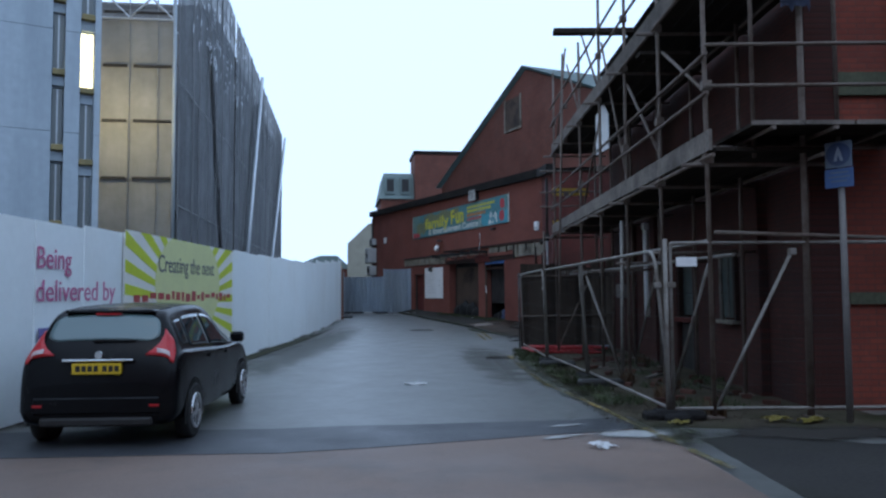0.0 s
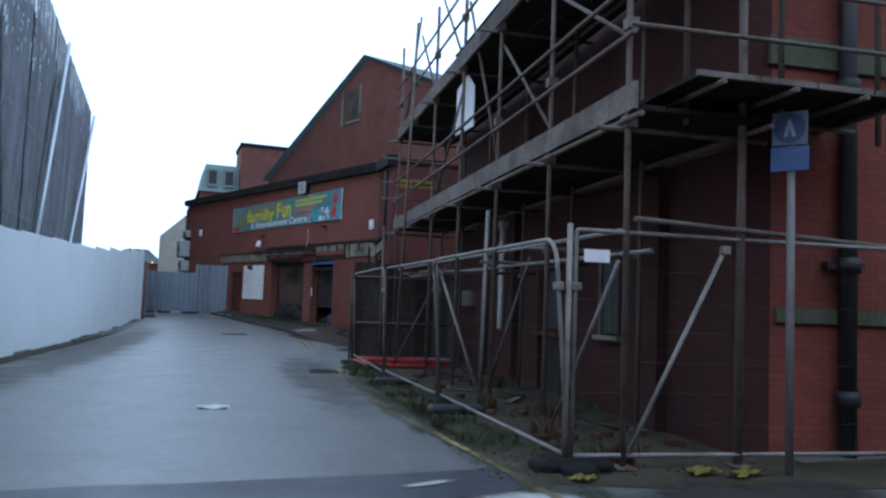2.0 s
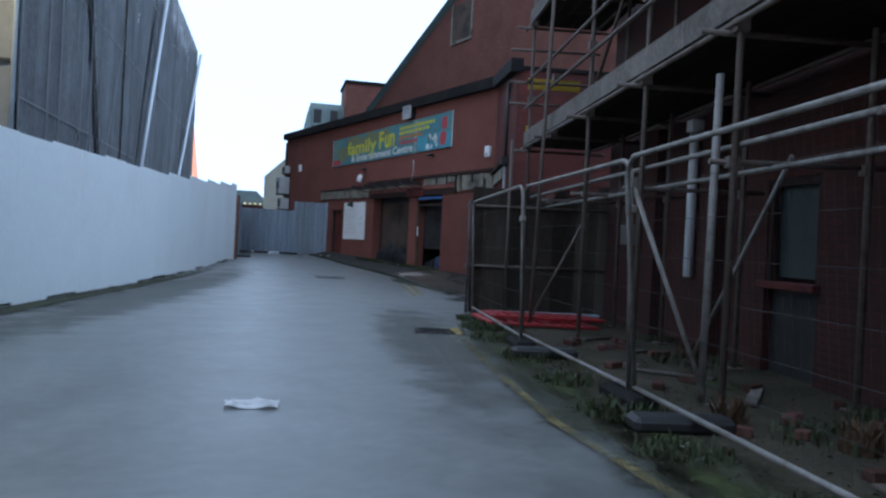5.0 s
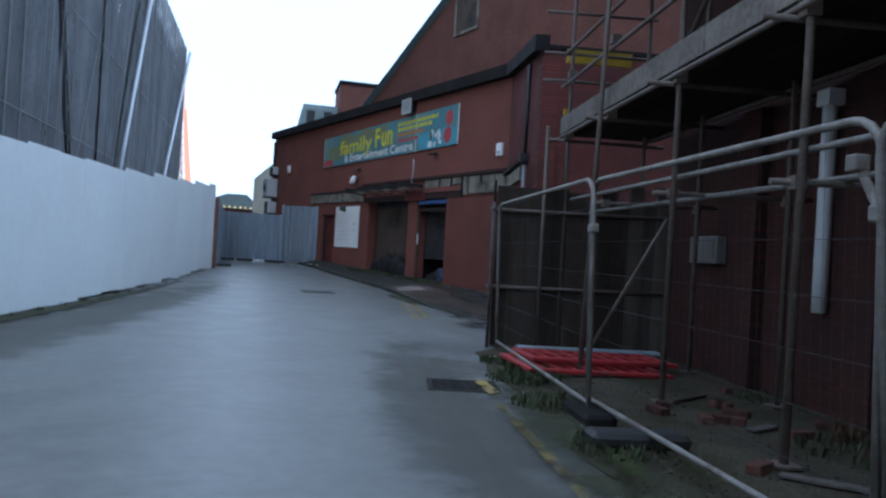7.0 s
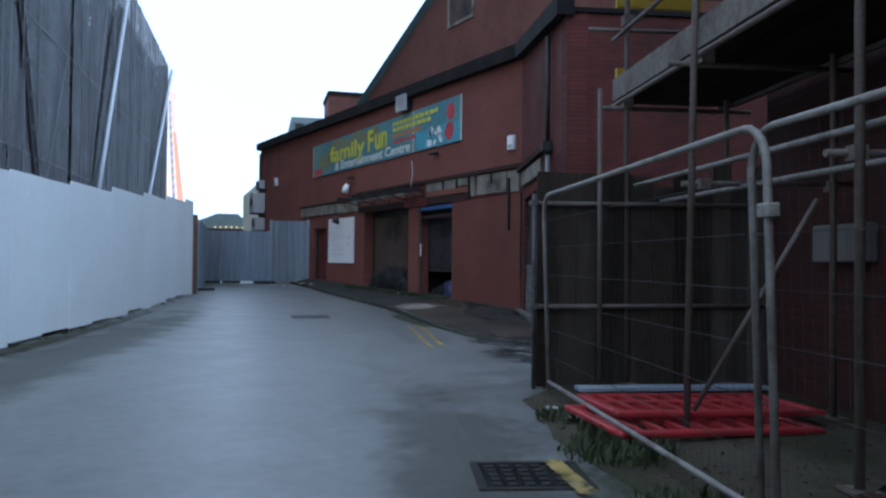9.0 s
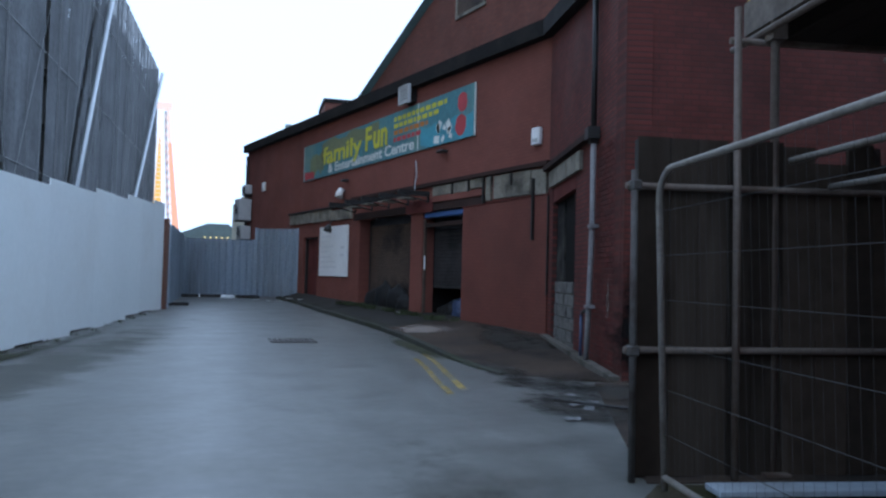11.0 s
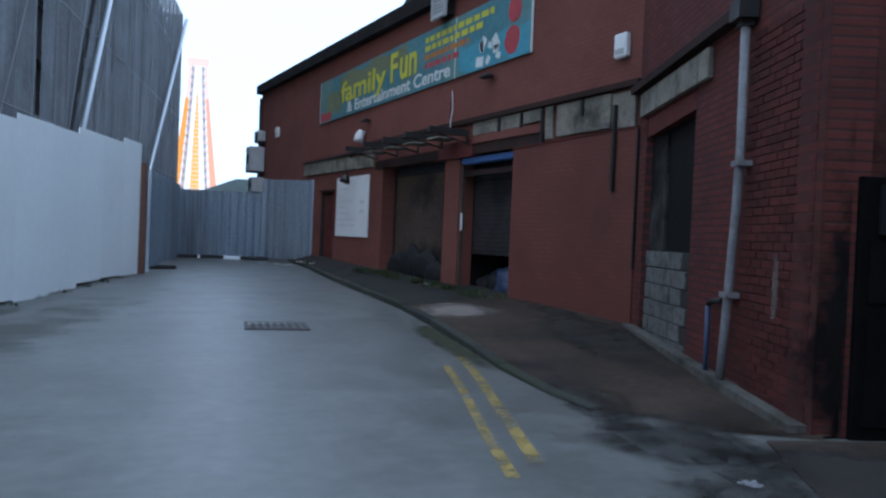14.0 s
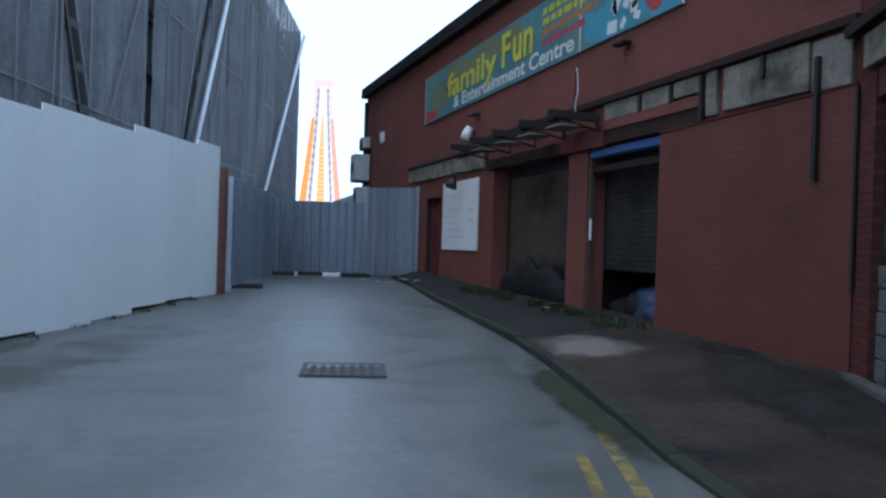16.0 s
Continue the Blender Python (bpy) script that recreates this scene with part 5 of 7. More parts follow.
soft_patch("paint_scuff", BEND @ pose(4.74, -0.021, 1.05, 90, 0, 0), (0.12, 0.55), M_scuff, lambda x, y: 1.05, "pale flaked paint scuff on the corner brickwork", "paint")

pipe = thing("drainpipe", BEND, "grey plastic drainpipe, black above the hopper", "pipe")
part("lower_pipe", tube([(3.80, -0.09, 0.0), (3.90, -0.09, 0.75), (4.02, -0.09, 1.7), (4.06, -0.09, 2.3), (4.04, -0.09, 3.45)], 0.042, 10), M_pipe, pipe)
part("upper_pipe", tube([(4.04, -0.09, 3.5), (4.04, -0.09, 5.6)], 0.045, 10), M_black, pipe)
part("hopper", boxes(((3.92, -0.2, 3.42), (4.16, -0.02, 3.6)), ((3.98, -0.15, 3.36), (4.10, -0.03, 3.42))), M_black, pipe)
for z in (0.9, 2.1):
    part("clip", box((3.84 + (z - 0.9) * 0.12, -0.145, z), (4.00 + (z - 0.9) * 0.12, -0.003, z + 0.05)), M_pipe, pipe)
stub = thing("pipe_guard", BEND, "short blue pipe guard at the foot of the wall", "pipe")
part("pipe", tube([(3.36, -0.07, -0.02), (3.36, -0.07, 0.78)], 0.028, 8), M_bagblue, stub)
part("arm", tube([(3.36, -0.07, 0.80), (3.50, -0.06, 0.84), (3.58, -0.02, 0.84)], 0.03, 8), M_black, stub)

# black door and plate in the return wall
rd = thing("door_3", RETURN, "black painted steel door with a grimy sign plate", "door", kind="structure")
M_soot = mat("matt_black_soot", (0.007, 0.006, 0.006), 1.0, spec=0.04, vary=0.5, scale=2, fine=14, bump=0.3)
part("leaf", box((0.26, -0.06, -0.02), (1.20, -0.003, 1.92), None, 0.01), M_soot, rd)
part("leaf_panel", box((0.34, -0.075, 0.1), (1.12, -0.062, 0.9)), M_soot, rd)
part("leaf_panel", box((0.34, -0.075, 1.0), (1.12, -0.062, 1.45)), M_soot, rd)
M_plate = mat("grimy_plate", (0.014, 0.015, 0.016), 0.9, spec=0.1, vary=0.3, scale=3, fine=20, bump=0.1)
pl = part("sign_plate", box((0.40, -0.09, 1.5), (1.14, -0.062, 1.86)), M_plate, rd, "grimy dark sign plate")
for z, w in ((1.84, 0.5), (1.77, 0.8), (1.69, 0.9)):
    part("print_bar", box((0.46, -0.094, z - 0.08), (0.46 + w * 0.66, -0.0905, z - 0.055)), M_shutter, pl)

M_sootfilm = soft_mat("soot_film", (0.008, 0.007, 0.007), 1.0, 0.96, 1.1, 2.2)
for u, z, a, b in ((0.85, 0.85, 1.5, 2.5), (0.55, 0.35, 1.1, 1.2), (2.0, 0.8, 2.2, 2.2), (0.75, 1.6, 0.9, 0.9)):
    soft_patch("soot_patch", RETURN @ pose(u, -0.008 - 0.004 * a, z, 90, 0, 0), (a, b), M_sootfilm, lambda x, y, z=z: z, "black soot spread over the brick return wall", "soot")

# ---- scaffold along the alley wall ----
def coupler(bm, p, r=0.055):
    add_box(bm, (p[0] - r, p[1] - r, p[2] - r), (p[0] + r, p[1] + r, p[2] + r))


def build_scaffold():
    s = thing("scaffold", ALLEY, "rusty tube scaffold with weathered toe boards along the alley wall", "scaffold")
    posts = [0.0, 1.95, 4.0, 6.1, 8.2, 10.2, 12.1]
    for y in posts:
        for x in (0.0, 1.15):
            if (x, y) == (0.0, 10.2):
                part("standard", tube([(-0.31, 9.85, 0.03), (-0.05, 10.15, 7.6)], 0.03, 8), M_scaf, s)
                part("base_plate", box((-0.40, 9.76, 0.02), (-0.22, 9.94, 0.04)), M_scaf, s)
                continue
            part("standard", tube([(x, y, 0.03), (x + random.uniform(-0.03, 0.03), y + random.uniform(-0.03, 0.03), random.uniform(7.2, 8.4) if x == 0 else 6.6)], 0.03, 8), M_scaf, s)
            part("base_plate", box((x - 0.09, y - 0.09, 0.02), (x + 0.09, y + 0.09, 0.04)), M_scaf, s)
    cp, cp2 = bmesh.new(), bmesh.new()
    for z in (3.08, 5.36):
        for x in (-0.06, 1.21):
            part("ledger", tube([(x, -0.35, z), (x, 12.6, z + 0.02)], 0.026, 8), M_scaf, s)
        for y in posts:
            part("transom", tube([(-0.3, y + 0.07, z - 0.05), (1.45, y + 0.07, z - 0.05)], 0.026, 8), M_scaf, s)
            coupler(cp, (0, y, z))
            coupler(cp, (0, y, z + 0.9))
    for z in (3.85, 4.32, 6.2, 6.7):
        part("guard_rail", tube([(-0.06, -0.2, z), (-0.06, 12.4, z)], 0.024, 8), M_scaf, s)
    for z in (2.12, 1.95):
        part("low_rail", tube([(0.35 if z < 2 else 0.06, 0.2, z), (0.35 if z < 2 else 0.06, 12.0, z + 0.05)], 0.024, 8), M_steel, s)
    tagged(part("coupler", cp, M_scaf, s), kind="stuff")
    for y in posts[1:6]:
        z = 1.98 + random.uniform(-0.06, 0.10)
        part("low_transom", tube([(-0.18, y + 0.06, z), (1.42, y + 0.06, z + 0.03)], 0.024, 8), M_scaf, s)
        coupler(cp2, (0.0, y + 0.03, z), 0.045)
        coupler(cp2, (1.15, y + 0.03, z), 0.045)
    tagged(part("coupler", cp2, M_scaf, s), kind="stuff")
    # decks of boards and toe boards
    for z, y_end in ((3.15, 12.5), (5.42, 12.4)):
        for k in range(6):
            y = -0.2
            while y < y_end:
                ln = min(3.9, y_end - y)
                part("deck_board", box((0.03 + k * 0.235, y, z), (0.25 + k * 0.235, y + ln - 0.02, z + 0.04 + random.uniform(0, 0.008))), M_deckshade, s)
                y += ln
        y = -0.15
        while y < y_end:
            ln = min(2.6, y_end - y)
            part("toe_board", box((-0.035, y, z + 0.02), (0.005, y + ln - 0.015, z + 0.27)), M_plank, s)
            y += ln
    # raking braces
    for a, b in (((0.05, 0.1, 3.9), (0.05, 1.9, 5.0)), ((0.05, 4.0, 5.1), (0.05, 2.0, 3.4)), ((0.05, 4.1, 3.4), (0.05, 6.0, 6.5)), ((0.05, 8.2, 3.4), (0.05, 6.2, 5.1)), ((0.05, 8.3, 5.4), (0.05, 10.1, 7.3)), ((0.05, 12.0, 5.4), (0.05, 10.3, 7.8)), ((0.05, 6.2, 5.5), (0.05, 8.1, 7.4)),
                 ((0.1, 1.95, 0.06), (0.1, 0.35, 1.85)), ((0.6, 6.0, 0.1), (0.6, 4.2, 2.1)), ((-0.3, 9.74, 0.20), (0.34, 9.15, 1.80))):
        part("brace", tube([a, b], 0.024 if a[2] > 2 else 0.02, 8), M_scaf if a[2] > 2 or a[1] > 9 else M_steel, s)
    # yellow end boards at the far end
    M_ylw = mat("yellow_tie_board", (0.48, 0.30, 0.03), 0.7, vary=0.2, scale=3, fine=20, bump=0.1)
    for z in (3.35, 4.25):
        part("end_board", box((0.0, 12.45, z), (1.0, 12.5, z + 0.2)), M_ylw, s, "yellow painted end board")
    for z in (3.9, 4.3, 4.9):
        part("end_rail", tube([(-0.4, 12.2, z), (1.3, 12.25, z + 0.03)], 0.024, 8), M_scaf, s)
    part("cantilever_board", box((-0.9, 5.95, 6.70), (0.7, 6.15, 6.80)), M_deckshade, s)
    part("cantilever_board", box((-0.25, 2.0, 5.0), (0.5, 2.22, 5.05)), M_deckshade, s)
    part("tall_tube", tube([(-0.08, 4.2, 0.03), (-0.02, 4.28, 2.75)], 0.035, 8), M_steel, s)
    return s


build_scaffold()


def build_street_deck():
    d = thing("scaffold_deck", ALLEY, "boarded scaffold platform round the street corner", "scaffold")
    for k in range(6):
        part("deck_board", box((0.3, -0.62 + k * 0.2, 3.36), (2.5, -0.43 + k * 0.2, 3.40)), M_deckshade, d)
    for x0, x1 in ((0.28, 0.86), (0.88, 1.42), (1.45, 2.0), (2.02, 2.48)):
        part("edge_board", box((x0, -0.655, 3.362 + random.uniform(-0.006, 0.006)), (x1, -0.622, 3.408)), M_plank, d)
    for x in (0.55, 1.6, 2.7):
        part("standard", tube([(x, -0.02 if x < 1 else 0.05, 3.1), (x, -0.02 if x < 1 else 0.05, 8.0)], 0.028, 8), M_scaf, d)
    for z in (3.95, 4.45, 5.4):
        part("guard_rail", tube([(-0.05, -0.1, z), (3.0, -0.15, z)], 0.024, 8), M_scaf, d)
    for x in (0.5, 1.2, 1.9, 2.4):
        part("transom", tube([(x, -0.7, 3.32), (x, 0.6, 3.32)], 0.026, 8), M_scaf, d)
    part("ledger", tube([(0.0, 0.25, 3.27), (2.6, 0.25, 3.27)], 0.026, 8), M_scaf, d)
    part("standard", tube([(1.12, 0.0, 0.02), (1.15, 0.0, 6.5)], 0.028, 8), M_scaf, d)
    part("standard", tube([(4.2, 0.0, 0.02), (4.2, 0.0, 6.5)], 0.028, 8), M_scaf, d)
    part("rail", tube([(0.02, -0.1, 2.2), (4.4, 0.1, 2.05)], 0.024, 8), M_scaf, d)
    return d


build_street_deck()
ws = tagged(part("plastic_sheet", prism([(5.75, 4.32), (6.95, 4.40), (6.9, 5.22), (6.2, 5.32), (5.78, 5.0)], 0.02, ALLEY @ Matrix.Translation((0.12, 0, 0)) @ pose(0, 0, 0, 0, 0, 90)), M_white), "torn white plastic sheet hung on the scaffold", "sheet")

# a blue sheet over the platform rail, crumpled
def draped_sheet():
    bm = bmesh.new()
    n, k = 8, 10
    g = [[bm.verts.new(ALLEY @ Vector((0.86 + 0.36 * i / n, -0.16 - 0.07 * noise.noise(Vector((i * 0.7, j * 0.6, 3.0))), 5.43 - (0.55 + 0.15 * noise.noise(Vector((i * 0.8, 0.0, 7.0)))) * j / k))) for i in range(n + 1)] for j in range(k + 1)]
    for a, b in zip(g, g[1:]):
        for i in range(n):
            bm.faces.new((a[i], a[i + 1], b[i + 1], b[i])).smooth = True
    bmesh.ops.solidify(bm, geom=bm.faces[:], thickness=0.008)
    return tagged(part("plastic_sheet", bm, M_bluesheet), "crumpled dark blue sheet draped over the platform rail", "sheet")


M_bluesheet = mat("dark_blue_sheet", (0.022, 0.032, 0.07), 0.6, vary=0.4, scale=4, fine=16, bump=0.3)
draped_sheet()

# wall details under the scaffold
win = thing("window_1", ALLEY, "grimy green-painted window over a low boarded door", "window", kind="structure")
M_teal2 = mat("grimy_green_board", (0.024, 0.036, 0.035), 0.6, vary=0.25, scale=3, fine=20, bump=0.1)
part("pane", box((1.62, 5.2, 1.05), (1.66, 6.2, 2.1)), M_teal2, win)
part("window_frame", boxes(((1.52, 5.2, 1.0), (1.7, 5.28, 2.1)), ((1.52, 6.12, 1.0), (1.7, 6.2, 2.1)), ((1.52, 5.28, 2.02), (1.7, 6.12, 2.1))), M_mould, win)
part("window_sill", box((1.42, 5.15, 0.92), (1.7, 6.25, 1.0), None, 0.01), M_redpaint, win)
part("low_door", box((1.6, 5.2, 0.0), (1.68, 6.2, 0.92)), M_black, win)
win2 = thing("window_2", ALLEY, "grimy dark green window with a pale worn frame", "window", kind="structure")
part("pane", box((1.455, 3.04, 1.08), (1.497, 3.56, 2.1)), M_teal2, win2)
part("window_frame", boxes(((1.42, 3.56, 1.04), (1.497, 3.64, 2.16)), ((1.44, 3.28, 1.08), (1.454, 3.31, 2.1))), M_edging, win2, "pale worn frame")
part("window_frame", boxes(((1.42, 2.97, 1.04), (1.497, 3.04, 2.16)), ((1.42, 3.04, 2.1), (1.497, 3.56, 2.16))), M_mould, win2)
part("window_sill", box((1.36, 2.95, 0.98), (1.497, 3.68, 1.04), None, 0.01), M_stone, win2)
wp = thing("drainpipe", ALLEY, "chipped white drainpipe down the alley wall", "pipe")
part("pipe", tube([(1.42, 8.05, 0.95), (1.42, 8.05, 3.0)], 0.07, 8), M_white, wp)
part("shoe", box((1.34, 7.95, 2.9), (1.5, 8.15, 3.05)), M_white, wp)
mb = thing("meter_box", ALLEY, "grey meter box on the grimy alley wall", "meter box")
part("case", box((1.36, 10.1, 1.36), (1.497, 10.85, 1.7), None, 0.015), M_poleg, mb)
part("lid", box((1.345, 10.16, 1.42), (1.358, 10.79, 1.64)), M_poleg, mb)
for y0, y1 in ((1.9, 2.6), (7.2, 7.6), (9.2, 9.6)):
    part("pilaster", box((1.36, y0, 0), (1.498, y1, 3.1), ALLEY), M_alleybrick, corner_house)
for (x0, x1, z0, z1) in ((1.95, 9.0, 1.33, 1.48), (1.85, 9.0, 4.0, 4.3)):
    part("stone_course", box((x0, 0.55, z0), (x1, 0.598, z1), ALLEY), M_moss, corner_house, "mossy pale stone course")
dp = thing("drainpipe", ALLEY, "thick black iron drainpipe on the street wall", "pipe")
part("pipe", tube([(2.73, 0.48, 0.0), (2.73, 0.48, 8.5)], 0.09, 10), M_black, dp)
for z in (0.5, 1.86, 3.72, 5.6):
    part("collar", tube([(2.73, 0.48, z), (2.73, 0.48, z + 0.16)], 0.125, 10), M_black, dp)
part("bracket", box((2.5, 0.5, 1.9), (2.96, 0.598, 1.97)), M_black, dp)


# ---- mesh fence panels ----
def fence_panel(width, m, label, lean=0.0, foot=True, rr=0.2, top=2.0):
    f = thing("mesh_fence", m @ Matrix.Rotation(lean, 4, "X"), label, "fence", "site fences")
    low, r = 0.13, 0.021
    arc = lambda cx, sgn: [(cx + sgn * rr * math.sin(k * math.pi / 10), 0, top - rr + rr * math.cos(k * math.pi / 10)) for k in range(6)]
    right = arc(width - rr, 1)
    left = arc(rr, -1)[::-1]
    pts = [(0, 0, 0.05)] + left + right + [(width, 0, 0.05)]
    part("outer_tube", tube(pts, r, 8), M_steel, f)
    part("bottom_rail", tube([(0, 0, low), (width, 0, low)], r, 8), M_steel, f)
    wires = bmesh.new()
    n = int(width / 0.075)
    for i in range(1, n):
        x = width * i / n
        add_tube(wires, [(x, 0, low), (x, 0, top - 0.02)], 0.0008, 3, cap=False)
    for k in range(1, 7):
        z = low + k * 0.27
        add_tube(wires, [(0, 0.006, z), (width, 0.006, z)], 0.0022, 4, cap=False)
    tagged(part("wire_mesh", wires, M_wire, f), kind="stuff")
    if foot:
        ft = part("foot_block", box((-0.35, -0.13, -0.02), (0.35, 0.13, 0.1), None, 0.03), M_gutter, f, "black rubber foot block")
    part("clamp", box((-0.05, -0.035, 1.55), (0.05, 0.035, 1.62), None, 0.008), M_steel, f)
    return f


def al_panel(n0, s0, n1, s1, label, lean=0.0, z=0.0, rr=0.2, top=2.0):
    a, b = ALLEY @ Vector((n0, s0, z)), ALLEY @ Vector((n1, s1, z))
    d = b - a
    return fence_panel(d.length, Matrix.Translation(a) @ pose(0, 0, 0, 0, 0, math.degrees(math.atan2(d.y, d.x))), label, lean, rr=rr, top=top)


al_panel(-0.50, 0.0, -0.64, 4.2, "galvanised mesh fence panel leaning along the alley verge", radians(-5))
al_panel(-0.68, 4.25, -0.86, 7.72, "galvanised mesh fence panel leaning along the alley verge", radians(-2))
al_panel(-0.93, 7.45, -0.97, 11.62, "galvanised mesh fence panel beside the timber fence", radians(-2))
al_panel(-0.48, 0.0, 3.6, -0.02, "galvanised mesh fence panel across the street corner", 0.0, rr=0.03, top=2.08)
al_panel(3.64, -0.02, 6.9, 0.0, "galvanised mesh fence panel across the street corner", 0.0, rr=0.03, top=2.08)
post = thing("fence_post", ALLEY, "square-topped galvanised corner post of the mesh fence", "fence post")
part("tube", tube([(-0.54, 0.0, 0.0), (-0.54, 0.0, 2.13)], 0.028, 8), M_steel, post)
part("foot_block", box((-0.74, -0.14, -0.01), (-0.12, 0.14, 0.12), None, 0.05), M_gutter, post, "black rubber foot block")
lab = thing("fence_label", ALLEY, "small blank white plate wired to the fence", "sign")
part("plate", box((-0.42, -0.045, 1.80), (-0.18, -0.03, 1.91), None, 0.003), M_white, lab)
part("wire_tie", box((-0.31, -0.03, 1.84), (-0.29, -0.02, 1.87)), M_black, lab)
for a, b in (((0.95, -0.05, 1.98), (0.03, -0.05, 0.17)), ((-0.62, 4.6, 1.85), (-0.15, 4.0, 0.12))):
    st = thing("fence_stay", ALLEY, "galvanised raking stay tube of the mesh fence", "fence stay", "fence stays")
    part("tube", tube([a, b], 0.022, 8), M_steel, st)
    part("clamp", box((a[0] - 0.04, a[1] - 0.04, a[2] - 0.05), (a[0] + 0.04, a[1] + 0.04, a[2] + 0.03), None, 0.008), M_steel, st)


# ---- timber fence ----
M_oldtube = mat("dull_dark_tube", (0.085, 0.080, 0.078), 0.75, metal=0.3, vary=0.35, scale=4, fine=30, bump=0.3, stain=(0.035, 0.022, 0.017), stain_amount=0.8, stain_scale=4)


def build_timber_fence():
    f = thing("timber_fence", ALLEY, "dark weathered close-boarded timber fence with scaffold tube rails", "fence")
    x = -0.99
    while x < 1.85:
        w = random.uniform(0.16, 0.24)
        h = 2.30 + random.uniform(-0.03, 0.03) + (0.0 if x < 0.2 else random.choice((0.0, 0.15, -0.12)))
        part("board", box((x, 12.08 + random.uniform(-0.008, 0.008), 0.02), (x + w - 0.006, 12.105, h)), M_woodfence, f)
        x += w
    for z in (0.86, 1.96):
        part("rail", tube([(-1.09, 12.045, z), (1.85, 12.045, z + 0.02)], 0.024, 8), M_scaf, f)
    part("end_tube", tube([(-1.04, 11.995, 0.0), (-1.05, 11.995, 2.06)], 0.025, 8), M_oldtube, f)
    part("post", box((-0.97, 12.11, 0), (-0.87, 12.21, 2.3)), M_dark, f)
    part("post", box((0.7, 12.11, 0), (0.8, 12.21, 2.3)), M_dark, f)
    for z in (0.86, 1.96):
        part("coupler", box((-1.075, 11.965, z - 0.035), (-1.005, 12.065, z + 0.035), None, 0.01), M_oldtube, f)
    part("inner_tube", tube([(-0.33, 11.985, 0.0), (-0.34, 11.985, 3.2)], 0.026, 8), M_scaf, f)
    return f


build_timber_fence()


# ---- fallen red barriers ----
def barrier(m, label):
    b = thing("plastic_barrier", m, label, "barrier", "fallen barriers")
    L, H = 1.8, 0.95
    part("frame", boxes(((0, 0, 0), (L, 0.09, 0.05)), ((0, H - 0.09, 0), (L, H, 0.05)), ((0, 0.09, 0), (0.09, H - 0.09, 0.05)), ((L - 0.09, 0.09, 0), (L, H - 0.09, 0.05)), bevel=0.012), M_redplastic, b)
    for i in range(8):
        x = 0.21 + i * 0.195
        bm = bmesh.new()
        add_box(bm, (-0.03, 0.085, 0.005), (0.03, H - 0.085, 0.045), Matrix.Translation((x, 0, 0)))
        part("slat", bm, M_redplastic, b)
    part("rail", box((0.09, 0.5, 0.006), (L - 0.09, 0.58, 0.044)), M_redplastic, b)
    return b


barrier(ALLEY @ pose(-1.0, 9.4, 0.06, 2, 2, 10), "red plastic barrier lying flat behind the fence")
barrier(ALLEY @ pose(-0.88, 9.8, 0.13, -1, 1, 4), "red plastic barrier lying flat on another barrier")
plank = tagged(part("plank", box((-0.7, 11.45, 0.05), (1.3, 11.65, 0.09), ALLEY, 0.005), M_corr), "grey plank lying at the foot of the timber fence", "plank")


# ---- street sign and bollard ----
sg = thing("street_sign", ALLEY @ pose(1.42, -0.33, -0.03), "blue footpath sign over a blue plate on a grey pole", "sign")
part("pole", tube([(0, 0, 0), (0, 0, 3.22)], 0.036, 10), M_poleg, sg)
pm = pose(0, 0, 0, 0, 0, -50) @ Matrix.Translation((0, -0.05, 0))
# The sign stands in shade; that shade is put into all its colours.
M_signpale = mat("sign_pale_face_shaded", (0.075, 0.10, 0.145), 0.6, vary=0.15, scale=4, fine=20, bump=0.02, stain=(0.06, 0.08, 0.11), stain_amount=0.6, stain_scale=4)
M_signtext = mat("sign_emblem_shaded", (0.17, 0.20, 0.25), 0.6, vary=0.2, scale=5, fine=20, bump=0)
M_signblue = mat("sign_blue_shaded", (0.012, 0.030, 0.085), 0.6, vary=0.15, scale=4, fine=20, bump=0.02)
M_signlower = mat("sign_faded_blue_shaded", (0.030, 0.075, 0.19), 0.6, vary=0.15, scale=4, fine=20, bump=0.02)
sp = part("upper_plate", box((-0.15, -0.012, 2.945), (0.15, 0.0, 3.25), pm, 0.004), M_signpale, sg, "pale square plate with a blue roundel")
disc = [(0.135 * math.cos(a * math.tau / 24), 3.10 + 0.135 * math.sin(a * math.tau / 24)) for a in range(24)]
part("roundel", prism(disc, 0.003, pm @ Matrix.Translation((0, -0.016, 0))), M_signblue, sp, "dark blue roundel")
part("emblem", prism([(-0.05, 3.02), (-0.02, 3.02), (0.0, 3.09), (0.025, 3.02), (0.055, 3.02), (0.025, 3.13), (0.0, 3.19), (-0.025, 3.13)], 0.003, pm @ Matrix.Translation((0, -0.020, 0))), M_signtext, sp, "pale emblem")
lp = part("lower_plate", box((-0.16, -0.012, 2.715), (0.16, 0.0, 2.935), pm, 0.004), M_signlower, sg, "faded blue lower plate")
for z, w in ((2.88, 0.20), (2.83, 0.24), (2.78, 0.18)):
    part("print_bar", box((-w / 2, -0.016, z), (w / 2, -0.0125, z + 0.016), pm), M_signpale, lp)
for z in (2.80, 3.12):
    part("clip", box((-0.05, -0.05, z), (0.05, 0.04, z + 0.035), pose(0, 0, 0, 0, 0, -50)), M_greybox, sg)
bo = thing("bollard", ALLEY @ pose(1.76, -1.5, 0.004, 0, -5, 0), "white leaning bollard with a red band and round reflector", "bollard")
part("post", tube([(0, 0, 0), (0, 0, 0.95)], [0.065, 0.05], 12), M_white, bo)
part("band", tube([(0, 0, 0.76), (0, 0, 0.79)], 0.06, 12), M_redplastic, bo)
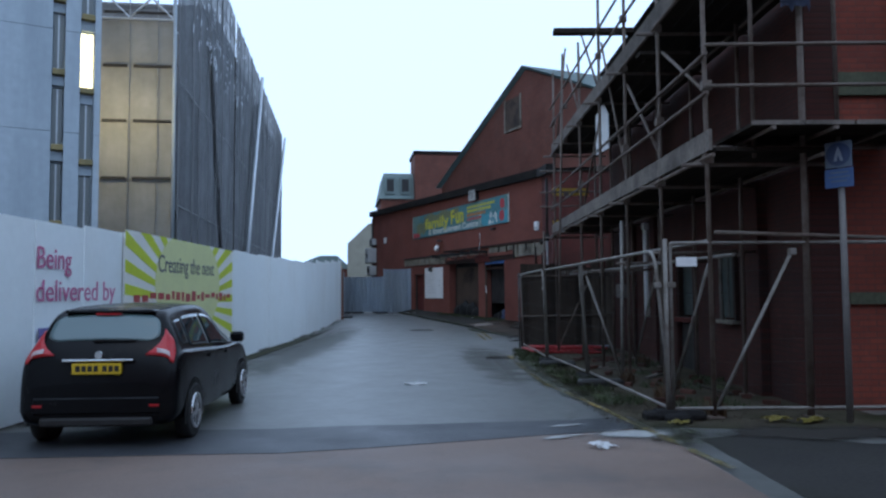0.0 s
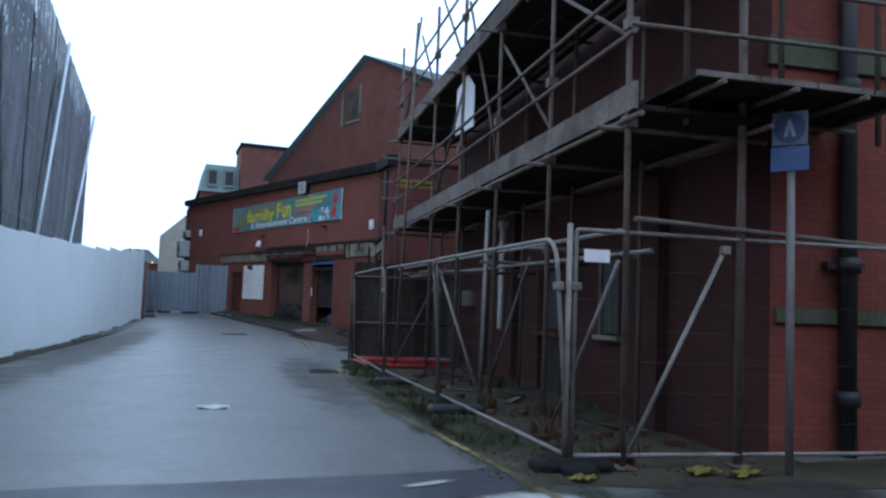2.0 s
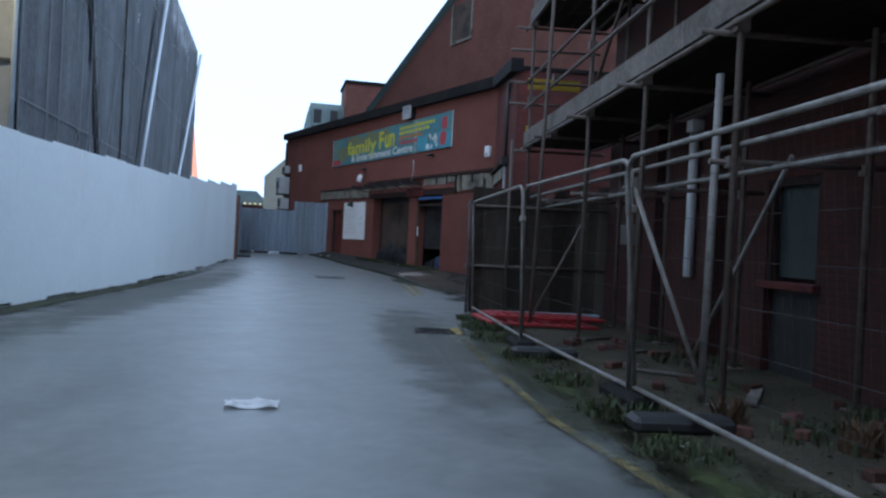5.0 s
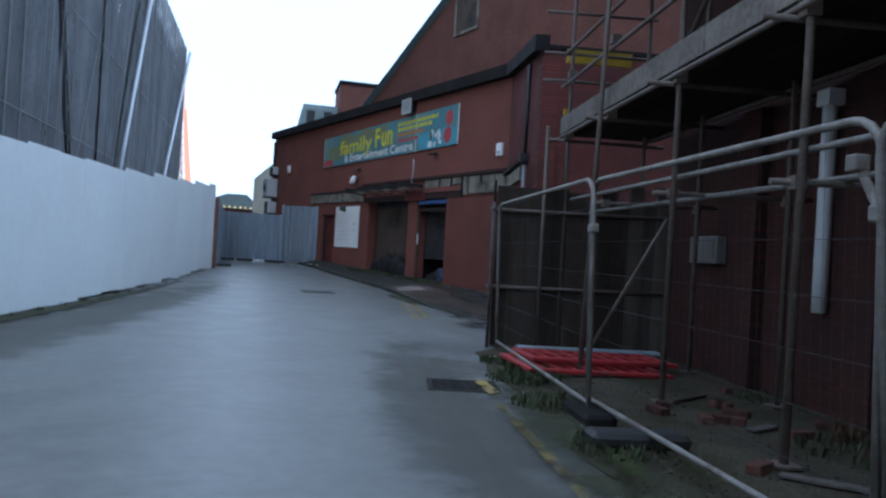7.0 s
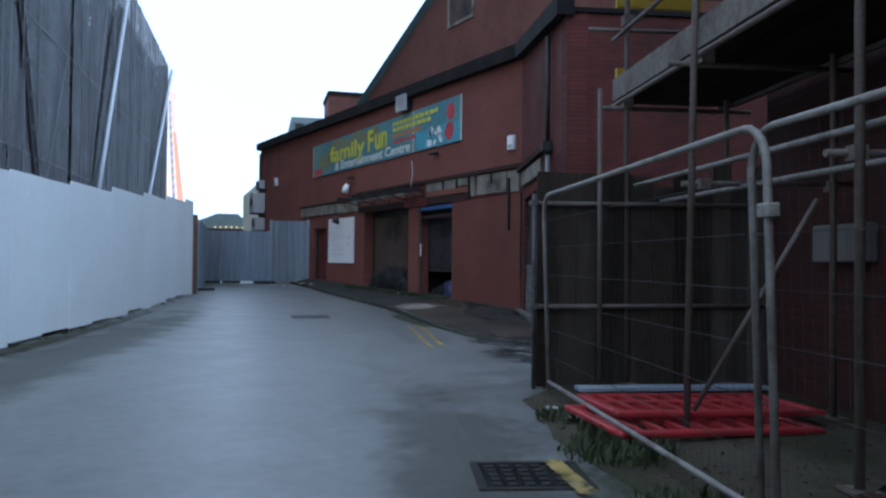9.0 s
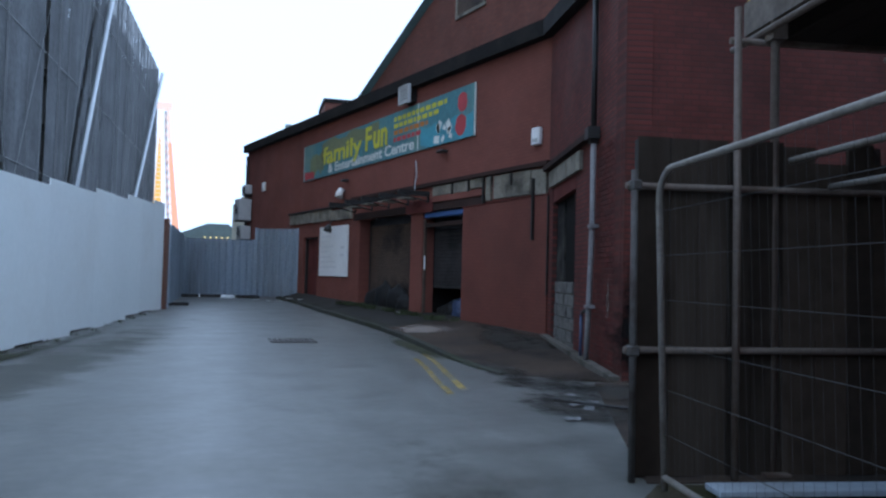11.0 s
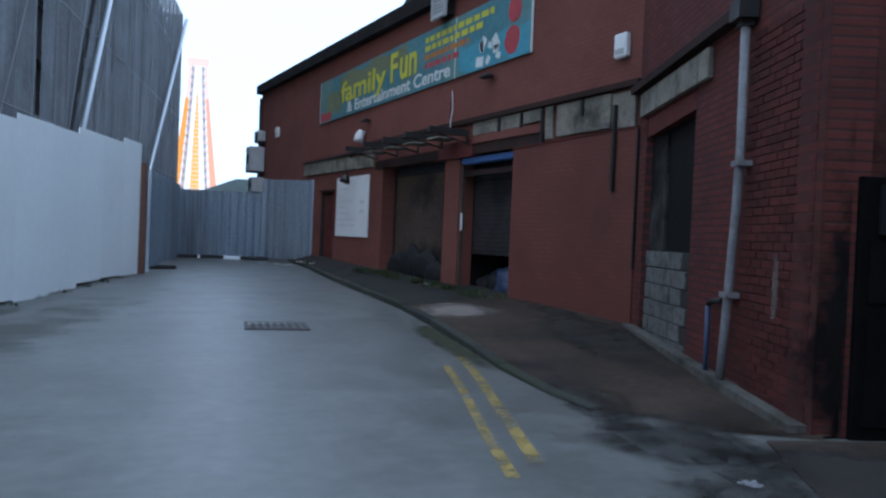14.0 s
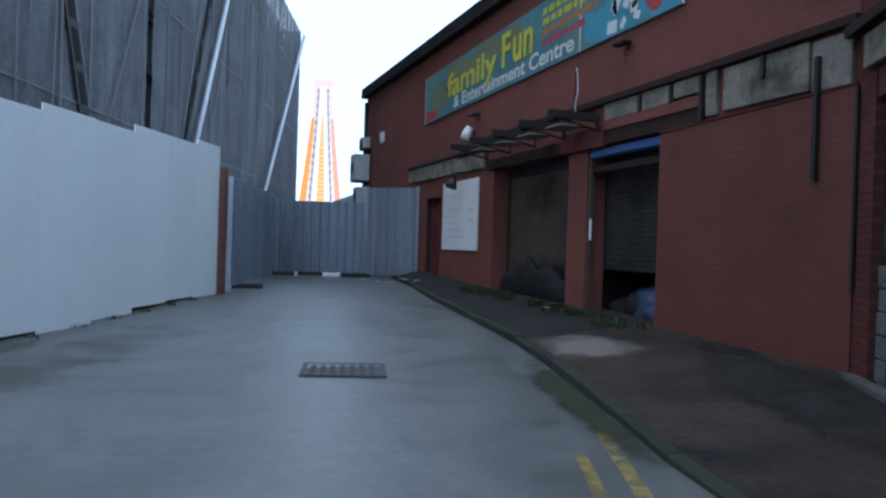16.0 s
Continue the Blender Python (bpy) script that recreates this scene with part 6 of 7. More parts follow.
part("reflector", tube([(-0.01, -0.045, 0.94), (-0.045, -0.075, 0.95)], 0.075, 14), M_white, bo)

# ---- hoarding print ----
def hpose(s, z):
    """Letters that read along the hoarding, facing the alley."""
    return ALLEY @ Matrix.Translation((hoard_x(s) + 0.016, s, z)) @ pose(0, 0, 0, 90, 0, 90)


def build_prints():
    ad = thing("hoarding_print", None, "white board print with pink words, part of the hoarding", "poster")
    M_pink = mat("pink_print", (0.56, 0.16, 0.30), 0.6, vary=0.1, scale=4, fine=20, bump=0)
    M_violet = mat("violet_print", (0.16, 0.15, 0.36), 0.6, vary=0.1, scale=4, fine=20, bump=0)
    lettering("Being", 0.40, hpose(0.0, 1.84) @ Matrix.Diagonal((1.0, 0.95, 1, 1)), M_pink, ad)
    lettering("delivered by", 0.40, hpose(0.0, 1.44) @ Matrix.Diagonal((1.12, 0.95, 1, 1)), M_pink, ad)
    part("logo_block", box((0.03, 0.05, 0.62), (0.036, 0.55, 1.12), ALLEY @ Matrix.Translation((hoard_x(0.3), 0, 0))), M_violet, ad)
    part("logo_block", box((0.03, 0.62, 0.8), (0.036, 0.8, 1.18), ALLEY @ Matrix.Translation((hoard_x(0.3), 0, 0))), M_violet, ad)
    sb = thing("sunburst_poster", None, "yellow-green sunburst poster on the white hoarding", "poster")
    M_pale = mat("pale_yellow_print", (0.70, 0.72, 0.36), 0.6, vary=0.08, scale=2, fine=15, bump=0)
    M_lime = mat("lime_print", (0.56, 0.64, 0.05), 0.6, vary=0.1, scale=2, fine=15, bump=0)
    M_wht = mat("poster_white", (0.80, 0.80, 0.74), 0.6, vary=0.06, scale=2, fine=15, bump=0)
    M_redp = mat("poster_red", (0.45, 0.08, 0.08), 0.6, vary=0.15, scale=3, fine=15, bump=0)
    M_ink = mat("poster_ink", (0.10, 0.11, 0.14), 0.6, vary=0.1, scale=3, fine=15, bump=0)
    s0, s1, z0, z1 = 2.42, 8.35, 0.3, 2.5
    m = ALLEY @ Matrix.Translation((hoard_x(5.4) + 0.016, 0, 0)) @ pose(0, 0, 0, 0, 0, 90)
    part("sheet", box((s0, -0.008, z0), (s1, 0.0, z1), m), M_wht, sb)
    cx, cz = (s0 + s1) / 2, 1.35
    def clip(px, pz):
        k = 1.0
        for lim, c, d in ((s0, cx, px - cx), (s1, cx, px - cx)):
            if d and 0 < (lim - c) / d < k:
                k = (lim - c) / d
        for lim, c, d in ((z0, cz, pz - cz), (z1, cz, pz - cz)):
            if d and 0 < (lim - c) / d < k:
                k = (lim - c) / d
        return (cx + (px - cx) * k, cz + (pz - cz) * k)
    for i in range(30):
        a0 = i * math.tau / 30
        a1 = a0 + math.tau / 60
        sx, sz = 6.0, 3.2
        inner = 0.28
        p = [clip(cx + sx * math.cos(a), cz + sz * math.sin(a)) for a in (a0, a1)]
        q = [(cx + (x - cx) * inner, cz + (z - cz) * inner) for x, z in p]
        part("ray", prism([q[0], p[0], p[1], q[1]], 0.002, m @ Matrix.Translation((0, -0.011, 0))), M_lime, sb)
    oval = [(cx + 0.1 + 1.85 * math.cos(a * math.tau / 40), min(cz + 0.35 + 1.0 * math.sin(a * math.tau / 40), z1 - 0.01)) for a in range(40)]
    part("oval", prism(oval, 0.002, m @ Matrix.Translation((0, -0.014, 0))), M_pale, sb)
    lettering("Creating the next", 0.42, m @ Matrix.Translation((3.75, -0.017, 1.9)) @ pose(0, 0, 0, 90, 0, 0) @ Matrix.Diagonal((1.05, 1, 1, 1)), M_ink, sb)
    x = 2.75
    while x < 8.0:
        w = random.uniform(0.12, 0.3)
        part("print_bar", box((x, -0.02, 1.38 + random.uniform(0, 0.08)), (x + w, -0.015, 1.46 + random.uniform(0.04, 0.12)), m), M_redp, sb)
        x += w + 0.1


build_prints()


# ---- the parked car ----
def build_car():
    c = thing("car", pose(-1.64, 4.79, 0, 0, 0, -20.2) @ Matrix.Diagonal((0.90, 1.0, 0.95, 1)), "black five-door hatchback parked beside the white hoarding", "car")
    M_body = mat("black_car_paint", (0.006, 0.006, 0.007), 0.24, vary=0.1, scale=3, fine=20, bump=0.0, coat=0.0, rough_vary=0.04, spec=0.14)
    M_glass = glass_mat("car_glass", (0.02, 0.03, 0.035), 0.04)
    M_tyre = mat("tyre_rubber", (0.016, 0.016, 0.016), 0.85, vary=0.2, scale=8, fine=40, bump=0.2)
    M_alloy = mat("alloy_rim", (0.5, 0.5, 0.51), 0.3, metal=0.8, vary=0.1, scale=8, fine=30, bump=0)
    M_tail = mat("red_tail_light", (0.42, 0.012, 0.018), 0.35, vary=0.1, scale=8, fine=30, bump=0)
    M_plate_y = mat("yellow_plate", (0.60, 0.40, 0.02), 0.4, vary=0.05, scale=8, fine=30, bump=0)
    M_chrome = mat("chrome_strip", (0.6, 0.6, 0.6), 0.15, metal=1.0, vary=0.05, scale=8, fine=30, bump=0)
    st = [  # y, floor, sill width, belt width, belt height, roof width, roof height
        (-0.63, 0.34, 0.68, 0.72, 0.56, 0.66, 0.66), (-0.60, 0.27, 0.79, 0.80, 0.70, 0.72, 0.78), (-0.53, 0.24, 0.83, 0.83, 0.90, 0.70, 1.00), (-0.40, 0.23, 0.84, 0.845, 0.98, 0.64, 1.22),
        (-0.26, 0.22, 0.85, 0.85, 1.00, 0.58, 1.40), (0.0, 0.22, 0.85, 0.855, 0.99, 0.57, 1.445), (0.5, 0.20, 0.85, 0.86, 0.97, 0.58, 1.475), (1.1, 0.20, 0.85, 0.86, 0.94, 0.575, 1.46),
        (1.6, 0.20, 0.85, 0.86, 0.92, 0.56, 1.36), (2.0, 0.20, 0.85, 0.86, 0.91, 0.58, 1.19), (2.4, 0.22, 0.85, 0.85, 0.90, 0.64, 1.00), (2.85, 0.22, 0.84, 0.82, 0.82, 0.66, 0.91), (3.15, 0.24, 0.80, 0.77, 0.70, 0.62, 0.79), (3.30, 0.30, 0.68, 0.66, 0.58, 0.52, 0.62)]
    rings = []
    for y, f, ws, wb, zb, wr, zr in st:
        half = [(0.0, f), (ws * 0.8, f), (ws, f + 0.10), (ws + 0.015, (f + zb) / 2), (wb, zb - 0.06), (wb - 0.035, zb), (wr + 0.05, zr - 0.07), (wr - 0.07, zr - 0.006), (0.0, zr + 0.02)]
        rings.append([Vector((x, y, z)) for x, z in half] + [Vector((-x, y, z)) for x, z in half[-2:0:-1]])
    n_st, n_rg = len(rings), 16

    def spline(p0, p1, p2, p3, t):
        return 0.5 * ((2 * p1) + (p2 - p0) * t + (2 * p0 - 5 * p1 + 4 * p2 - p3) * t * t + (3 * p1 - p0 - 3 * p2 + p3) * t ** 3)

    def skin(u, v, off=0.0):
        """A point of the body by station u and place v round it."""
        def row(i, vv):
            r = rings[min(max(i, 0), n_st - 1)]
            k, t = int(vv // 1), vv % 1
            return spline(r[(k - 1) % n_rg], r[k % n_rg], r[(k + 1) % n_rg], r[(k + 2) % n_rg], t)
        def at(uu, vv):
            uu = min(max(uu, 0.0), n_st - 1.0)
            k = min(int(uu), n_st - 2)
            return spline(row(k - 1, vv), row(k, vv), row(k + 1, vv), row(k + 2, vv), uu - k)
        p = at(u, v)
        if off:
            e = 0.03
            nrm = (at(u, v + e) - at(u, v - e)).cross(at(u + e, v) - at(u - e, v))
            if nrm.length > 1e-9:
                nrm.normalize()
                mid = Vector((0, p.y if u > 3 else 0.6, 0.7))
                p = p + (nrm if nrm.dot(p - mid) > 0 else -nrm) * off
        return p

    def station(y):
        for k in range(n_st - 1):
            if st[k][0] <= y <= st[k + 1][0]:
                return k + (y - st[k][0]) / (st[k + 1][0] - st[k][0])
        return 0.0
    bm = bmesh.new()
    nu, nv = 3, 3
    grid = [[bm.verts.new(skin(i / nu, j / nv)) for j in range(n_rg * nv)] for i in range((n_st - 1) * nu + 1)]
    for a, b in zip(grid, grid[1:]):
        for i in range(len(a)):
            j = (i + 1) % len(a)
            bm.faces.new((a[i], a[j], b[j], b[i])).smooth = True
    bm.faces.new(grid[0][::-1])
    bm.faces.new(grid[-1])
    bmesh.ops.recalc_face_normals(bm, faces=bm.faces)
    body = part("body", bm, M_body, c)

    def on_skin(name, place, material, label="", off=0.006, na=10, nb=8):
        """A thin curved pane that follows the body; place(a, b) gives station and place round it."""
        b2 = bmesh.new()
        g = [[b2.verts.new(skin(*place(i / na, j / nb), off)) for i in range(na + 1)] for j in range(nb + 1)]
        for r0, r1 in zip(g, g[1:]):
            for i in range(na):
                b2.faces.new((r0[i], r0[i + 1], r1[i + 1], r1[i])).smooth = True
        bmesh.ops.recalc_face_normals(b2, faces=b2.faces)
        bmesh.ops.solidify(b2, geom=b2.faces[:], thickness=0.004)
        return part(name, b2, material, c, label)
    M_lens = mat("pale_lamp_lens", (0.5, 0.42, 0.42), 0.3, vary=0.1, scale=8, fine=30, bump=0)
    for sgn in (1, -1):
        flip = (lambda v: v) if sgn > 0 else (lambda v: 16 - v)
        for lo, hi in (((0.04, 0.80), (0.10, 0.74)), ((0.86, 1.92), (0.80, 1.36))):
            on_skin("side_window", lambda a, b: (station((lo[0] + (hi[0] - lo[0]) * b) * (1 - a) + (lo[1] + (hi[1] - lo[1]) * b) * a), flip(5.12 + 0.72 * b)), M_glass)
        on_skin("quarter_window", lambda a, b: (station((-0.22 + 0.06 * b) * (1 - a) + (-0.02 + 0.05 * b) * a), flip(5.2 + 0.6 * b)), M_glass)
        # tall red lamp that narrows up the pillar
        on_skin("tail_light", lambda a, b: (1.8 + 1.3 * b, flip((7.3 - 0.75 * b) * (1 - a) + (4.95 + 0.65 * b) * a)), M_tail, "glossy red tail light", 0.014)
        on_skin("lamp_lens", lambda a, b: (1.92 + 0.2 * b, flip(7.05 - 0.9 * a)), M_lens, "pale lens band of the tail light", 0.019, 4, 4)
        part("fog_reflector", box((sgn * 0.62 - 0.05, -0.652, 0.44), (sgn * 0.62 + 0.05, -0.64, 0.465)), M_tail, c)
        mir = part("door_mirror", box((sgn * 0.88 - 0.02, 1.72, 0.94), (sgn * 0.88 + 0.16 * sgn, 1.86, 1.08), None, 0.03), M_body, c)
        part("door_handle", box((sgn * 0.868, 0.62, 0.84), (sgn * 0.885, 0.82, 0.875)), M_body, c)
        part("door_handle", box((sgn * 0.868, 1.5, 0.82), (sgn * 0.885, 1.7, 0.855)), M_body, c)
        for y in (0.0, 2.49):
            arch = bmesh.new()
            vs = [arch.verts.new((sgn * 0.868, y + 0.365 * math.cos(a * math.pi / 16), 0.30 + 0.365 * math.sin(a * math.pi / 16))) for a in range(17)]
            vs += [arch.verts.new((sgn * 0.868, y - 0.365, 0.2)), arch.verts.new((sgn * 0.868, y + 0.365, 0.2))]
            arch.faces.new(vs)
            bmesh.ops.solidify(arch, geom=arch.faces[:], thickness=0.01)
            part("wheel_arch", arch, M_black, c)
            w = part("wheel", tube([(sgn * 0.72, y, 0.30), (sgn * 0.73, y, 0.30), (sgn * 0.875, y, 0.30), (sgn * 0.885, y, 0.30)], [0.27, 0.30, 0.30, 0.27], 24), M_tyre, c)
            part("rim", tube([(sgn * 0.882, y, 0.30), (sgn * 0.889, y, 0.30)], 0.195, 20), M_black, w)
            bm2 = bmesh.new()
            for k in range(7):
                a = k * math.tau / 7
                add_box(bm2, (-0.006, -0.022, 0.03), (0.006, 0.022, 0.19), Matrix.Translation((sgn * 0.893, y, 0.30)) @ Matrix.Rotation(a, 4, "X"))
            add_tube(bm2, [(sgn * 0.893, y + 0.185 * math.cos(a * math.tau / 20), 0.30 + 0.185 * math.sin(a * math.tau / 20)) for a in range(21)], 0.014, 5)
            add_tube(bm2, [(sgn * 0.886, y, 0.30), (sgn * 0.90, y, 0.30)], 0.045, 10)
            part("spokes", bm2, M_alloy, w, "silver alloy spokes")
    # rear glass, plate, trim
    def rear_place(a, b):
        inset = 0.42 * (2 * abs(b - 0.5)) ** 4
        return (2.42 + 1.3 * b, 6.95 + inset * 0.7 - 0.12 * b + (2.1 - 1.4 * inset + 0.24 * b) * a)
    # Rear glass is paler: the bright sky in it is put into the colour.
    on_skin("rear_window", rear_place, glass_mat("sky_toned_car_glass", (0.085, 0.13, 0.135), 0.2), "", 0.006, 14, 10)
    part("wiper", tube([(0.0, -0.50, 1.09), (-0.1, -0.51, 1.11), (0.36, -0.50, 1.11)], 0.010, 6), M_black, c)
    part("spoiler", box((-0.50, -0.335, 1.395), (0.50, -0.16, 1.43), None, 0.016), M_body, c)
    part("brake_lamp", box((-0.14, -0.345, 1.375), (0.14, -0.325, 1.394)), M_tail, c)
    part("bumper", boxes(((-0.72, -0.645, 0.32), (0.72, -0.55, 0.58)), bevel=0.06), M_body, c)
    part("lower_bumper", box((-0.6, -0.655, 0.24), (0.6, -0.56, 0.33), None, 0.02), M_black, c)
    pl = part("number_plate", box((-0.26, -0.645, 0.775), (0.26, -0.60, 0.885)), M_plate_y, c, "yellow number plate")
    for i in range(7):
        x = -0.22 + i * 0.064 + (0.03 if i > 3 else 0)
        part("print_bar", box((x, -0.648, 0.80), (x + 0.045, -0.6455, 0.86)), M_black, pl)
    part("chrome_strip", box((-0.38, -0.625, 0.90), (0.38, -0.56, 0.925), None, 0.006), M_chrome, c, "chrome tailgate strip")
    part("badge", tube([(0, -0.60, 0.965), (0, -0.52, 0.965)], 0.040, 12), M_chrome, c)
    # bonnet front lamps
    for sgn in (1, -1):
        part("headlight", box((sgn * 0.62 - 0.12, 2.98, 0.62), (sgn * 0.62 + 0.12, 3.16, 0.74), None, 0.03), M_chrome, c)
    return c


build_car()


# ---- litter and weeds ----
def crumpled(size, seed):
    bm = bmesh.new()
    n = 7
    g = [[bm.verts.new(((i / n - 0.5) * size[0] + 0.02 * noise.noise(Vector((i, j, seed))), (j / n - 0.5) * size[1] + 0.03 * noise.noise(Vector((i, j + 9, seed))), size[2] * (0.5 + 0.5 * noise.noise(Vector((i * 0.6, j * 0.7, seed)))))) for i in range(n + 1)] for j in range(n + 1)]
    for a, b in zip(g, g[1:]):
        for i in range(n):
            bm.faces.new((a[i], a[i + 1], b[i + 1], b[i]))
    bmesh.ops.solidify(bm, geom=bm.faces[:], thickness=0.004)
    low = min(v.co.z for v in bm.verts)
    for v in bm.verts:
        v.co.z -= low
    return bm


def litter(x, y, w, d, turn, material=M_paper, label="crumpled white paper lying on the wet road", lift=0.0, h=0.05):
    ob = part("litter", crumpled((w, d, h), x * 7 + y), material)
    ob.matrix_world = pose(x, y, ground_z(y) + lift, 0, 0, turn)
    return tagged(ob, label, "litter", "litter")


litter(2.92, 7.80, 0.37, 0.24, -20, h=0.08)
litter(2.62, 2.15, 0.24, 0.18, 10, lift=0.012, h=0.08)
M_paleroad = soft_mat("pale_concrete_repair", (0.32, 0.32, 0.31), 0.6, 0.95, 0.5, 5.0)
for x, y, w, d, turn in ((3.3, 2.55, 0.75, 0.38, -20), (2.55, 2.75, 0.48, 0.12, 5), (2.95, 3.3, 0.42, 0.10, 0)):
    soft_patch("patch", pose(x, y, 0, 0, 0, turn), (w * 0.85, d * 0.85), M_paleroad, lambda px, py: 0.022, "pale worn concrete repair patch in the road", "road patch")
M_edgepaper = mat("dirty_litter", (0.34, 0.34, 0.35), 0.8, vary=0.3, scale=9, fine=40, bump=0.2)
AL2 = lambda n, s: (ALLEY @ Vector((n, s, 0))).to_2d()
for n, s, w, d in ((-0.54, 14.93, 0.2, 0.13), (-0.47, 14.69, 0.24, 0.10), (-0.8, 14.13, 0.17, 0.12), (-0.4, 15.6, 0.13, 0.1), (0.36, 14.3, 0.24, 0.07), (-0.3, 15.1, 0.1, 0.07), (0.1, 14.9, 0.12, 0.06)):
    p = AL2(n, s)
    litter(p.x, p.y, w, d, random.uniform(0, 180), material=M_edgepaper, label="pale scrap of litter on the yard edge", lift=0.014 if n > -0.2 else 0.01, h=0.04)
for x, y in ((13.4, 36.6), (13.7, 36.3), (13.2, 37.0), (13.9, 35.8), (12.9, 37.6)):
    litter(x, y, random.uniform(0.12, 0.3), random.uniform(0.1, 0.2), random.uniform(0, 180), label="pale litter heaped by the gate", lift=0.12 if x > 13.6 else 0.0)
for x, y in ((6.0, 27.2), (7.9, 12.9), (8.0, 13.3), (14.1, 28.7), (5.2, 5.9), (8.6, 12.3)):
    litter(x, y, 0.12, 0.1, random.uniform(0, 180), label="small scrap of white litter", lift=0.22 if x == 14.1 else (0.0 if x < 7.8 else 0.02))
M_ytape = mat("yellow_plastic", (0.28, 0.225, 0.05), 0.5, vary=0.2, scale=6, fine=20, bump=0.2)
for n, s, w in ((-0.55, -0.42, 0.2), (0.62, -0.25, 0.3), (1.0, -0.32, 0.4)):
    p = AL2(n, s)
    litter(p.x, p.y, w, 0.16, random.uniform(0, 180), M_ytape, "crumpled yellow plastic at the foot of the fence", lift=0.03, h=0.09)
# dark hose-like edging in the yard
ed = tagged(part("hose", tube([ALLEY @ Vector(p) for p in ((-0.75, 15.0, 0.06), (-0.5, 14.75, 0.06), (-0.2, 14.5, 0.06), (0.2, 14.35, 0.06), (0.9, 14.3, 0.06))], 0.016, 6), M_black), "black hose lying across the littered yard", "hose")
# black blocks under the gate
for x, y in ((10.9, 39.2), (12.9, 38.9), (11.7, 39.2), (13.0, 38.7), (9.6, 34.6)):
    tagged(part("rubber_block", box((x - 0.35, y - 0.12, ground_z(y) - 0.01), (x + 0.35, y + 0.12, ground_z(y) + 0.1), None, 0.02), M_black), "black rubber block under the gate", "block", "gate blocks")


def weeds(name, spots, label, tall=0.28, material=M_leaf):
    verts, faces = [], []
    for x, y, z, r, count in spots:
        for _ in range(count):
            a, d = random.uniform(0, math.tau), r * math.sqrt(random.random())
            bx, by = x + d * math.cos(a), y + d * math.sin(a)
            h, w, t = tall * random.uniform(0.25, 1.0), random.uniform(0.003, 0.014), random.uniform(0, math.tau)
            lean = random.uniform(0.1, 0.7) * h
            dx, dy = math.cos(t), math.sin(t)
            i = len(verts)
            verts += [(bx - dy * w, by + dx * w, z), (bx + dy * w, by - dx * w, z), (bx + dx * lean * 0.4 + dy * w, by + dy * lean * 0.4 - dx * w, z + h * 0.6), (bx + dx * lean * 0.4 - dy * w, by + dy * lean * 0.4 + dx * w, z + h * 0.6), (bx + dx * lean, by + dy * lean, z + h)]
            faces += [(i, i + 1, i + 2, i + 3), (i + 3, i + 2, i + 4)]
    me = bpy.data.meshes.new(name)
    me.from_pydata(verts, [], faces)
    me.materials.append(material)
    return tagged(new(name, me), label, "weeds", kind="stuff")


def leaf_litter():
    verts, faces = [], []
    for _ in range(4200):
        n, s = random.choice((random.uniform(-1.3, -0.5), random.uniform(-0.9, 1.45))), random.uniform(-0.3, 11.3)
        p = AL2(n, s)
        a, w, h = random.uniform(0, math.tau), random.uniform(0.008, 0.026), random.uniform(0.005, 0.018)
        c, d = math.cos(a) * w, math.sin(a) * w
        i = len(verts)
        verts += [(p.x - c, p.y - d, 0.012), (p.x + d * 0.5, p.y - c * 0.5, 0.012 + h), (p.x + c, p.y + d, 0.014), (p.x - d * 0.5, p.y + c * 0.5, 0.012 + h * 0.4)]
        faces.append((i, i + 1, i + 2, i + 3))
    me = bpy.data.meshes.new("leaf_litter")
    me.from_pydata(verts, [], faces)
    me.materials.append(mat("dead_leaves", (0.06, 0.042, 0.026), 0.8, vary=0.6, scale=9, fine=40, bump=0))
    return tagged(new("leaf_litter", me), "dead brown leaves and grit on the mossy verge", "leaves", kind="stuff")


leaf_litter()


def broken_brick(n, s, turn, tip, half):
    bm = box((-0.11, -0.05, 0.0), (0.11 if not half else 0.0, 0.05, 0.065), None, 0.006)
    for v in bm.verts:
        v.co += Vector((noise.noise(v.co * 30), noise.noise(v.co * 30 + Vector((5, 0, 0))), 0)) * 0.012
    ob = part("brick", bm, M_rubble)
    p = AL2(n, s)
    ob.matrix_world = pose(p.x, p.y, 0.008, 0, tip, turn)
    return tagged(ob, "broken grimy brick lying under the scaffold", "brick", "rubble under the scaffold")


M_rubble = mat("grimy_broken_brick", (0.075, 0.036, 0.028), 0.95, vary=0.45, scale=6, fine=30, bump=0.5, obj_random=0.4, spec=0.1)
for k in range(34):
    broken_brick(random.uniform(-0.35, 1.2), random.uniform(0.8, 9.0), random.uniform(0, 360), 0, k % 3 == 0)


def loose_board(n, s, length, turn, material, label):
    p = AL2(n, s)
    ob = part("loose_board", box((-length / 2, -0.05, 0), (length / 2, 0.05, 0.022), None, 0.004), material)
    ob.matrix_world = pose(p.x, p.y, 0.022, 0, 0, turn)
    return tagged(ob, label, "board", "boards under the scaffold")


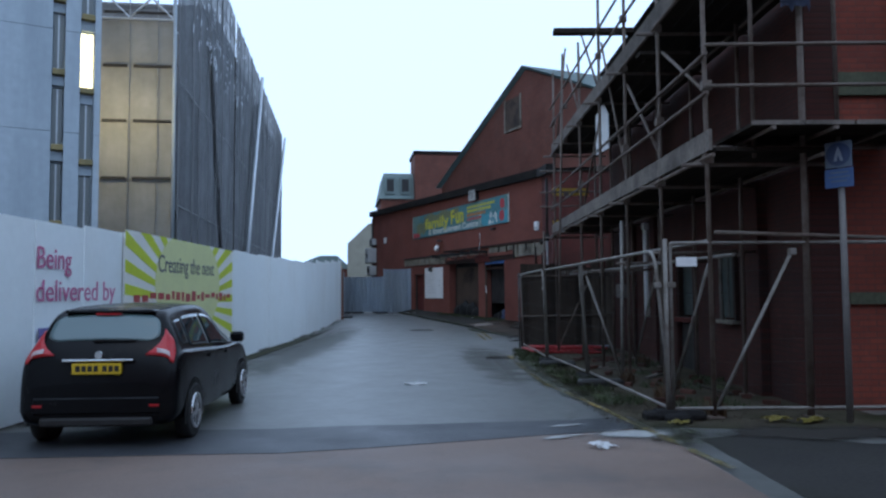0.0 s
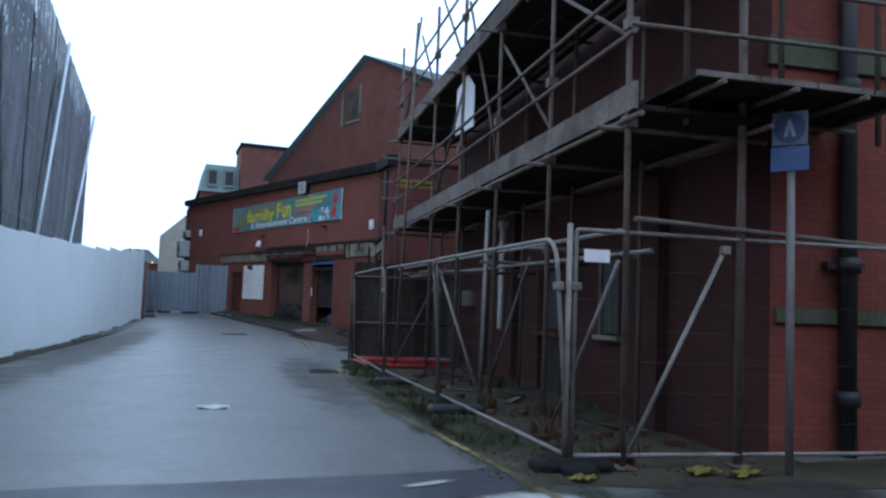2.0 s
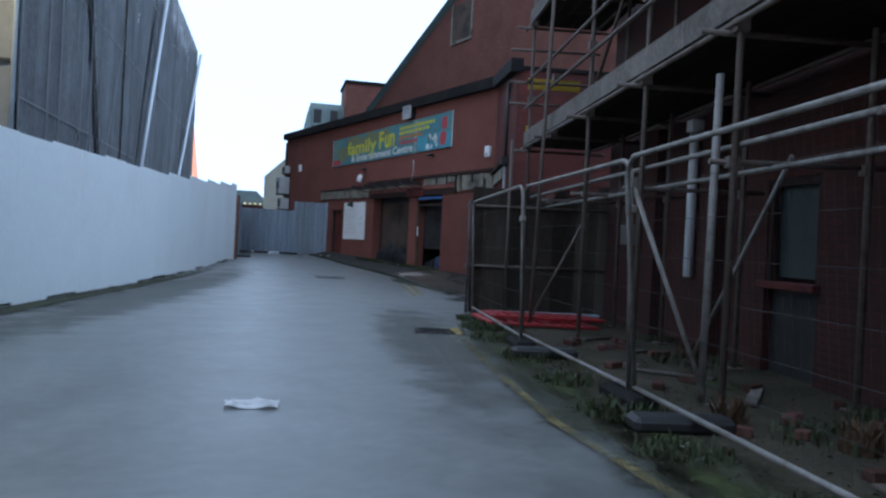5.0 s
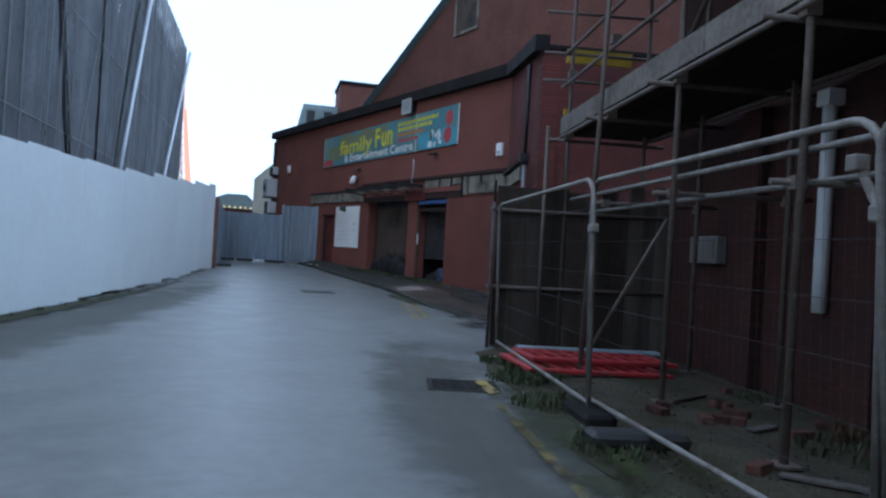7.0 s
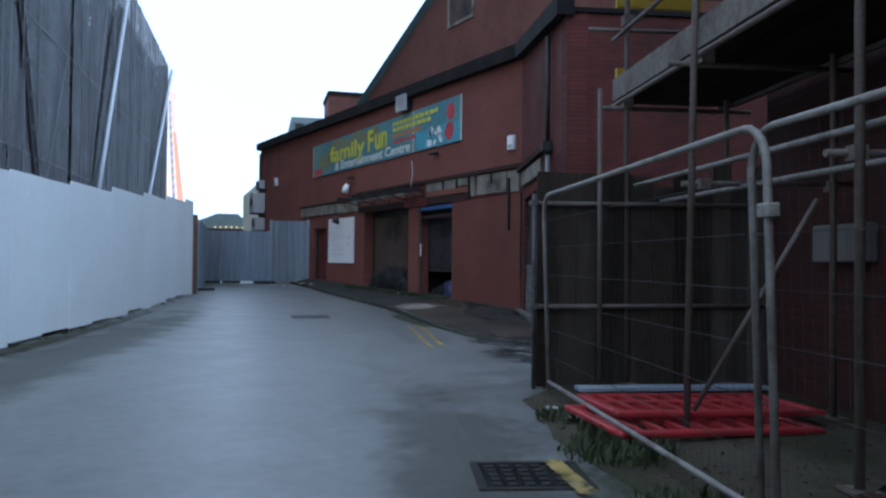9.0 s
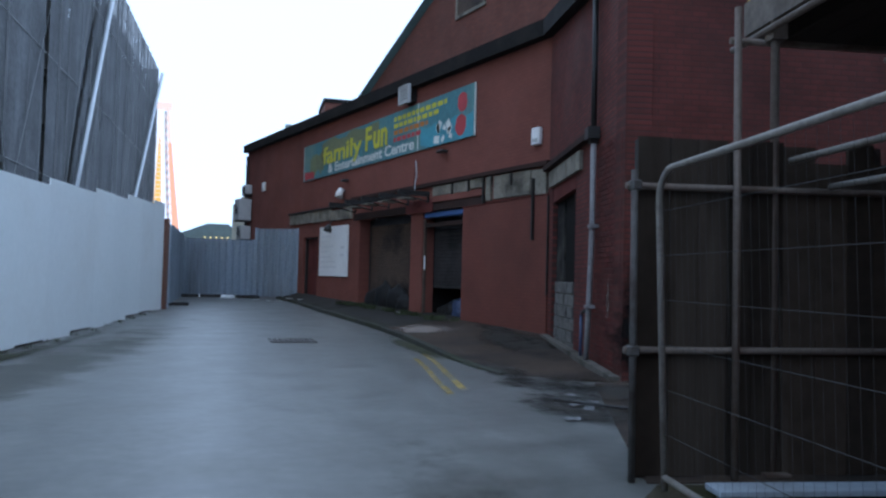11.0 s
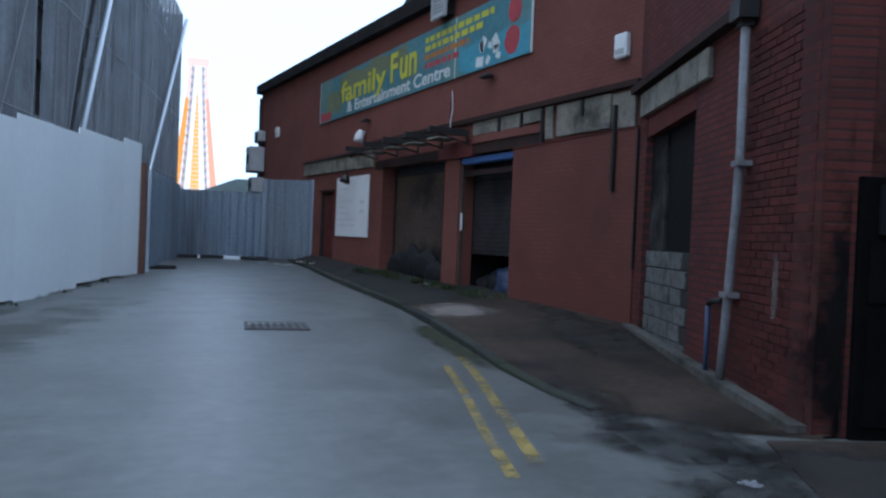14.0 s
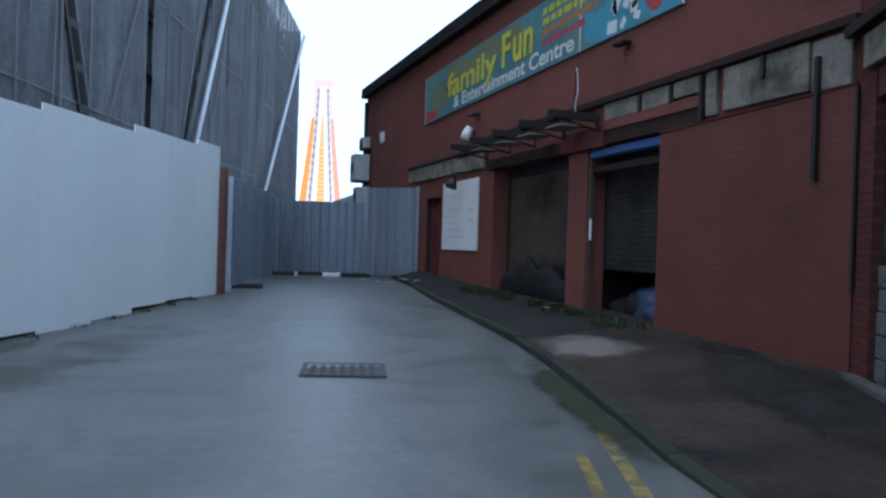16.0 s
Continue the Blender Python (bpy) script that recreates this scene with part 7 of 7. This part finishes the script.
for n, s, ln, turn, ms, label in ((0.45, 7.2, 0.35, 10, M_edging, "short pale offcut of board under the scaffold"), (0.6, 4.6, 1.1, 35, M_plank, "weathered board lying in the dirt under the scaffold"), (0.2, 5.6, 0.9, -60, M_plank, "weathered board lying in the dirt under the scaffold"),
                                  (0.9, 2.6, 1.3, 70, M_woodfence, "dark rotten board lying in the dirt under the scaffold"), (0.3, 8.4, 0.8, 15, M_woodfence, "dark rotten board lying in the dirt under the scaffold")):
    loose_board(n, s, ln, turn, ms, label)
spots = []
for n, s, r, c in ((-0.8, 1.4, 0.35, 170), (-0.9, 2.6, 0.3, 120), (-0.85, 3.7, 0.4, 260), (-1.0, 5.0, 0.3, 130), (-1.05, 6.4, 0.35, 160), (-1.1, 7.9, 0.4, 220), (-1.1, 9.2, 0.4, 420), (-0.9, 9.8, 0.3, 260), (-1.15, 10.4, 0.25, 160), (0.4, 3.0, 0.5, 160), (0.9, 6.5, 0.5, 160), (0.3, 1.0, 0.5, 160), (1.2, 3.8, 0.3, 120), (1.2, 8.5, 0.3, 90)):
    p = AL2(n, s)
    spots.append((p.x, p.y, 0.015, r, c))
weeds("weeds", spots, "rank green weeds along the mesh fence foot", 0.11)
M_deadweed = mat("orange_dead_weed", (0.07, 0.036, 0.015), 0.85, vary=0.5, scale=6, fine=30, bump=0)
for n, s, r, c in ((-0.15, 1.56, 0.13, 150), (0.35, 2.77, 0.13, 150), (-0.15, 3.54, 0.12, 130), (1.0, 6.9, 0.14, 90), (0.1, 0.2, 0.12, 90)):
    p = AL2(n, s)
    weeds("dead_weeds", [(p.x, p.y, 0.01, r, c)], "orange-brown tuft of dead weeds under the scaffold", 0.24, M_deadweed)
M_moss2 = soft_mat("bright_moss", (0.040, 0.050, 0.015), 0.95, 0.85, 1.3, 6.0)
for n, s, a, b in ((-0.95, 2.0, 0.22, 0.7), (-0.85, 3.0, 0.2, 0.6), (-1.1, 4.6, 0.18, 0.7), (0.5, 5.2, 0.5, 0.8), (1.1, 3.0, 0.35, 0.9), (-1.1, 6.2, 0.2, 0.8)):
    soft_patch("moss_patch", ALLEY @ pose(n, s, 0, 0, 0, 3), (a, b), M_moss2, lambda x, y: 0.021, "bright green moss on the dirty verge", "moss")
for n, s in ((-0.66, 3.24), (-0.85, 6.55)):
    tagged(part("rubber_block", box((n - 0.36, s - 0.13, 0.005), (n + 0.36, s + 0.13, 0.12), ALLEY, 0.035), M_black), "black rubber foot block beside the mesh fence", "block", "fence blocks")
spots = [(14.1 + random.uniform(-0.15, 0.2), y, 0.3 + ground_z(y) - 0.08, random.uniform(0.12, 0.32), random.choice((60, 150, 260, 330))) for y in (26.2, 26.6, 27.0, 27.4, 27.8, 28.2, 28.7, 29.2, 29.8, 30.4, 31.0, 31.6, 32.2)]
weeds("weeds", spots, "low green weeds on the pavement before the bays", 0.11)
p_spots = [((ALLEY @ Vector((hoard_x(s) + 0.05, s, 0))).x, (ALLEY @ Vector((hoard_x(s) + 0.05, s, 0))).y, hoard_ground(s), 0.12, 14) for s in range(12, 29)]
weeds("weeds", p_spots, "sparse dark weeds at the foot of the hoarding", 0.08)


# ---- single bricks of the corner by the drainpipe ----
def corner_bricks():
    shared = []
    for ln in (0.215, 0.1025):
        me = bpy.data.meshes.new("brick")
        bm = box((0, -0.012, 0), (ln, 0.02, 0.065), None, 0.004)
        bm.to_mesh(me)
        bm.free()
        me.materials.append(M_brick1)
        shared.append(me)
    made = 0
    row = 0
    while made < 300 and row < 44:
        z = 0.0 + row * 0.075
        u = 3.98 + (0.1125 if row % 2 else 0.0)
        k = 0
        while u < 5.3 and made < 300:
            full = u + 0.215 <= 5.41
            b = new("brick", shared[0 if full else 1])
            b.parent = bend
            b.matrix_world = BEND @ pose(u, random.uniform(-0.003, 0.002), z)
            made += 1
            u += 0.225 if full else 0.115
        row += 1


M_brick1 = mat("single_red_brick", (0.082, 0.021, 0.018), 0.88, vary=0.35, scale=3, fine=30, bump=0.4, stain=(0.05, 0.02, 0.018), stain_amount=0.6, stain_scale=1.0, obj_random=0.22, spec=0.2)
corner_bricks()
